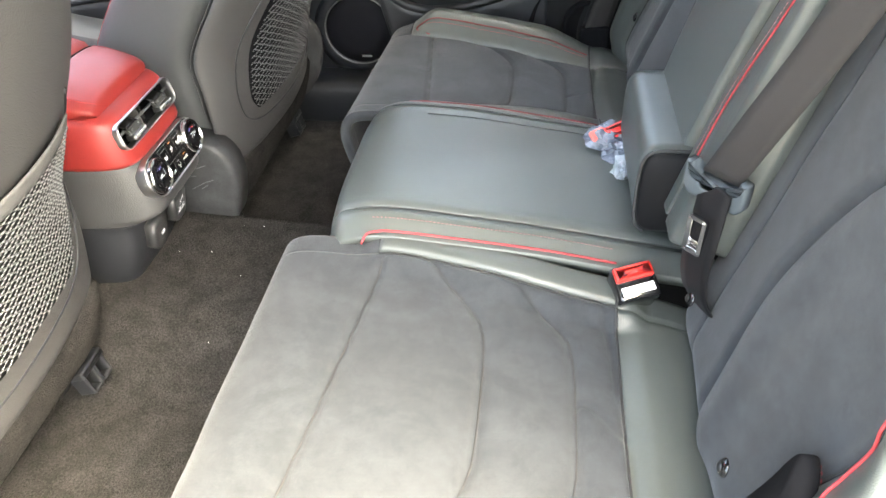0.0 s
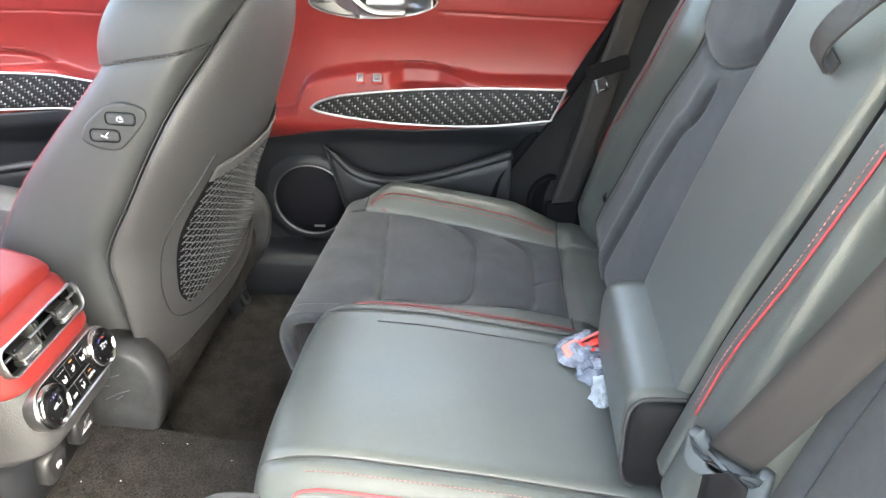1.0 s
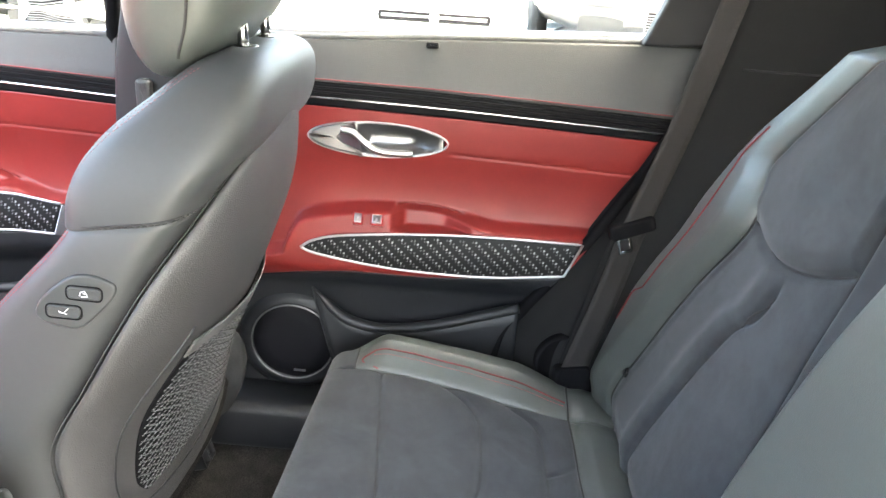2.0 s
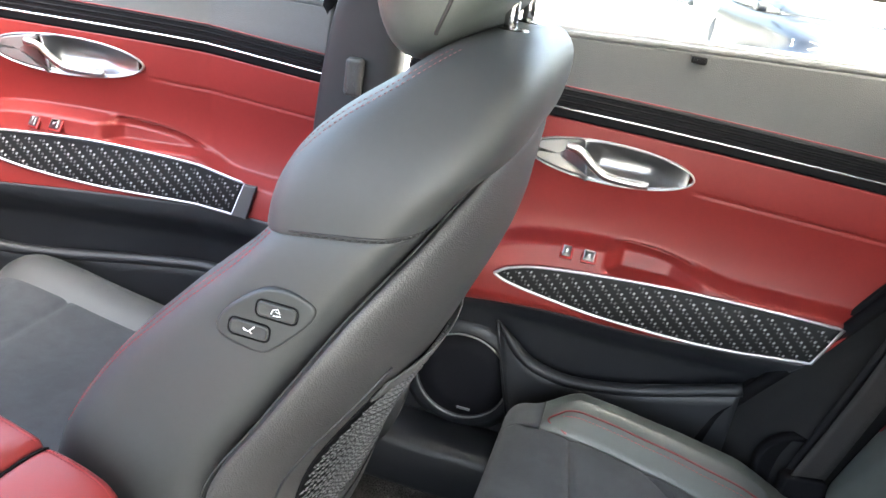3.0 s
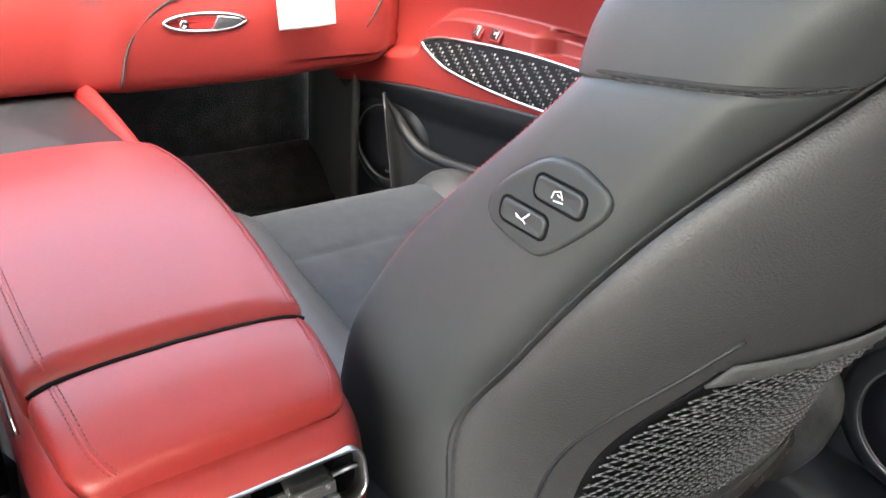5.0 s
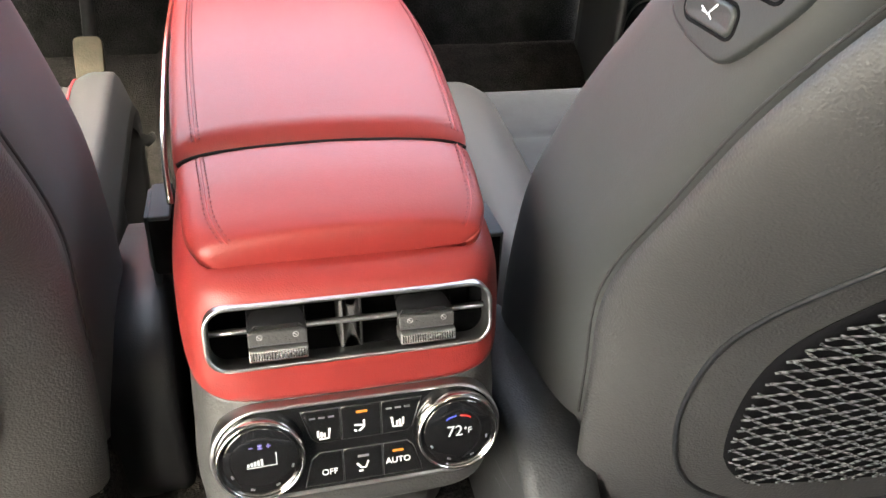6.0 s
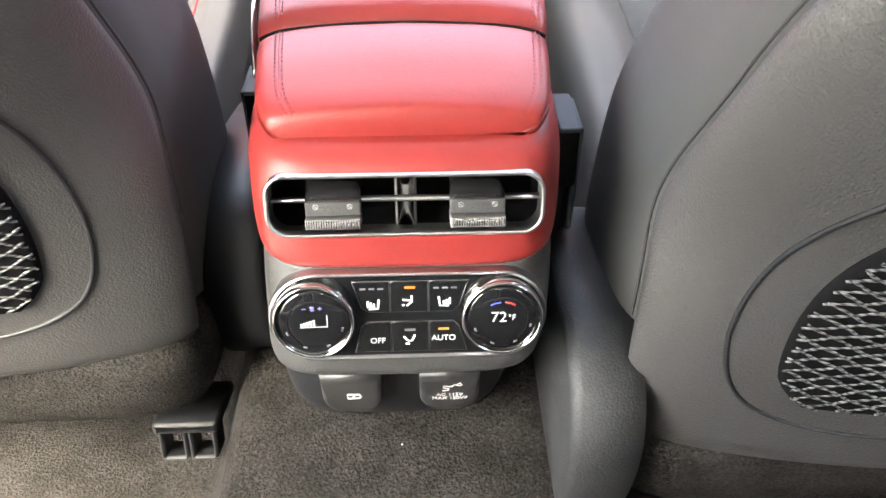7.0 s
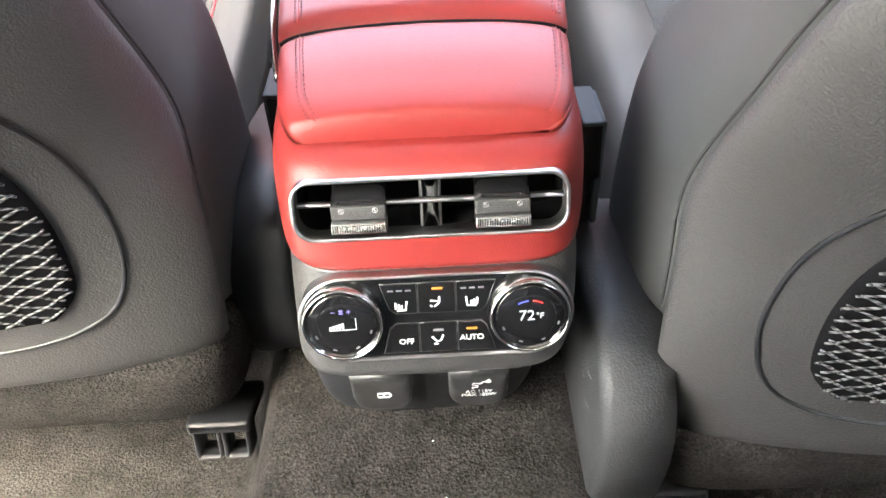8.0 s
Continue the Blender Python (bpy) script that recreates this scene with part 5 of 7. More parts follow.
tube("fold_seam", PM[k1 - 12, jm + 8:jm + 50] + [0, 0, 0.0006], 0.0009, SEAM, mid_seat)
loft("seat_base", [np.c_[ring(0, -0.48, 0.16, 0.19, 40, 8), np.full(40, z)] for z in (0.12, 0.20)], CARPET_DARK, mid_seat)

# ---- rear backrests ----


def rb_y(z):
    return -0.537 - 0.27 * z


def rear_backrest(s, x_in, x_out, shift, pleat, round_in=0.03, wider=0.0):
    """An outer backrest: suede centre, leather bolsters and upper panel."""
    b = bench
    zs = np.r_[np.linspace(0.24, 0.86, 200), 0.872, 0.88, 0.884]
    q = np.linspace(x_in, x_out, 130)
    Q, Zg = q[:, None], zs[None]
    out_edge = smooth_lerp(zs, [0.24, 0.32, 0.40, 0.47, 0.60, 0.737, 0.813, 0.884], [0.645, 0.645, 0.64, 0.625, 0.545, 0.435, 0.36, 0.29])[None]
    if s > 0:
        out_edge = out_edge + 0.075 * step(zs, 0.55, 0.78)[None]
    in_edge = x_in + 0 * Zg
    # borders of the suede
    bi = x_in + 0.055 + 0.0 * Zg
    bo = np.minimum(smooth_lerp(zs, [0.24, 0.31, 0.343, 0.52, 0.636, 0.69, 0.73, 0.88], [0.55, 0.542, 0.532, 0.455, 0.385, 0.39, 0.395, 0.27])[None] + wider * step(zs, 0.36, 0.5)[None], out_edge - 0.03)
    # columns run straight along the border between suede and leather
    i0, i1 = 18, 88
    k_col = np.arange(len(q))[:, None]
    X = np.where(k_col <= i0, in_edge + k_col / i0 * (bi - in_edge), np.where(k_col <= i1, bi + (k_col - i0) / (i1 - i0) * (bo - bi), bo + (k_col - i1) / (len(q) - 1 - i1) * (out_edge - bo)))
    d = 0.0 * X
    d = d + 0.030 * step(X, bo - 0.02, bo + 0.045) * (1 - 0.6 * step(Zg, 0.62, 0.8))
    d = d - 0.075 * step(X, out_edge - 0.045, out_edge) ** 2
    d = d - round_in * step(X, x_in + 0.012, x_in) ** 2
    d = d - 0.006 * bell(X - bo, 0.004) - 0.002 * bell(X - bi, 0.0035)
    seat_mid = step(X, bi, bi + 0.01) * step(X, bo, bo - 0.01)
    seam_up = 0.640 + 0.05 * ((X - 0.30) / 0.16) ** 2
    d = d - 0.007 * bell(Zg - seam_up, 0.0045) * seat_mid + 0.01 * step(Zg, seam_up, seam_up + 0.03) * seat_mid
    # long pleat that sweeps up across the suede
    px = smooth_lerp(Zg, [p[1] for p in pleat], [p[0] for p in pleat])
    d = d - 0.009 * bell(X - px, 0.006) * seat_mid * step(Zg, 0.64, 0.60) + 0.006 * bell(X - px - 0.03, 0.02) * seat_mid * step(Zg, 0.64, 0.6)
    d = d + 0.006 * np.sin(np.clip((X - bi) / (bo - bi), 0, 1) * np.pi)
    d = d - 0.10 * step(Zg, 0.855, 0.886) ** 2 - 0.02 * step(Zg, 0.30, 0.24)
    wob = np.array([[noise.noise((a * 12, c * 12, 5.5 * s)) for c in zs] for a in q]) * 0.002
    P = np.zeros((len(q), len(zs), 3))
    P[..., 0], P[..., 1], P[..., 2] = s * X, rb_y(Zg) + d + wob + shift, Zg + 0 * Q
    ku = int(np.argmin(np.abs(zs - 0.66)))
    sheet("suede_panel", P[i0:i1 + 1], SUEDE, b, "dark grey suede", thick=0.02 * s)
    sheet("suede_edge", P[:i0 + 1], SUEDE, b, "dark grey suede", thick=0.02 * s)
    sheet("outer_bolster", P[i1:], LEATHER, b, thick=0.02 * s)
    kk = [(np.argmin(np.abs(zs - zq)), zq) for zq in np.linspace(0.26, 0.61, 40)]
    tube("pleat_seam", [(s * np.interp(zq, [p[1] for p in pleat], [p[0] for p in pleat]), np.interp(np.interp(zq, [p[1] for p in pleat], [p[0] for p in pleat]), s * P[:, k, 0], P[:, k, 1]) - 0.0005, zq) for k, zq in kk], 0.0016, SEAM, b)
    xx = np.linspace(x_in + 0.06, 0.38, 40)
    tube("cross_seam", [(s * x, np.interp(x, s * P[:, np.argmin(np.abs(zs - (0.640 + 0.05 * ((x - 0.30) / 0.16) ** 2))), 0], P[:, np.argmin(np.abs(zs - (0.640 + 0.05 * ((x - 0.30) / 0.16) ** 2))), 1]), 0.640 + 0.05 * ((x - 0.30) / 0.16) ** 2) for x in xx], 0.0014, SEAM, b)
    tube("suede_seam", P[i1, 10:190] + [0, 0.002, 0], 0.0012, SEAM, b)
    a0, a1 = np.searchsorted(zs, [0.475, 0.76])
    ir = 111 if s > 0 else 118
    def skin(x, z, out=0.001):
        k = int(np.argmin(np.abs(zs - z)))
        return (s * x, float(np.interp(x, s * P[:, k, 0], P[:, k, 1])) + out, z)

    if s > 0:
        tube("red_piping", P[ir, a0:a1] + [0, 0.0010, 0], 0.0012, RED_SEAM, b)
        end = np.array([skin(0.600, 0.40), skin(0.592, 0.43), skin(0.586, 0.455), tuple(P[ir, a0] + [0, 0.001, 0])])
        tube("flap_piping", curve(end, 16), 0.0012, RED_SEAM, b)
    else:
        pp = curve([skin(x, z) for x, z in ((0.575, 0.425), (0.556, 0.437), (0.550, 0.455), (0.549, 0.48), (0.551, 0.51), (0.549, 0.56), (0.535, 0.62), (0.50, 0.70))], 60)
        tube("red_piping", pp, 0.0013, RED_THREAD, b)
        stitches("piping_stitching", pp + [-0.009, 0.002, -0.002], PINK_THREAD, b, 0.0055, 0.0036, 0.0008)
        F = Plane(np.array(skin(0.532, 0.397, 0.004)), (0.95, 0.15, 0.1), (-0.05, -0.25, 0.97))
        fo = curve([(-0.030, -0.05), (-0.026, 0.0), (-0.004, 0.036), (0.012, 0.044), (0.016, 0.0), (0.022, -0.05)], 40)
        plate("flap", F, fo[::-1], 0.004, VOID, b, "stitched leather flap", edge=0.003, back=0.01)
        stitches("flap_stitching", F.at(fo[3:34] * 0.86, 0.0064), RED_SEAM, b, 0.005, 0.0034, 0.0006)
    return b, P, q, zs


rb_right, PBR, QB, ZB = rear_backrest(1, 0.092, 0.60, -0.045, [(0.385, 0.24), (0.38, 0.32), (0.35, 0.42), (0.30, 0.54), (0.255, 0.60), (0.2, 0.9)])
rb_left, PBL, QB2, ZB2 = rear_backrest(-1, 0.205, 0.60, -0.052, [(0.36, 0.24), (0.345, 0.32), (0.335, 0.44), (0.375, 0.56), (0.44, 0.64), (0.5, 0.9)], 0.008, 0.07)

# leather strip of the wide backrest between suede and armrest, with its red seam
strip = bench
zs = np.linspace(0.385, 0.88, 120)
xa = smooth_lerp(zs, [0.33, 0.42, 0.47, 0.53, 0.62, 0.69, 0.88], [-0.135, -0.135, -0.138, -0.142, -0.158, -0.172, -0.20])
xr = smooth_lerp(zs, [0.33, 0.42, 0.47, 0.53, 0.62, 0.69, 0.88], [-0.165, -0.165, -0.167, -0.172, -0.196, -0.211, -0.25])
xb = np.full(len(zs), -0.236)
xb = np.minimum(xb, xr - 0.03)
for nm, A, B, lift in (("inner_edge", xa, xr, 0.006), ("outer_face", xr, xb, 0.008)):
    P = np.zeros((14, len(zs), 3))
    for i, t in enumerate(np.linspace(0, 1, 14)):
        P[i, :, 0] = A + t * (B - A)
        edge = step(t, 0.0, 0.25) if nm == "inner_edge" else 1 - 6.0 * step(t, 0.55, 1.0) ** 2
        P[i, :, 1] = rb_y(zs) - 0.004 + lift * edge - 0.004 * (bell(t, 0.08) + bell(1 - t, 0.08))
        P[i, :, 2] = zs
    sheet(nm, P, LEATHER, strip, thick=-0.02)
line = np.c_[xr, rb_y(zs) + 0.003, zs]
tube("red_welt", line[18:82], 0.0010, RED_THREAD, strip)
stitches("welt_stitching", line[18:82] + [0.007, 0.001, 0], PINK_THREAD, strip, 0.005, 0.0034, 0.0007)

# black tube laid in the gap beside the armrest as its shade
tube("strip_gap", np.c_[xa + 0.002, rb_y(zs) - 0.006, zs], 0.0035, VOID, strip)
# fold-down armrest in the middle of the backrest
arm = bench
zs = np.linspace(0.385, 0.86, 110)
xl = smooth_lerp(zs, [0.385, 0.42, 0.48, 0.56, 0.65, 0.72, 0.86], [-0.126, -0.126, -0.128, -0.134, -0.152, -0.166, -0.19])
xr2 = smooth_lerp(zs, [0.385, 0.42, 0.50, 0.65, 0.77, 0.86], [0.085, 0.086, 0.088, 0.068, 0.035, 0.015])
P = np.zeros((60, len(zs), 3))
for i, t in enumerate(np.linspace(0, 1, 60)):
    P[i, :, 0] = xl + t * (xr2 - xl)
    P[i, :, 1] = rb_y(zs) + 0.003 - 0.05 * (step(t, 0.06, 0) ** 2 + step(t, 0.94, 1) ** 2) - 0.03 * step(zs, 0.84, 0.86)
    P[i, :, 2] = zs
sheet("armrest_face", P, LEATHER, arm, thick=0.02)
rings = []
for x in np.r_[-0.130, -0.127, np.linspace(-0.122, 0.078, 20), 0.083, 0.086]:
    e = min(1.0, 0.55 + 0.45 * step(min(x + 0.130, 0.086 - x), 0, 0.008))
    r2 = ring(0, 0, 0.036 * e, 0.054 * e, 40, 4.2)
    rings.append(np.c_[np.full(40, x), -0.645 + r2[:, 0] + 0.0, 0.392 + r2[:, 1]])
loft("armrest_roll", rings, LEATHER, arm)
loft("roll_end", [np.c_[np.full(40, x), -0.645 + ring(0, 0, 0.036 * e, 0.054 * e, 40, 4.2)[:, 0], 0.392 + ring(0, 0, 0.036 * e, 0.054 * e, 40, 4.2)[:, 1]] for x, e in ((-0.128, 0.95), (-0.1335, 0.93), (-0.136, 0.85), (-0.137, 0.5))], BELT_DARK, arm, "dark cloth end of the armrest")
tube("roll_seam", [(-0.131, -0.645 + 0.036 * np.sign(math.cos(a)) * abs(math.cos(a)) ** 0.476, 0.392 + 0.054 * np.sign(math.sin(a)) * abs(math.sin(a)) ** 0.476) for a in np.linspace(-1.2, 2.6, 40)], 0.002, SEAM, arm)
sl = []
for x, z, out in ((-0.142, 0.835, 0.001), (-0.135, 0.812, 0.006), (-0.124, 0.790, 0.016), (-0.108, 0.768, 0.020), (-0.094, 0.752, 0.016), (-0.088, 0.742, 0.010),
                  (-0.086, 0.739, 0.005), (-0.088, 0.742, 0.002), (-0.091, 0.748, 0.003)):
    sl.append((x, rb_y(z) + 0.003 + out, z))
sl = curve(sl, 48)
sheet("pull_strap", np.array([sl + np.array([1.0, 0, 0.28]) * k for k in (-0.015, -0.013, 0.0, 0.013, 0.015)]), BELT, arm, "grey fabric strap", thick=0.0016)
stitches("strap_stitching", sl[4:28] + [0.0115, 0.0012, 0.003], PINK_THREAD, arm, 0.008, 0.003, 0.0004)
# black boxes added behind backrests and armrest, standing in for the shade in their gaps
box("backrest_shade_box", (-0.54, -0.95, 0.26), (0.50, -0.86, 0.72), VOID, bench)
box("gap_shade_box", (-0.24, -0.755, 0.25), (0.12, -0.72, 0.45), VOID, bench)

# round bolts at the foot of the backrests
for x, z in ((-0.46, 0.34), (-0.255, 0.345), (0.50, 0.36)):
    pc = Vector((x, rb_y(z) - 0.03, z))
    bt = dome("anchor_button", pc, (0, 1, 0.25), 0.0085, 0.004, GLOSS, None, seg=18)
    tagged(bt, "small black plastic button at the foot of the backrest", "button", "backrest buttons")
    bt2 = dome("button_cap", pc + Vector((0, 0.0042, 0.001)), (0, 1, 0.25), 0.0045, 0.002, STEEL, bt, seg=14)

# ---- seat belts ----


def ribbon(name, pts, side, width, mat, parent, label="", th=0.0014):
    p = curve(pts, 40)
    sd = np.array([np.interp(np.linspace(0, 1, 40), np.linspace(0, 1, len(side)), [v[k] for v in side]) for k in range(3)]).T
    sd /= np.linalg.norm(sd, axis=1, keepdims=True)
    P = np.array([p - sd * width / 2, p - sd * width / 4, p, p + sd * width / 4, p + sd * width / 2])
    return sheet(name, P, mat, parent, label, thick=th)


belt_l = thing("centre_seat_belt", (-0.28, -0.64, 0.40), "grey webbing seat belt with its tongue hanging over the backrest", "seat belt", "rear seat belts")
ribbon("webbing", [(-0.242, -0.666, 0.482), (-0.265, -0.684, 0.55), (-0.281, -0.706, 0.616), (-0.30, -0.723, 0.68), (-0.365, -0.785, 0.90)],
       [(0.70, 0.71, 0.03)] * 5, 0.040, BELT, belt_l)
ribbon("lower_webbing", [(-0.248, -0.663, 0.478), (-0.260, -0.657, 0.43), (-0.261, -0.655, 0.395), (-0.259, -0.660, 0.36), (-0.256, -0.674, 0.332)],
       [(0.85, 0.5, 0.1)] * 5, 0.040, BELT_DARK, belt_l)
fr = Plane((-0.2435, -0.6625, 0.475), (0.70, 0.71, 0.03), (-0.22, -0.2, 0.95))
fr.en = -fr.en if fr.en[0] > 0 else fr.en
o = np.array([(-0.034, -0.010), (-0.034, 0.016), (-0.025, 0.017), (-0.022, 0.004), (0.022, 0.004), (0.025, 0.017), (0.034, 0.016), (0.034, -0.010), (0.026, -0.020), (-0.026, -0.020)])
o = np.concatenate([o[i] + np.linspace(0, 1, 10, endpoint=False)[:, None] * (o[(i + 1) % len(o)] - o[i]) for i in range(len(o))])
for _ in range(5):
    o = (np.roll(o, 1, 0) + 2 * o + np.roll(o, -1, 0)) / 4
tongue = plate("tongue", fr, o[::-1], 0.005, BUCKLE_GREY, belt_l, "grey plastic belt tongue", edge=0.003, back=0.006)
fr2 = Plane((-0.258, -0.650, 0.428), (0.72, 0.69, 0.03), (-0.2, -0.18, 0.95))
rim("tongue_blade", fr2, round_rect(0.0105, 0.021, 0.004), 0.0045, 0.003, CHROME, tongue, "bare metal blade", back=0.003)
plate("blade_bar", fr2, round_rect(0.010, 0.004, 0.001) + [0, -0.011], 0.0025, CHROME, tongue)

belt_r = thing("outer_seat_belt", (0.62, -0.62, 0.30), "charcoal webbing seat belt running down past the door pillar", "seat belt", "rear seat belts")
ribbon("webbing", [(0.615, -0.603, 0.285), (0.622, -0.645, 0.44), (0.622, -0.668, 0.545), (0.622, -0.715, 0.715), (0.625, -0.765, 0.93), (0.63, -0.80, 1.06)],
       [(0.25, -0.95, 0.1), (0.25, -0.93, 0.25), (0.25, -0.93, 0.27), (0.3, -0.92, 0.25), (0.3, -0.92, 0.3), (0.3, -0.92, 0.3)], 0.050, BELT, belt_r)
ribbon("return_webbing", [(0.628, -0.596, 0.27), (0.632, -0.632, 0.42), (0.630, -0.66, 0.54)], [(0.25, -0.95, 0.1), (0.25, -0.93, 0.25), (0.25, -0.93, 0.27)], 0.050, BELT_DARK, belt_r)
fr = Plane((0.617, -0.664, 0.548), (0.25, -0.93, 0.27), (0.05, 0.28, 0.96))
stop = plate("belt_guide", fr, round_rect(0.037, 0.012, 0.006), 0.008, VOID, belt_r, edge=0.003, back=0.008)
fr = Plane((0.616, -0.656, 0.520), (0.25, -0.93, 0.27), (0.05, 0.28, 0.96))
rim("tongue_blade", fr, round_rect(0.012, 0.014, 0.003), 0.005, 0.003, CHROME, stop, "bare metal blade")
cup = lathe("anchor_cup", Plane((0.640, -0.592, 0.287), (0.12, -1, 0), (0.05, 0, 1)), (0, 0), [(0.052, -0.012), (0.050, 0.002), (0.046, 0.003), (0.040, -0.006), (0.004, -0.008)], VOID, belt_r, "black round recess", 40)
anchor = plate("belt_anchor", Plane((0.615, -0.602, 0.275), (0.2, -0.97, 0), (0, 0, 1)), round_rect(0.03, 0.022, 0.008), 0.01, VOID, belt_r, edge=0.003, back=0.01)

# red buckle of the near seat, and the far one still wrapped in film
bk = thing("rear_buckle", (-0.20, -0.62, 0.27), "black rear belt buckle with a red release button and white label", "belt buckle", "rear belt buckles")
B = Plane((-0.200, -0.610, 0.316), (0.30, -0.94, 0.14), (0.80, 0.30, 0.50))
loft("housing", [B.at(round_rect(0.024, 0.021, 0.005) * k, h) for h, k in ((-0.05, 0.95), (0.006, 1.0), (0.010, 0.96), (0.011, 0.85))], GLOSS, bk)
plate("release_button", B, round_rect(0.0215, 0.0085, 0.002) + [0.0, 0.0095], 0.0165, BUCKLE_RED, bk, "bright red button", edge=0.002, back=-0.008)
plate("white_label", B, round_rect(0.0185, 0.0050, 0.001) + [0.0, -0.0100], 0.0122, WHITE, bk, "white warning label", edge=0.0004, back=-0.009)

wrap = thing("wrapped_buckle", (0.14, -0.60, 0.30), "red belt buckle still wrapped in crumpled clear film", "belt buckle", "rear belt buckles")
rnd = random.Random(8)


def crumple(name, centre, size, turn, seed, mat, label=""):
    """A crushed lump of film: creased facets with sharp folds."""
    rows = []
    c, w = math.cos(turn), math.sin(turn)
    for i, th in enumerate(np.linspace(0.05, math.pi - 0.05, 12)):
        row = []
        for j, a in enumerate(np.linspace(0, 2 * np.pi, 20, endpoint=False)):
            d = np.array((math.sin(th) * math.cos(a), math.sin(th) * math.sin(a), math.cos(th)))
            k = 1 + 0.42 * noise.noise(d * 2.7 + Vector((seed, 0, 0))) + 0.30 * abs(noise.noise(d * 6.1 + Vector((0, seed, 0))))
            x, y, z = d * np.array(size) * k
            row.append((centre[0] + c * x - w * y, centre[1] + w * x + c * y, max(centre[2] + z, 0.318)))
        rows.append(row)
    return loft(name, rows, mat, wrap, label, smooth=False)


crumple("film", (0.090, -0.594, 0.338), (0.032, 0.026, 0.017), -0.9, 1.3, FOIL, "crumpled clear film")
crumple("film_fold", (0.052, -0.603, 0.335), (0.020, 0.020, 0.014), -0.5, 4.7, FOIL)
crumple("film_tail", (0.018, -0.613, 0.336), (0.028, 0.014, 0.010), -0.25, 8.9, FOIL_PALE, "white film tail")
Bw = Plane((0.088, -0.605, 0.350), (0.55, -0.82, 0.14), (0.70, 0.50, 0.50))
plate("release_button", Bw, round_rect(0.018, 0.010, 0.002), 0.007, BUCKLE_RED, wrap, "bright red button", edge=0.002)
plate("red_print", Plane((0.076, -0.580, 0.350), (0.5, -0.8, 0.2), (0.7, 0.4, 0.6)), round_rect(0.012, 0.009, 0.004), 0.003, PALE_RED, wrap, "pale red patch under the film", edge=0.001)

# ---- right doors ----


def door_x(y, z, arm_top):
    """Inner face of the door panels: how far out it lies at y, z. arm_top: upper edge of the armrest bulge at y."""
    base = smooth_lerp(z, [0.03, 0.20, 0.33, 0.40, 0.455, 0.52, 0.57, 0.63, 0.70, 0.735, 0.80, 0.83], [0.735, 0.73, 0.722, 0.712, 0.712, 0.724, 0.722, 0.708, 0.700, 0.706, 0.722, 0.735])
    bulge = step(z, arm_top + 0.006, arm_top - 0.012) * step(z, 0.36, 0.42)
    return base - 0.030 * bulge


def taper(y):
    """The front door runs inwards towards the dashboard."""
    return -0.26 * np.clip(y - 0.36, 0, None)


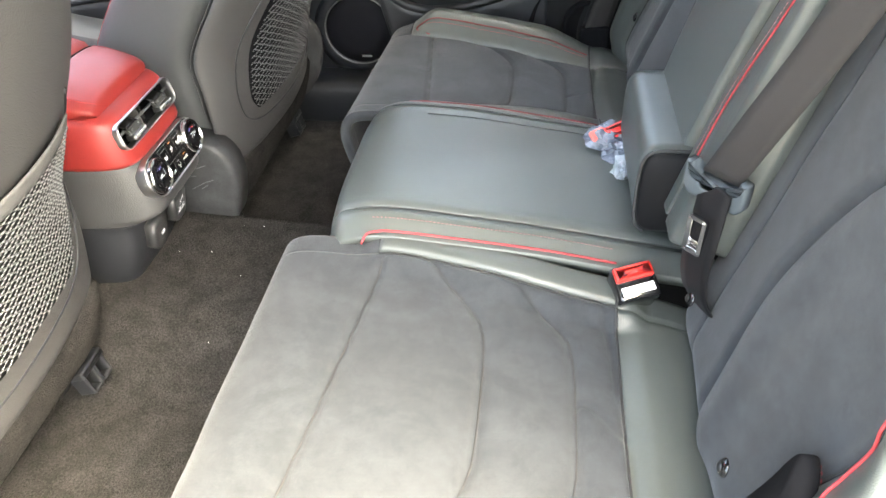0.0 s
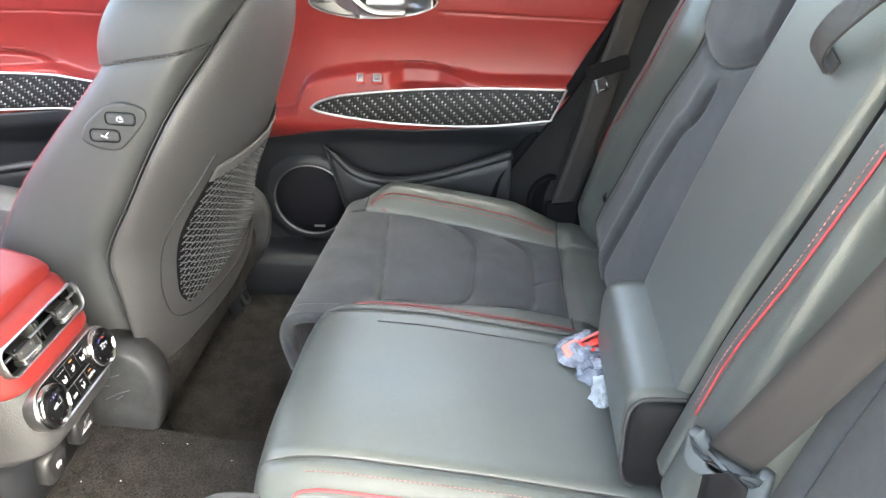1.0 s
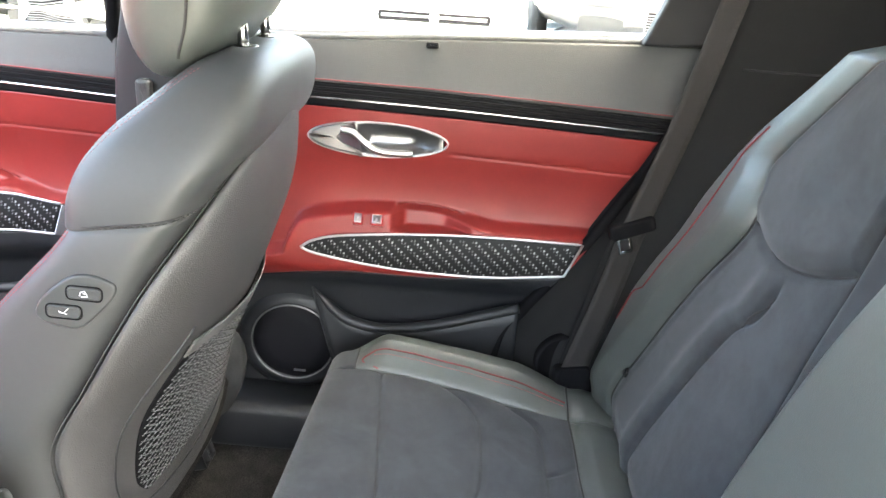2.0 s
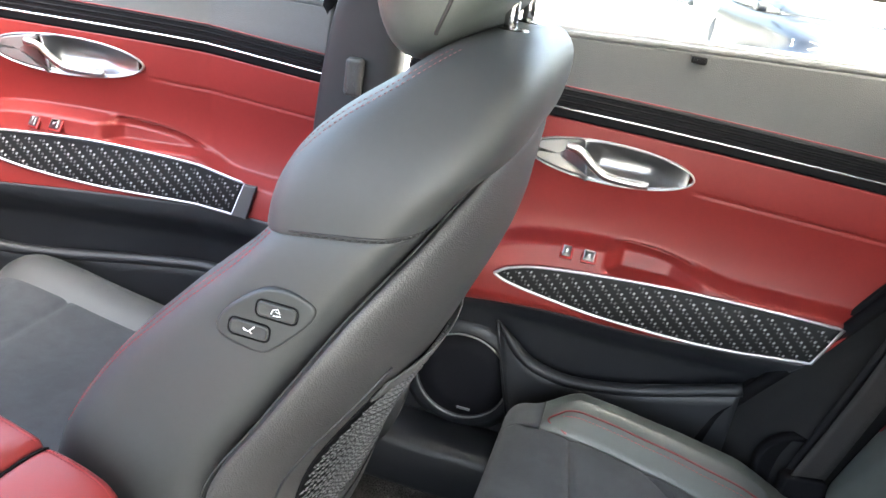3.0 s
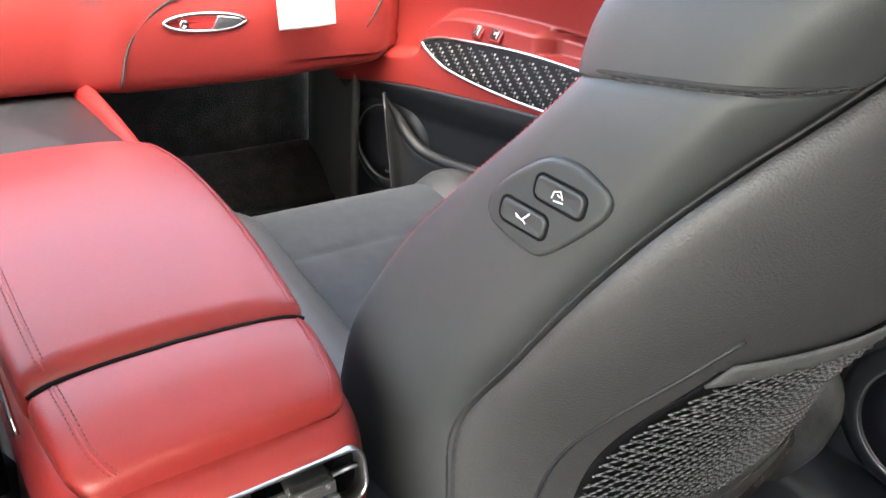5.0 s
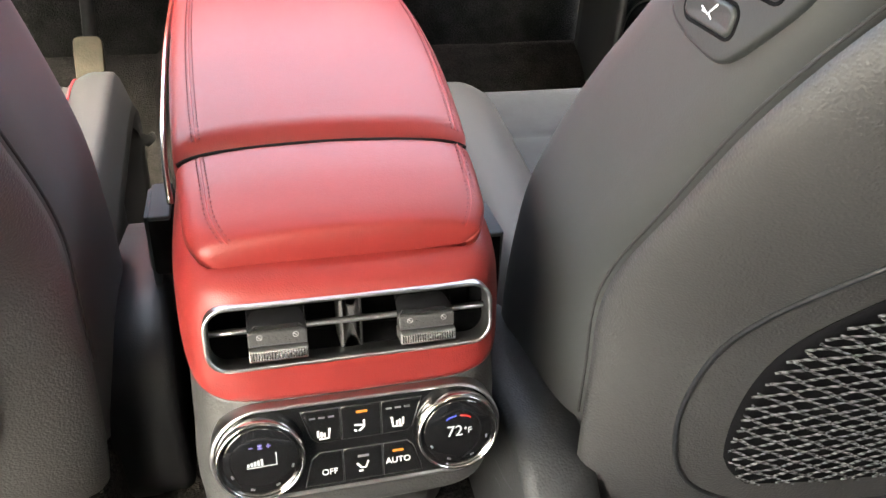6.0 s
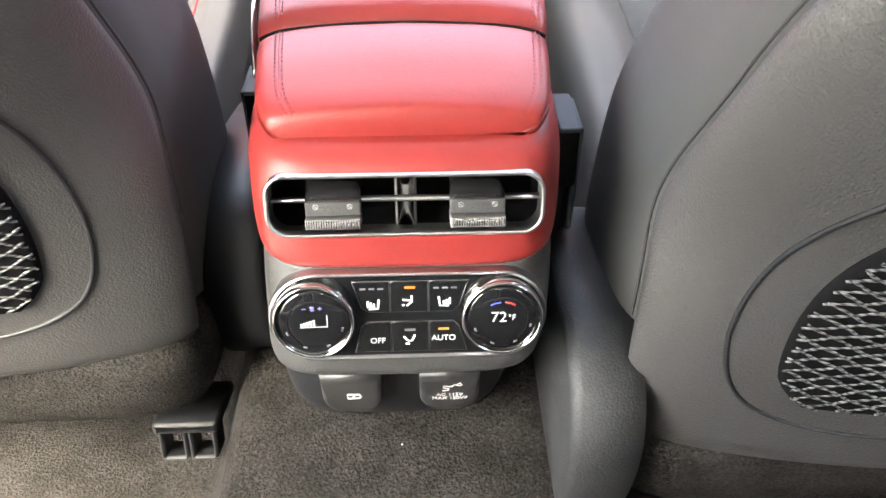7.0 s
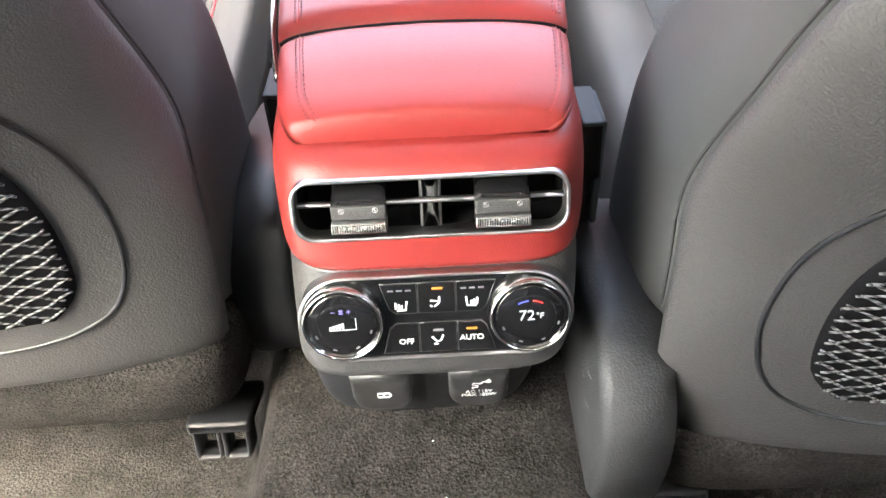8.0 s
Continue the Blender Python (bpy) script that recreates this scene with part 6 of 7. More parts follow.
def door(name, label, y0, y1, zb, zc, zs_, arm, strip_up, strip_lo, handle_c, cup, spk, pocket, rear_cut, sw, group="doors"):
    dr = thing(name, ((0.70), (y0 + y1) / 2, 0.10), label, "car door", group)
    ny = 170
    v = np.linspace(0, 1, ny)

    def yy_of(z):
        lo = y0 if rear_cut is None else smooth_lerp(z, [p[1] for p in rear_cut], [p[0] for p in rear_cut])
        return lo + v * (y1 - lo)

    def row(t, za, zb_):
        """A line of points at a share t between two heights, each given by a table over y."""
        y = yy_of(np.mean(za[1]) * (1 - t) + np.mean(zb_[1]) * t)
        for _ in range(3):
            z = smooth_lerp(y, *za) * (1 - t) + smooth_lerp(y, *zb_) * t
            lo = y0 if rear_cut is None else smooth_lerp(z[0], [p[1] for p in rear_cut], [p[0] for p in rear_cut])
            y = lo + v * (y1 - lo)
        z = smooth_lerp(y, *za) * (1 - t) + smooth_lerp(y, *zb_) * t
        at = smooth_lerp(y, *arm)
        x = door_x(y, z, at) + taper(y)
        # sunken pull in the armrest
        c0, c1, cz = cup
        deep = step(y, c0, c0 + 0.06) * step(y, c1, c1 - 0.03) * step(z, cz - 0.020, cz - 0.012) * step(z, at + 0.004, at - 0.004)
        x = x + 0.030 * deep
        x = x + 0.0018 * bell(z - (handle_c[1] - 0.012 - 0.05 * (handle_c[0] - y)), 0.0022) * step(y, handle_c[0] - 0.11, handle_c[0] - 0.14)
        # hollow for the handle bowl
        lu = (y - handle_c[0]) / 0.110
        hollow = step(np.abs(z - handle_c[1]), 0.027 * np.maximum(1 - lu ** 2, 1e-4) ** 0.53, 0.024 * np.maximum(1 - lu ** 2, 1e-4) ** 0.53 - 0.001) * (np.abs(lu) < 1)
        return np.c_[x + 0.026 * hollow, y, z]

    def band_sheet(nm, za, zb_, n, mat, lab=""):
        P = np.array([row(t, za, zb_) for t in np.linspace(0, 1, n)])
        return sheet(nm, P, mat, dr, lab, thick=-0.012), P

    low = (zb[0], [0.04] * len(zb[0]))
    zc2 = (zc[0], [z + 0.001 for z in zc[1]])
    zc3 = (zc[0], [z + 0.0395 for z in zc[1]])
    lowp, PLOW = band_sheet("lower_panel", low, zb, 70, PLASTIC, "dark plastic lower panel")
    band_sheet("red_panel", zb, zc, 130, RED, "red leather panel")
    band_sheet("belt_trim", zc2, zc3, 10, TRIM_BLACK, "satin black belt trim")
    zc4 = (zc[0], [z + 0.040 for z in zc[1]])
    band_sheet("upper_panel", zc4, zs_, 24, DOOR_GREY, "grey leatherette shoulder")
    bright = row(0.36, zc2, zc3)
    tube("chrome_line", bright + [-0.0008, 0, 0], 0.0019, CHROME, dr, "chrome strip")
    for share in (0.58, 0.78, 0.97):
        tube("trim_rib", row(share, zc2, zc3) + [-0.0006, 0, 0], 0.0016, TRIM_BLACK, dr)
    tube("red_seam", row(0.05, zc4, zs_) + [-0.0008, 0, 0], 0.0009, RED_SEAM, dr)
    sill_line = row(1.0, zc4, zs_)
    if rear_cut is not None:
        k = int(np.argmin(np.abs(sill_line[:, 1] + 0.335)))
        plate("sill_clip", Plane(sill_line[k] + [-0.004, 0, -0.008], (0, -1, 0), (0.1, 0, 1)), round_rect(0.010, 0.005, 0.003), 0.004, BELT_DARK, dr, "small dark clip", edge=0.002, back=0.006)
    tube("window_seal", sill_line + [0.006, 0, 0.002], 0.006, BAND, dr, "grey window seal")
    tube("seal_chrome", sill_line + [0.024, 0, 0.006], 0.006, SATIN, dr, "bright outer window strip", flat=1.4)
    # patterned inlay with its bright frame
    up, lo = curve(strip_up, 60), curve(strip_lo, 60)
    o = np.r_[up, lo[::-1]]

    def on_door(p, h):
        p = np.asarray(p, float)
        at = np.maximum(smooth_lerp(p[:, 0], *arm), p[:, 1] + 0.014)
        return np.c_[door_x(p[:, 0], p[:, 1], at) + taper(p[:, 0]) - h, p]

    P = np.array([on_door(up * (1 - t) + lo * t, 0.004) for t in np.linspace(0, 1, 14)])
    inlay = sheet("inlay", P, INLAY, dr, "gloss black inlay with silver dashes", thick=-0.004)
    tube("inlay_frame", on_door(o, 0.0045), 0.0023, SATIN, inlay, "bright metal frame", closed=True)
    vv, ff, vd, fd = [], [], [], []
    ya, yb_ = o[:, 0].min(), o[:, 0].max()
    k = 0
    for i in range(int((yb_ - ya) / 0.0054)):
        y = ya + 0.004 + i * 0.0054
        zu, zl = np.interp(y, up[::(1 if up[0, 0] < up[-1, 0] else -1), 0], up[::(1 if up[0, 0] < up[-1, 0] else -1), 1]), np.interp(y, lo[::(1 if lo[0, 0] < lo[-1, 0] else -1), 0], lo[::(1 if lo[0, 0] < lo[-1, 0] else -1), 1])
        for j in range(26):
            z = 0.38 + j * 0.0050
            if (i - j) % 4 < 2 and zl + 0.005 < z < zu - 0.005 and y > np.interp(z, [strip_lo[-1][1], strip_up[-1][1]], [strip_lo[-1][0], strip_up[-1][0]]) + 0.006:
                big = 1.0 if (i - j) % 4 == 0 else 0.75
                q = on_door(np.array([(y - 0.0004 * big, z - 0.0019 * big), (y + 0.0020 * big, z - 0.0012 * big), (y + 0.0004 * big, z + 0.0019 * big), (y - 0.0020 * big, z + 0.0012 * big)]), 0.0086)
                tv, tf_ = (vv, ff) if (i - j) % 4 == 0 and (i * 7 + j * 3) % 6 else (vd, fd)
                b = len(tv)
                tv += q.tolist() + (q - [0.0007, 0, 0]).tolist()
                tf_ += [(b + 4, b + 5, b + 6, b + 7), (b, b + 1, b + 5, b + 4), (b + 1, b + 2, b + 6, b + 5), (b + 2, b + 3, b + 7, b + 6), (b + 3, b, b + 4, b + 7)]
    dim = raw("dim_dashes", vd, fd, DASH_DIM, inlay, "fine grey dashes", smooth=False)
    dim["kind"] = "stuff"
    dash = raw("inlay_dashes", vv, ff, DASH, inlay, "fine silver dashes", smooth=False)
    dash["kind"] = "stuff"
    # bright cap at the rear end of the inlay
    cap = on_door(np.array([strip_up[-1], (strip_up[-1][0] - 0.022, strip_up[-1][1] + 0.001), (strip_lo[-1][0] - 0.026, strip_lo[-1][1] - 0.002), strip_lo[-1]]), 0.004)
    if rear_cut is None:
        raw("inlay_cap", np.r_[cap, cap - [0.006, 0, 0]], [(4, 5, 6, 7), (0, 1, 5, 4), (1, 2, 6, 5), (2, 3, 7, 6), (3, 0, 4, 7)], PLASTIC_GREY, inlay, "satin black end cap", smooth=False, bevel=0.002)
    # door handle in a pointed oval bowl
    hc = np.array(handle_c)
    a = np.linspace(0, 2 * np.pi, 72, endpoint=False)
    lens = np.c_[0.116 * np.cos(a), 0.030 * np.sign(np.sin(a)) * np.abs(np.sin(a)) ** 1.05]
    xh = float(door_x(hc[0], hc[1], 0.5)) + float(taper(hc[0]))
    slope = float(taper(hc[0] + 0.01) - taper(hc[0])) / 0.01
    HF = Plane((xh - 0.001, hc[0], hc[1]), (-slope, -1, 0), (0.04, 0.0, 1))
    hd = rim("handle_bezel", HF, lens, 0.0030, 0.005, SATIN, dr, "satin silver door handle bowl", back=0.01)
    plate("bowl_front", HF, inset(np.c_[np.r_[np.linspace(-0.116, -0.035, 20), np.linspace(-0.020, -0.116, 20)], np.r_[0.030 * (1 - (np.linspace(-0.116, -0.035, 20) / 0.116) ** 2) ** 0.53, -0.030 * np.maximum(1 - (np.linspace(-0.020, -0.116, 20) / 0.116) ** 2, 0) ** 0.53]], 0.003), 0.005, HANDLE, hd, edge=0.002, back=0.004)
    U, W = np.meshgrid(np.linspace(-0.04, 0.108, 50), np.linspace(-1, 1, 20), indexing="ij")
    half = 0.028 * np.maximum(1 - (U / 0.114) ** 2, 0.01) ** 0.53
    depth = 0.018 * (1 - np.abs(W) ** 2.2) * step(U, -0.04, -0.01) * step(U, 0.112, 0.05)
    sheet("bowl", HF.at(np.stack([U, W * half], 2), 0.002 - depth), BOWL, hd, "polished bowl", thick=0.002)
    lev = curve([(-0.060, 0.014), (-0.040, 0.010), (-0.020, -0.006), (0.0, -0.017), (0.03, -0.0195), (0.058, -0.0185)], 40)
    tube("lever", HF.at(lev, 0.009), [0.006] * 12 + [0.0062] * 26 + [0.005] * 2, SATIN, hd, "chrome lever", flat=0.8, up=(1, 0, 0))
    # window switches
    for dy_, wd in ((0.010, 0.006), (-0.022, 0.008)):
        p = np.array([[sw[0] + dy_, sw[1]]])
        w = on_door(p, 0.0)[0]
        FS = Plane(w, (0, -1, 0), (0.55, 0, 0.8))
        plate("switch_seat", FS, round_rect(wd + 0.003, 0.011, 0.002), 0.002, RED_DARK, dr, edge=0.001, back=0.004)
        plate("window_switch", FS, round_rect(wd, 0.008, 0.0015), 0.006, SATIN, dr, "small silver switch", edge=0.0015)
    # speaker
    sy, sz, r = spk
    fx = float(np.interp(sz, PLOW[:, ny // 2, 2], PLOW[:, ny // 2, 0] - taper(PLOW[:, ny // 2, 1]))) + float(taper(sy))
    sl2 = float(taper(sy + 0.01) - taper(sy)) / 0.01
    SF = Plane((fx - 0.012, sy, sz), (-sl2, -1, 0), (0, 0, 1))
    lathe("speaker_bowl", SF, (0, 0), [(r + 0.035, -0.016), (r + 0.018, -0.002), (r + 0.006, 0.004), (r + 0.003, 0.003), (r, -0.001)], PLASTIC, dr, seg=56)
    sp = lathe("speaker_grille", SF, (0, 0), [(r, -0.006), (r - 0.001, 0.0005), (r * 0.6, 0.0008), (r * 0.2, 0.0010), (0.0008, 0.0011)], GRILLE, dr, "black speaker mesh", 56)
    aa = np.linspace(0, 2 * np.pi, 80, endpoint=False)
    tube("speaker_ring", SF.at(np.c_[(r + 0.0015) * np.cos(aa), (r + 0.0015) * np.sin(aa)], 0.004), 0.0015, HANDLE, sp, "thin bright ring", closed=True)
    plate("maker_plate", SF, round_rect(0.011, 0.0022, 0.0006) + [0.012, -r * 0.80], 0.002, SATIN, sp, edge=0.0003)
    # map pocket with a rounded lip
    lip = curve(pocket, 60)
    pk = on_door(lip, 0.034)
    tube("pocket_lip", pk, 0.002 + 0.0085 * step(np.linspace(0, 1, len(pk)), 0.0, 0.22), PLASTIC, dr, flat=0.9)
    slip = -0.075 * (1 - np.linspace(0, 1, len(pk))) ** 3
    wall = np.array([np.c_[pk[:, 0] + 0.003 * t, pk[:, 1] + slip * t, lip[:, 1] * (1 - t) + 0.09 * t] for t in np.linspace(0, 1, 10)])
    sheet("pocket_wall", wall, PLASTIC, dr, thick=-0.004)
    return dr


rear_door = door("rear_door", "closed rear door panel in red leather above dark plastic", -0.74, 0.045,
                 ([-0.76, -0.62, -0.574, -0.356, -0.226, -0.134, -0.064, 0.05], [0.44, 0.435, 0.428, 0.408, 0.408, 0.398, 0.383, 0.36]),
                 ([-0.78, -0.72, -0.40, -0.17, 0.05], [0.660, 0.664, 0.679, 0.685, 0.686]),
                 ([-0.78, -0.654, -0.386, -0.165, 0.05], [0.815, 0.812, 0.801, 0.789, 0.780]),
                 ([-0.78, -0.47, -0.44, -0.40, -0.34, -0.27, -0.2, -0.13, -0.105, -0.09, 0.05], [0.500, 0.502, 0.505, 0.514, 0.524, 0.523, 0.517, 0.500, 0.465, 0.44, 0.43]),
                 [(-0.130, 0.449), (-0.150, 0.462), (-0.20, 0.474), (-0.346, 0.486), (-0.48, 0.489), (-0.603, 0.488)],
                 [(-0.130, 0.449), (-0.150, 0.441), (-0.20, 0.432), (-0.30, 0.421), (-0.445, 0.419), (-0.577, 0.432)],
                 (-0.253, 0.637), (-0.425, -0.275, 0.503), (-0.105, 0.243, 0.074),
                 [(-0.150, 0.375), (-0.170, 0.348), (-0.195, 0.322), (-0.223, 0.307), (-0.276, 0.299), (-0.368, 0.315), (-0.508, 0.363)],
                 [(-0.44, 0.03), (-0.484, 0.29), (-0.52, 0.355), (-0.618, 0.49), (-0.725, 0.682), (-0.77, 0.80), (-0.80, 0.9)], (-0.235, 0.503))
front_door = door("front_door", "closed front door panel in red leather above dark plastic", 0.170, 0.90,
                  ([0.15, 0.39, 0.62, 0.753, 0.855, 0.92], [0.437, 0.437, 0.430, 0.421, 0.403, 0.39]),
                  ([0.15, 0.184, 0.41, 0.708, 0.92], [0.662, 0.664, 0.675, 0.679, 0.680]),
                  ([0.15, 0.30, 0.60, 0.92], [0.770, 0.768, 0.762, 0.755]),
                  ([0.15, 0.30, 0.36, 0.42, 0.52, 0.62, 0.68, 0.71, 0.73, 0.92], [0.493, 0.496, 0.515, 0.540, 0.550, 0.552, 0.545, 0.520, 0.48, 0.46]),
                  [(0.708, 0.497), (0.695, 0.504), (0.66, 0.511), (0.525, 0.515), (0.389, 0.505), (0.278, 0.490)],
                  [(0.708, 0.497), (0.695, 0.487), (0.644, 0.465), (0.52, 0.447), (0.388, 0.441), (0.293, 0.438)],
                  (0.565, 0.638), (0.34, 0.52, 0.530), (0.80, 0.300, 0.066),
                  [(0.74, 0.411), (0.749, 0.379), (0.728, 0.339), (0.682, 0.315), (0.574, 0.314), (0.452, 0.324), (0.3, 0.332)],
                  None, (0.60, 0.530))

# windows and pillars of the right side
for nm, ya, yb_, z0, z1 in (("window_1", -0.66, 0.03, 0.80, 1.14), ("window_2", 0.20, 0.92, 0.77, 1.12)):
    zz = np.linspace(z0 - 0.02, z1, 8)
    P = np.array([[(0.745 - 0.20 * max(0, z - 0.80), y, z - (0.30 * max(0, y - 0.35) * (z - z0) / (z1 - z0))) for y in np.linspace(ya, yb_, 8)] for z in zz])
    g = sheet(nm, P, GLASS, None, thick=0.003)
    tagged(g, "clear side window glass above the door", "window", kind="structure")
    g.visible_shadow = False
pil = [(0.705, 0.115, 0.05), (0.70, 0.115, 0.45), (0.705, 0.112, 0.72), (0.70, 0.085, 0.88), (0.64, 0.03, 1.18)]
rings = []
for p in curve(pil, 30):
    w = 0.062 - 0.012 * step(p[2], 0.5, 0.9)
    r2 = ring(0, 0, 0.030, w, 30, 4)
    rings.append(np.c_[p[0] + r2[:, 0], p[1] + r2[:, 1], np.full(30, p[2])])
tagged(loft("b_pillar_right", rings, PILLAR), "charcoal trim of the middle pillar", "pillar", kind="structure")
frame_bar = tube("window_frame_bar", curve([(0.722, 0.182, 0.66), (0.722, 0.178, 0.78), (0.690, 0.150, 0.95), (0.645, 0.10, 1.16)], 20), 0.012, VOID, None)
tagged(frame_bar, "black frame along the rear edge of the front window", "window frame", kind="structure")
hook = plate("belt_guide", Plane((0.668, 0.112, 0.69), (0.1, -1, 0), (0, 0, 1)), round_rect(0.012, 0.026, 0.006), 0.010, PLASTIC_GREY, None, edge=0.004, back=0.004)
tagged(hook, "small grey belt guide on the middle pillar", "belt guide")
# black window triangle and the rear pillar trim
tri = raw("window_triangle", [(0.705, -0.655, 0.812), (0.705, -0.765, 0.816), (0.680, -0.80, 0.96), (0.675, -0.705, 0.955), (0.735, -0.655, 0.812), (0.735, -0.765, 0.816), (0.71, -0.80, 0.96), (0.705, -0.705, 0.955)],
          [(0, 1, 2, 3), (4, 7, 6, 5), (0, 3, 7, 4), (1, 5, 6, 2), (2, 6, 7, 3), (0, 4, 5, 1)], PILLAR, None, smooth=False, bevel=0.004)
tagged(tri, "matt black panel in the corner of the window", "window trim", kind="structure")


def side_trim_x(y, z):
    return 0.695 - 0.10 * step(y, -0.70, -0.95) - 0.16 * step(z, 0.85, 1.2) * 0.5


ys_ = np.linspace(0, 1, 40)
zz = np.linspace(0.10, 1.2, 60)
P = []
for z in zz:
    ya = smooth_lerp(z, [0.03, 0.29, 0.355, 0.49, 0.682, 0.80, 0.92, 1.2], [-0.430, -0.474, -0.510, -0.606, -0.712, -0.752, -0.775, -0.85])
    y = ya - ys_ * (1.12 + ya)
    x = 0.712 - 0.020 * step(ya - y, 0.012, 0.03) - 0.055 * step(ya - y, 0.02, 0.12) * step(z, 0.9, 0.5) - 0.10 * np.clip(z - 0.85, 0, 1) + 0 * y
    P.append(np.c_[x, y, np.full(40, z)])
cp = sheet("c_pillar_trim", P, PILLAR_SHADED, None, thick=0.02)
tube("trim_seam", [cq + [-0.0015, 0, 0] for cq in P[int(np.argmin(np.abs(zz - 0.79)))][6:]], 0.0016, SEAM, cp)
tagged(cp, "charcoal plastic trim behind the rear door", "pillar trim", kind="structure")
tube_ob = tube("door_seal", [(0.694, float(smooth_lerp(z, [0.03, 0.29, 0.355, 0.49, 0.682, 0.80, 0.92, 1.2], [-0.430, -0.474, -0.510, -0.606, -0.712, -0.752, -0.775, -0.85])) - 0.006, z) for z in np.linspace(0.08, 0.80, 60)], 0.010, VOID, None)
tagged(tube_ob, "black rubber seal along the door opening", "seal", kind="structure")

# ---- dashboard ----
dash_t = thing("dashboard", (0.3, 0.85, 0.45), "red leather dashboard with a closed glovebox", "dashboard")
xs = np.linspace(-0.62, 0.60, 110)
prof_d = curve([(0.93, 0.82), (0.86, 0.815), (0.79, 0.785), (0.748, 0.735), (0.735, 0.68), (0.737, 0.640), (0.748, 0.618), (0.742, 0.59), (0.735, 0.54), (0.738, 0.48), (0.748, 0.452), (0.775, 0.443), (0.86, 0.44)], 120)
P = np.zeros((len(xs), 120, 3))
for i, x in enumerate(xs):
    side = step(x, 0.50, 0.60)
    P[i, :, 0] = x
    P[i, :, 1] = prof_d[:, 0] + 0.05 * side ** 2 + 0.03 * step(x, 0.16, 0.08)
    P[i, :, 2] = prof_d[:, 1] + 0.012 * step(x, 0.30, 0.55) * (prof_d[:, 1] < 0.47)
sheet("fascia", P, RED, dash_t, "red leather fascia", thick=0.02)
FG = Plane((0.37, 0.7365, 0.535), (1, 0, 0), (0, 0.02, 1))
go = curve([(-0.23, -0.075), (-0.21, -0.015), (-0.16, 0.030), (-0.10, 0.045), (0.0, 0.052), (0.14, 0.054), (0.162, 0.052), (0.170, 0.045), (0.165, 0.02), (0.10, -0.070), (0.092, -0.080)], 90)
tube("glovebox_gap", FG.at(go[:-12], 0.0), 0.0018, SEAM, dash_t)
lk = ring(-0.112, 0.003, 0.058, 0.0135, 60, 2)
glk = rim("lock_ring", FG, lk, 0.004, 0.004, SATIN, dash_t, "oval satin latch ring", back=0.004)
plate("latch", FG, inset(lk, 0.004), 0.002, RED_DARK, glk, edge=0.001, back=0.003)
plate("latch_plate", FG, np.array([(-0.095, 0.011), (-0.105, -0.0085), (-0.075, -0.0055), (-0.060, 0.002), (-0.066, 0.008)])[::-1], 0.004, SATIN, glk, edge=0.001)
lathe("keyhole", FG, (-0.142, 0.001), [(0.006, 0.0), (0.006, 0.004), (0.004, 0.005), (0.003, 0.003), (0.001, 0.003)], CHROME, glk, seg=20)
# a round outlet ring at the inner end
lathe("air_outlet", Plane((0.125, 0.742, 0.630), (1, 0, 0), (0, 0, 1)), (0, 0), [(0.042, -0.01), (0.042, 0.004), (0.039, 0.007), (0.034, 0.006), (0.032, -0.004), (0.01, -0.006)], SATIN, dash_t, "satin ring of an air outlet", 48)
tube("fascia_seam", np.array([(x, 0.7345, 0.674 - 0.01 * step(x, 0.3, 0.5)) for x in np.linspace(-0.1, 0.5, 40)]), 0.0008, RED_SEAM, dash_t)
# hang tag on the glovebox lid
tag = thing("hang_tag", (0.39, 0.72, 0.53), "white paper tag with a yellow top edge", "paper tag")
TF = Plane((0.398, 0.706, 0.557), (1, -0.05, 0.07), (0, 0.12, 1))
U, W = np.meshgrid(np.linspace(-0.044, 0.044, 20), np.linspace(-0.028, 0.014, 12), indexing="ij")
curl = 0.012 * (U / 0.044) ** 2 - 0.006 * (W / 0.03)
uv = np.stack([U + W * -0.05, W], 2)
sheet("paper", TF.at(uv, -curl), WHITE, tag, thick=0.0006)
U, W = np.meshgrid(np.linspace(-0.044, 0.044, 20), np.linspace(0.013, 0.026, 6), indexing="ij")
keep = TF.at(np.stack([U, W], 2), -0.012 * (U / 0.044) ** 2 + 0.006 * (W / 0.03) * 0)
sheet("yellow_edge", keep[:8], YELLOW, tag, "yellow edge", thick=0.0006)
sheet("yellow_edge", keep[12:], YELLOW, tag, "yellow edge", thick=0.0006)
sheet("centre_edge", keep[7:13], WHITE, tag, thick=0.0006)
sheet("clip", [[(0.378, 0.712 + 0.03 * t * 0.8, 0.580 + 0.018 * t), (0.405, 0.712 + 0.03 * t * 0.8, 0.580 + 0.018 * t)] for t in np.linspace(0, 1, 6)], SATIN, tag, "grey plastic clip", thick=0.001)
# dark parts of the passenger footwell
kick = sheet("kick_panel", [[(0.565 + 0.04 * math.sin(t * 1.5), 0.84 + 0.25 * t, z) for t in np.linspace(0, 1, 12)] for z in np.linspace(0.06, 0.45, 10)], PLASTIC_GREY, None, thick=0.01)
tagged(kick, "dark plastic side panel of the front footwell", "kick panel", kind="structure")
pedal = thing("brake_pedal", (-0.28, 0.9, 0.25), "metal faced pedal in the driver footwell", "pedal")
plate("pad", Plane((-0.26, 0.86, 0.28), (1, 0, 0), (0, 0.5, 0.8)), round_rect(0.02, 0.035, 0.01), 0.01, PEDAL, pedal)
tube("arm", [(-0.26, 0.88, 0.28), (-0.26, 0.98, 0.45), (-0.26, 1.0, 0.6)], 0.01, PLASTIC, pedal)
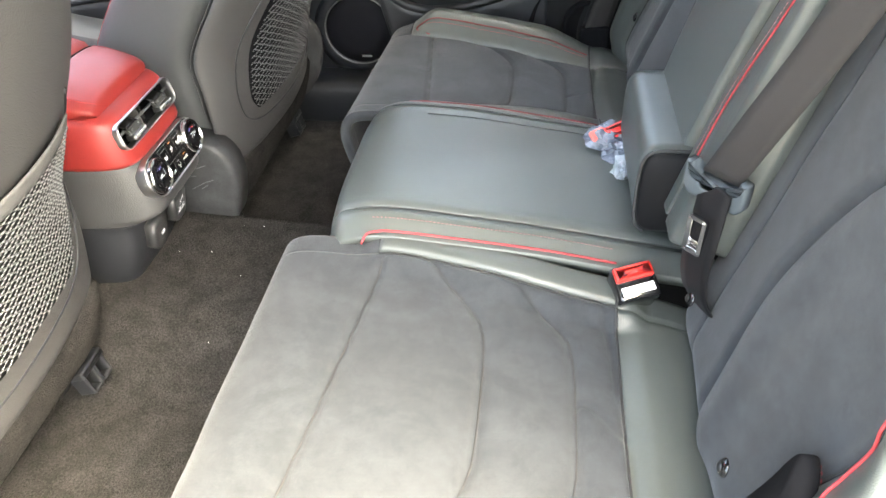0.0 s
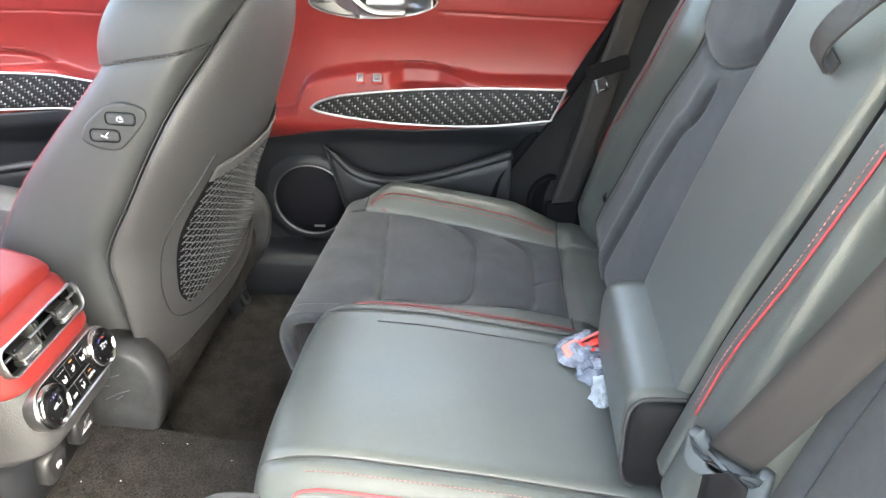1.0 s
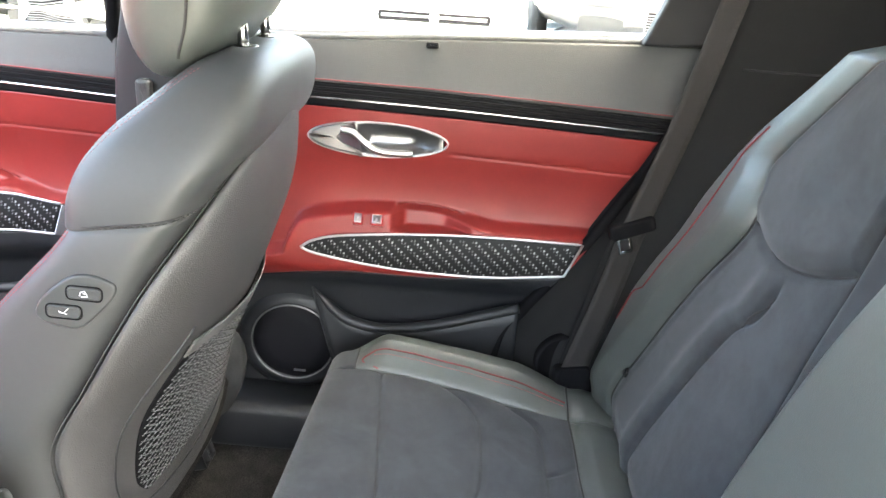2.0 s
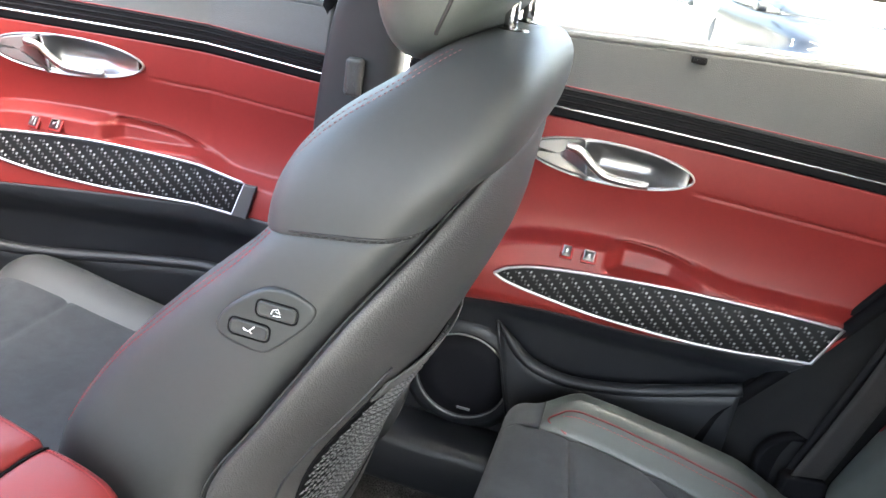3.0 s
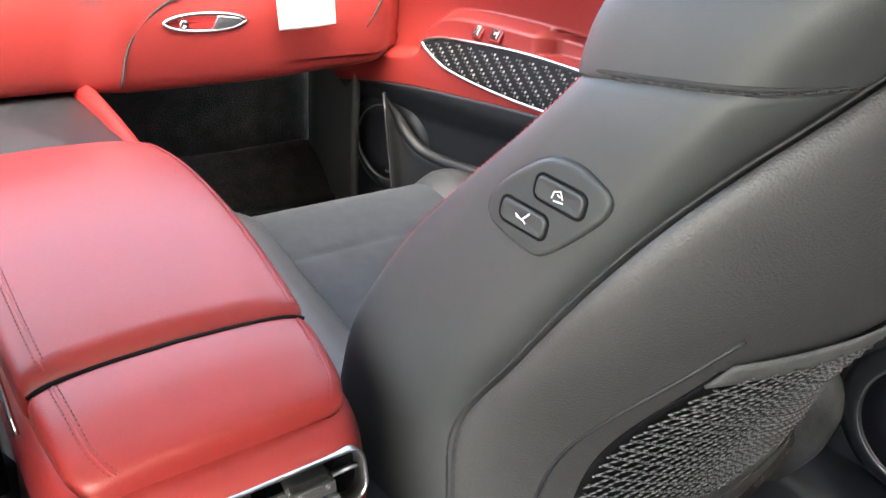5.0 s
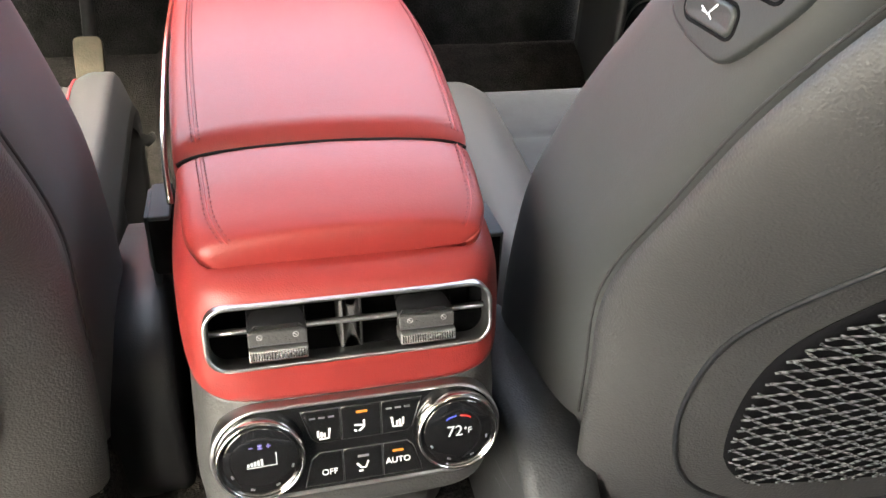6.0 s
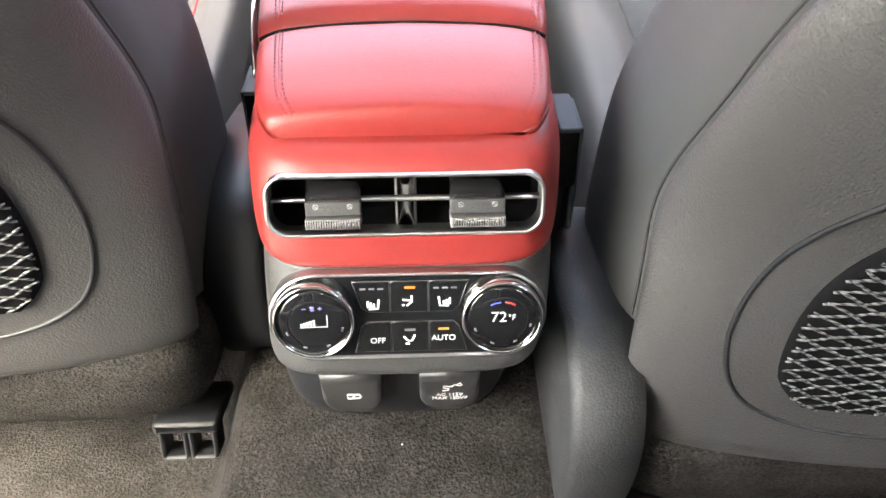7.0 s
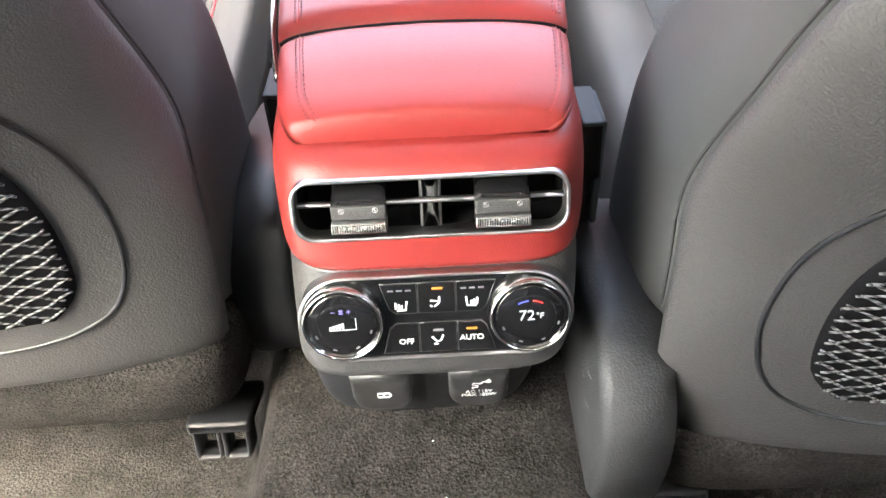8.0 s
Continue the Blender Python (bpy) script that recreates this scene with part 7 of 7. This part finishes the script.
cowl = sheet("dash_top", [[(x, 0.86 + 0.26 * t, 0.812 - 0.04 * t) for x in np.linspace(-0.70, 0.70, 12)] for t in np.linspace(0, 1, 6)], PLASTIC, None, thick=0.02)
tagged(cowl, "dark plastic top of the dashboard under the windscreen", "dashboard top", kind="structure")

# crumbs and lint on the carpet
rnd = random.Random(21)
vv, ff = [], []
for k in range(18):
    x, y = rnd.uniform(-0.52, 0.1), rnd.uniform(-0.24, 0.04)
    r = rnd.uniform(0.0004, 0.0011)
    z = float(floor_height(np.array(x), np.array(y))) + 0.004
    b = len(vv)
    vv += [(x + r * rnd.uniform(0.6, 1.4) * dx, y + r * rnd.uniform(0.6, 1.4) * dy, z + r * dz) for dx, dy, dz in ((1, 0, 0), (0, 1, 0), (-1, 0, 0), (0, -1, 0), (0, 0, 1), (0, 0, -1))]
    ff += [(b + i, b + (i + 1) % 4, b + 4) for i in range(4)] + [(b + (i + 1) % 4, b + i, b + 5) for i in range(4)]
crumbs = raw("crumbs", vv, ff, WHITE, None, smooth=False)
tagged(crumbs, "scattered pale crumbs and lint on the carpet", "crumbs", kind="stuff")

# ---- outside: ground, sky-lit car park ----
gx, gy = np.meshgrid(np.r_[-400, -60, np.linspace(-20, 30, 40), 80, 400], np.r_[-400, -60, np.linspace(-25, 25, 40), 60, 400], indexing="ij")
ground = sheet("ground", np.stack([gx, gy, np.full_like(gx, -0.43) + 0.004 * np.sin(gx * 1.7) * np.cos(gy * 1.3)], 2), ASPHALT, None, thick=0.05)
tagged(ground, "pale worn asphalt of a car park", "ground", kind="structure")


def parked_car(at, turn, paint, label, tall=1.45):
    """A saloon seen from the front quarter. Its nose points along its own +y."""
    car = thing("parked_car", at, label, "car", "parked cars")
    m = Matrix.Translation(at) @ Matrix.Rotation(radians(turn), 4, "Z")
    mm = np.array(m)

    def tf(p):
        p = np.asarray(p, float)
        return p @ mm[:3, :3].T + mm[:3, 3]

    st = [(-2.30, 0.40, 0.62, 0.70), (-2.25, 0.25, 0.88, 0.80), (-1.9, 0.20, 1.02, 0.88), (-1.3, 0.17, 1.02, 0.905), (0.0, 0.16, 0.98, 0.905), (0.9, 0.17, 0.98, 0.905), (1.5, 0.18, 0.92, 0.90), (1.95, 0.18, 0.84, 0.87), (2.2, 0.19, 0.76, 0.80), (2.30, 0.22, 0.69, 0.70)]
    rings = []
    for y, z0, z1, w in st:
        r2 = ring(0, (z0 + z1) / 2, w, (z1 - z0) / 2, 40, 4.5)
        rings.append(np.c_[r2[:, 0], np.full(40, y), r2[:, 1]])
    loft("body", tf(rings), paint, car)
    rings = []
    for z, ya, yb_, w in ((0.94, -1.75, 1.05, 0.80), (1.1, -1.55, 0.72, 0.74), (1.3, -1.20, 0.35, 0.66), (tall - 0.03, -0.95, 0.05, 0.60), (tall, -0.75, -0.1, 0.52)):
        r2 = ring(0, (ya + yb_) / 2, w, (yb_ - ya) / 2, 40, 6)
        rings.append(np.c_[r2, np.full(40, z)])
    loft("cabin", tf(rings), DARK_GLASS, car)
    r2 = ring(0, -0.40, 0.58, 0.62, 40, 5)
    loft("roof", tf([np.c_[r2, np.full(40, tall - 0.02)], np.c_[r2 * [0.97, 0.97], np.full(40, tall + 0.01)], np.c_[r2 * [0.8, 0.85], np.full(40, tall + 0.02)]]), paint, car)
    gp = np.array([(-0.55, 0.40), (-0.62, 0.55), (-0.58, 0.66), (0.58, 0.66), (0.62, 0.55), (0.55, 0.40)])
    F = Plane(tf((0, 2.325, -0.02)), tf((-1, 0, 0)) - tf((0, 0, 0)), (0, 0, 1))
    gr = plate("grille", F, gp[::-1] * [1.0, 1.0], 0.02, VOID, car, "black grille with bright slats", edge=0.01, back=0.16)
    for k in range(7):
        z = 0.425 + k * 0.034
        tube("slat", F.at(np.array([(-0.56 - 0.03 * math.sin(k), z), (0.0, z - 0.006), (0.56 + 0.03 * math.sin(k), z)]), 0.025), 0.006, GREY_PRINT, gr)
    dome("badge", tf((0, 2.35, 0.60)), tf((0, 1, 0)) - tf((0, 0, 0)), 0.055, 0.015, GREY_PRINT, gr, seg=20)
    for sx in (-1, 1):
        vo = np.array([(0.66, 0.36), (0.86, 0.40), (0.84, 0.56), (0.70, 0.52)]) * [sx, 1]
        plate("bumper_vent", Plane(tf((0, 2.25, -0.02)), tf((-1, 0, 0)) - tf((0, 0, 0)), (0, 0, 1)), vo[::sx], 0.03, TYRE, car, "black bumper vent", edge=0.01, back=0.25)
        rings = []
        for t in np.linspace(0, 1, 10):
            c = np.array([sx * (0.56 + 0.30 * t), 2.25 - 0.42 * t ** 1.6, 0.665 + 0.045 * t])
            r3 = ring(0, 0, 0.05, 0.055 * math.sin(0.35 + 2.5 * t), 18, 2.5)
            rings.append(np.c_[np.full(18, c[0]), c[1] + r3[:, 0], c[2] + r3[:, 1]])
        loft("headlamp", tf(rings), CHROME, car, "clear headlamp")
        loft("mirror", tf([np.c_[sx * (0.92 + 0.10 * t) + 0 * ring(0, 0, 0.1, 0.1, 16, 3)[:, 0], 0.75 + ring(0, 0, 0.07, 0.07, 16, 3)[:, 0], 1.0 + ring(0, 0, 0.07, 0.06, 16, 3)[:, 1]] for t in (0, 0.4, 1, 1.2)]), paint, car)
        for wy in (1.42, -1.38):
            WF = Plane(tf((sx * 0.80, wy, 0.33)), tf((0, -sx, 0)) - tf((0, 0, 0)), (0, 0, 1))
            wheel = lathe("wheel", WF, (0, 0), [(0.33, -0.1), (0.335, -0.05), (0.335, 0.08), (0.31, 0.115), (0.24, 0.118), (0.235, 0.10)], TYRE, car, "black tyre", 36)
            rimo = lathe("wheel_rim", WF, (0, 0), [(0.236, 0.09), (0.225, 0.112), (0.20, 0.09), (0.05, 0.075), (0.04, 0.10), (0.01, 0.10)], VOID, wheel, seg=36)
            for k in range(5):
                aa = 2 * math.pi * k / 5 + 0.3
                tube("spoke", WF.at(np.array([(0.03 * math.cos(aa), 0.03 * math.sin(aa)), (0.12 * math.cos(aa + 0.05), 0.12 * math.sin(aa + 0.05)), (0.222 * math.cos(aa), 0.222 * math.sin(aa))]), 0.108), 0.022, SATIN, rimo, flat=0.5, up=tuple(WF.en))
    return car


parked_car((10.1, 0.11, -0.43), 90, PAINT_WHITE, "white saloon car parked nose-on across the aisle")
parked_car((12.1, -2.39, -0.43), 102, PAINT_BLUE, "dark blue saloon car parked at a slant across the aisle")
parked_car((12.9, -6.0, -0.43), 96, PAINT_SILVER, "silver saloon car parked nose-on across the aisle")
parked_car((10.6, 4.1, -0.43), 88, PAINT_SILVER, "silver saloon car parked beside the white one")
parked_car((11.0, 7.3, -0.43), 90, PAINT_WHITE, "white saloon car at the end of the row")
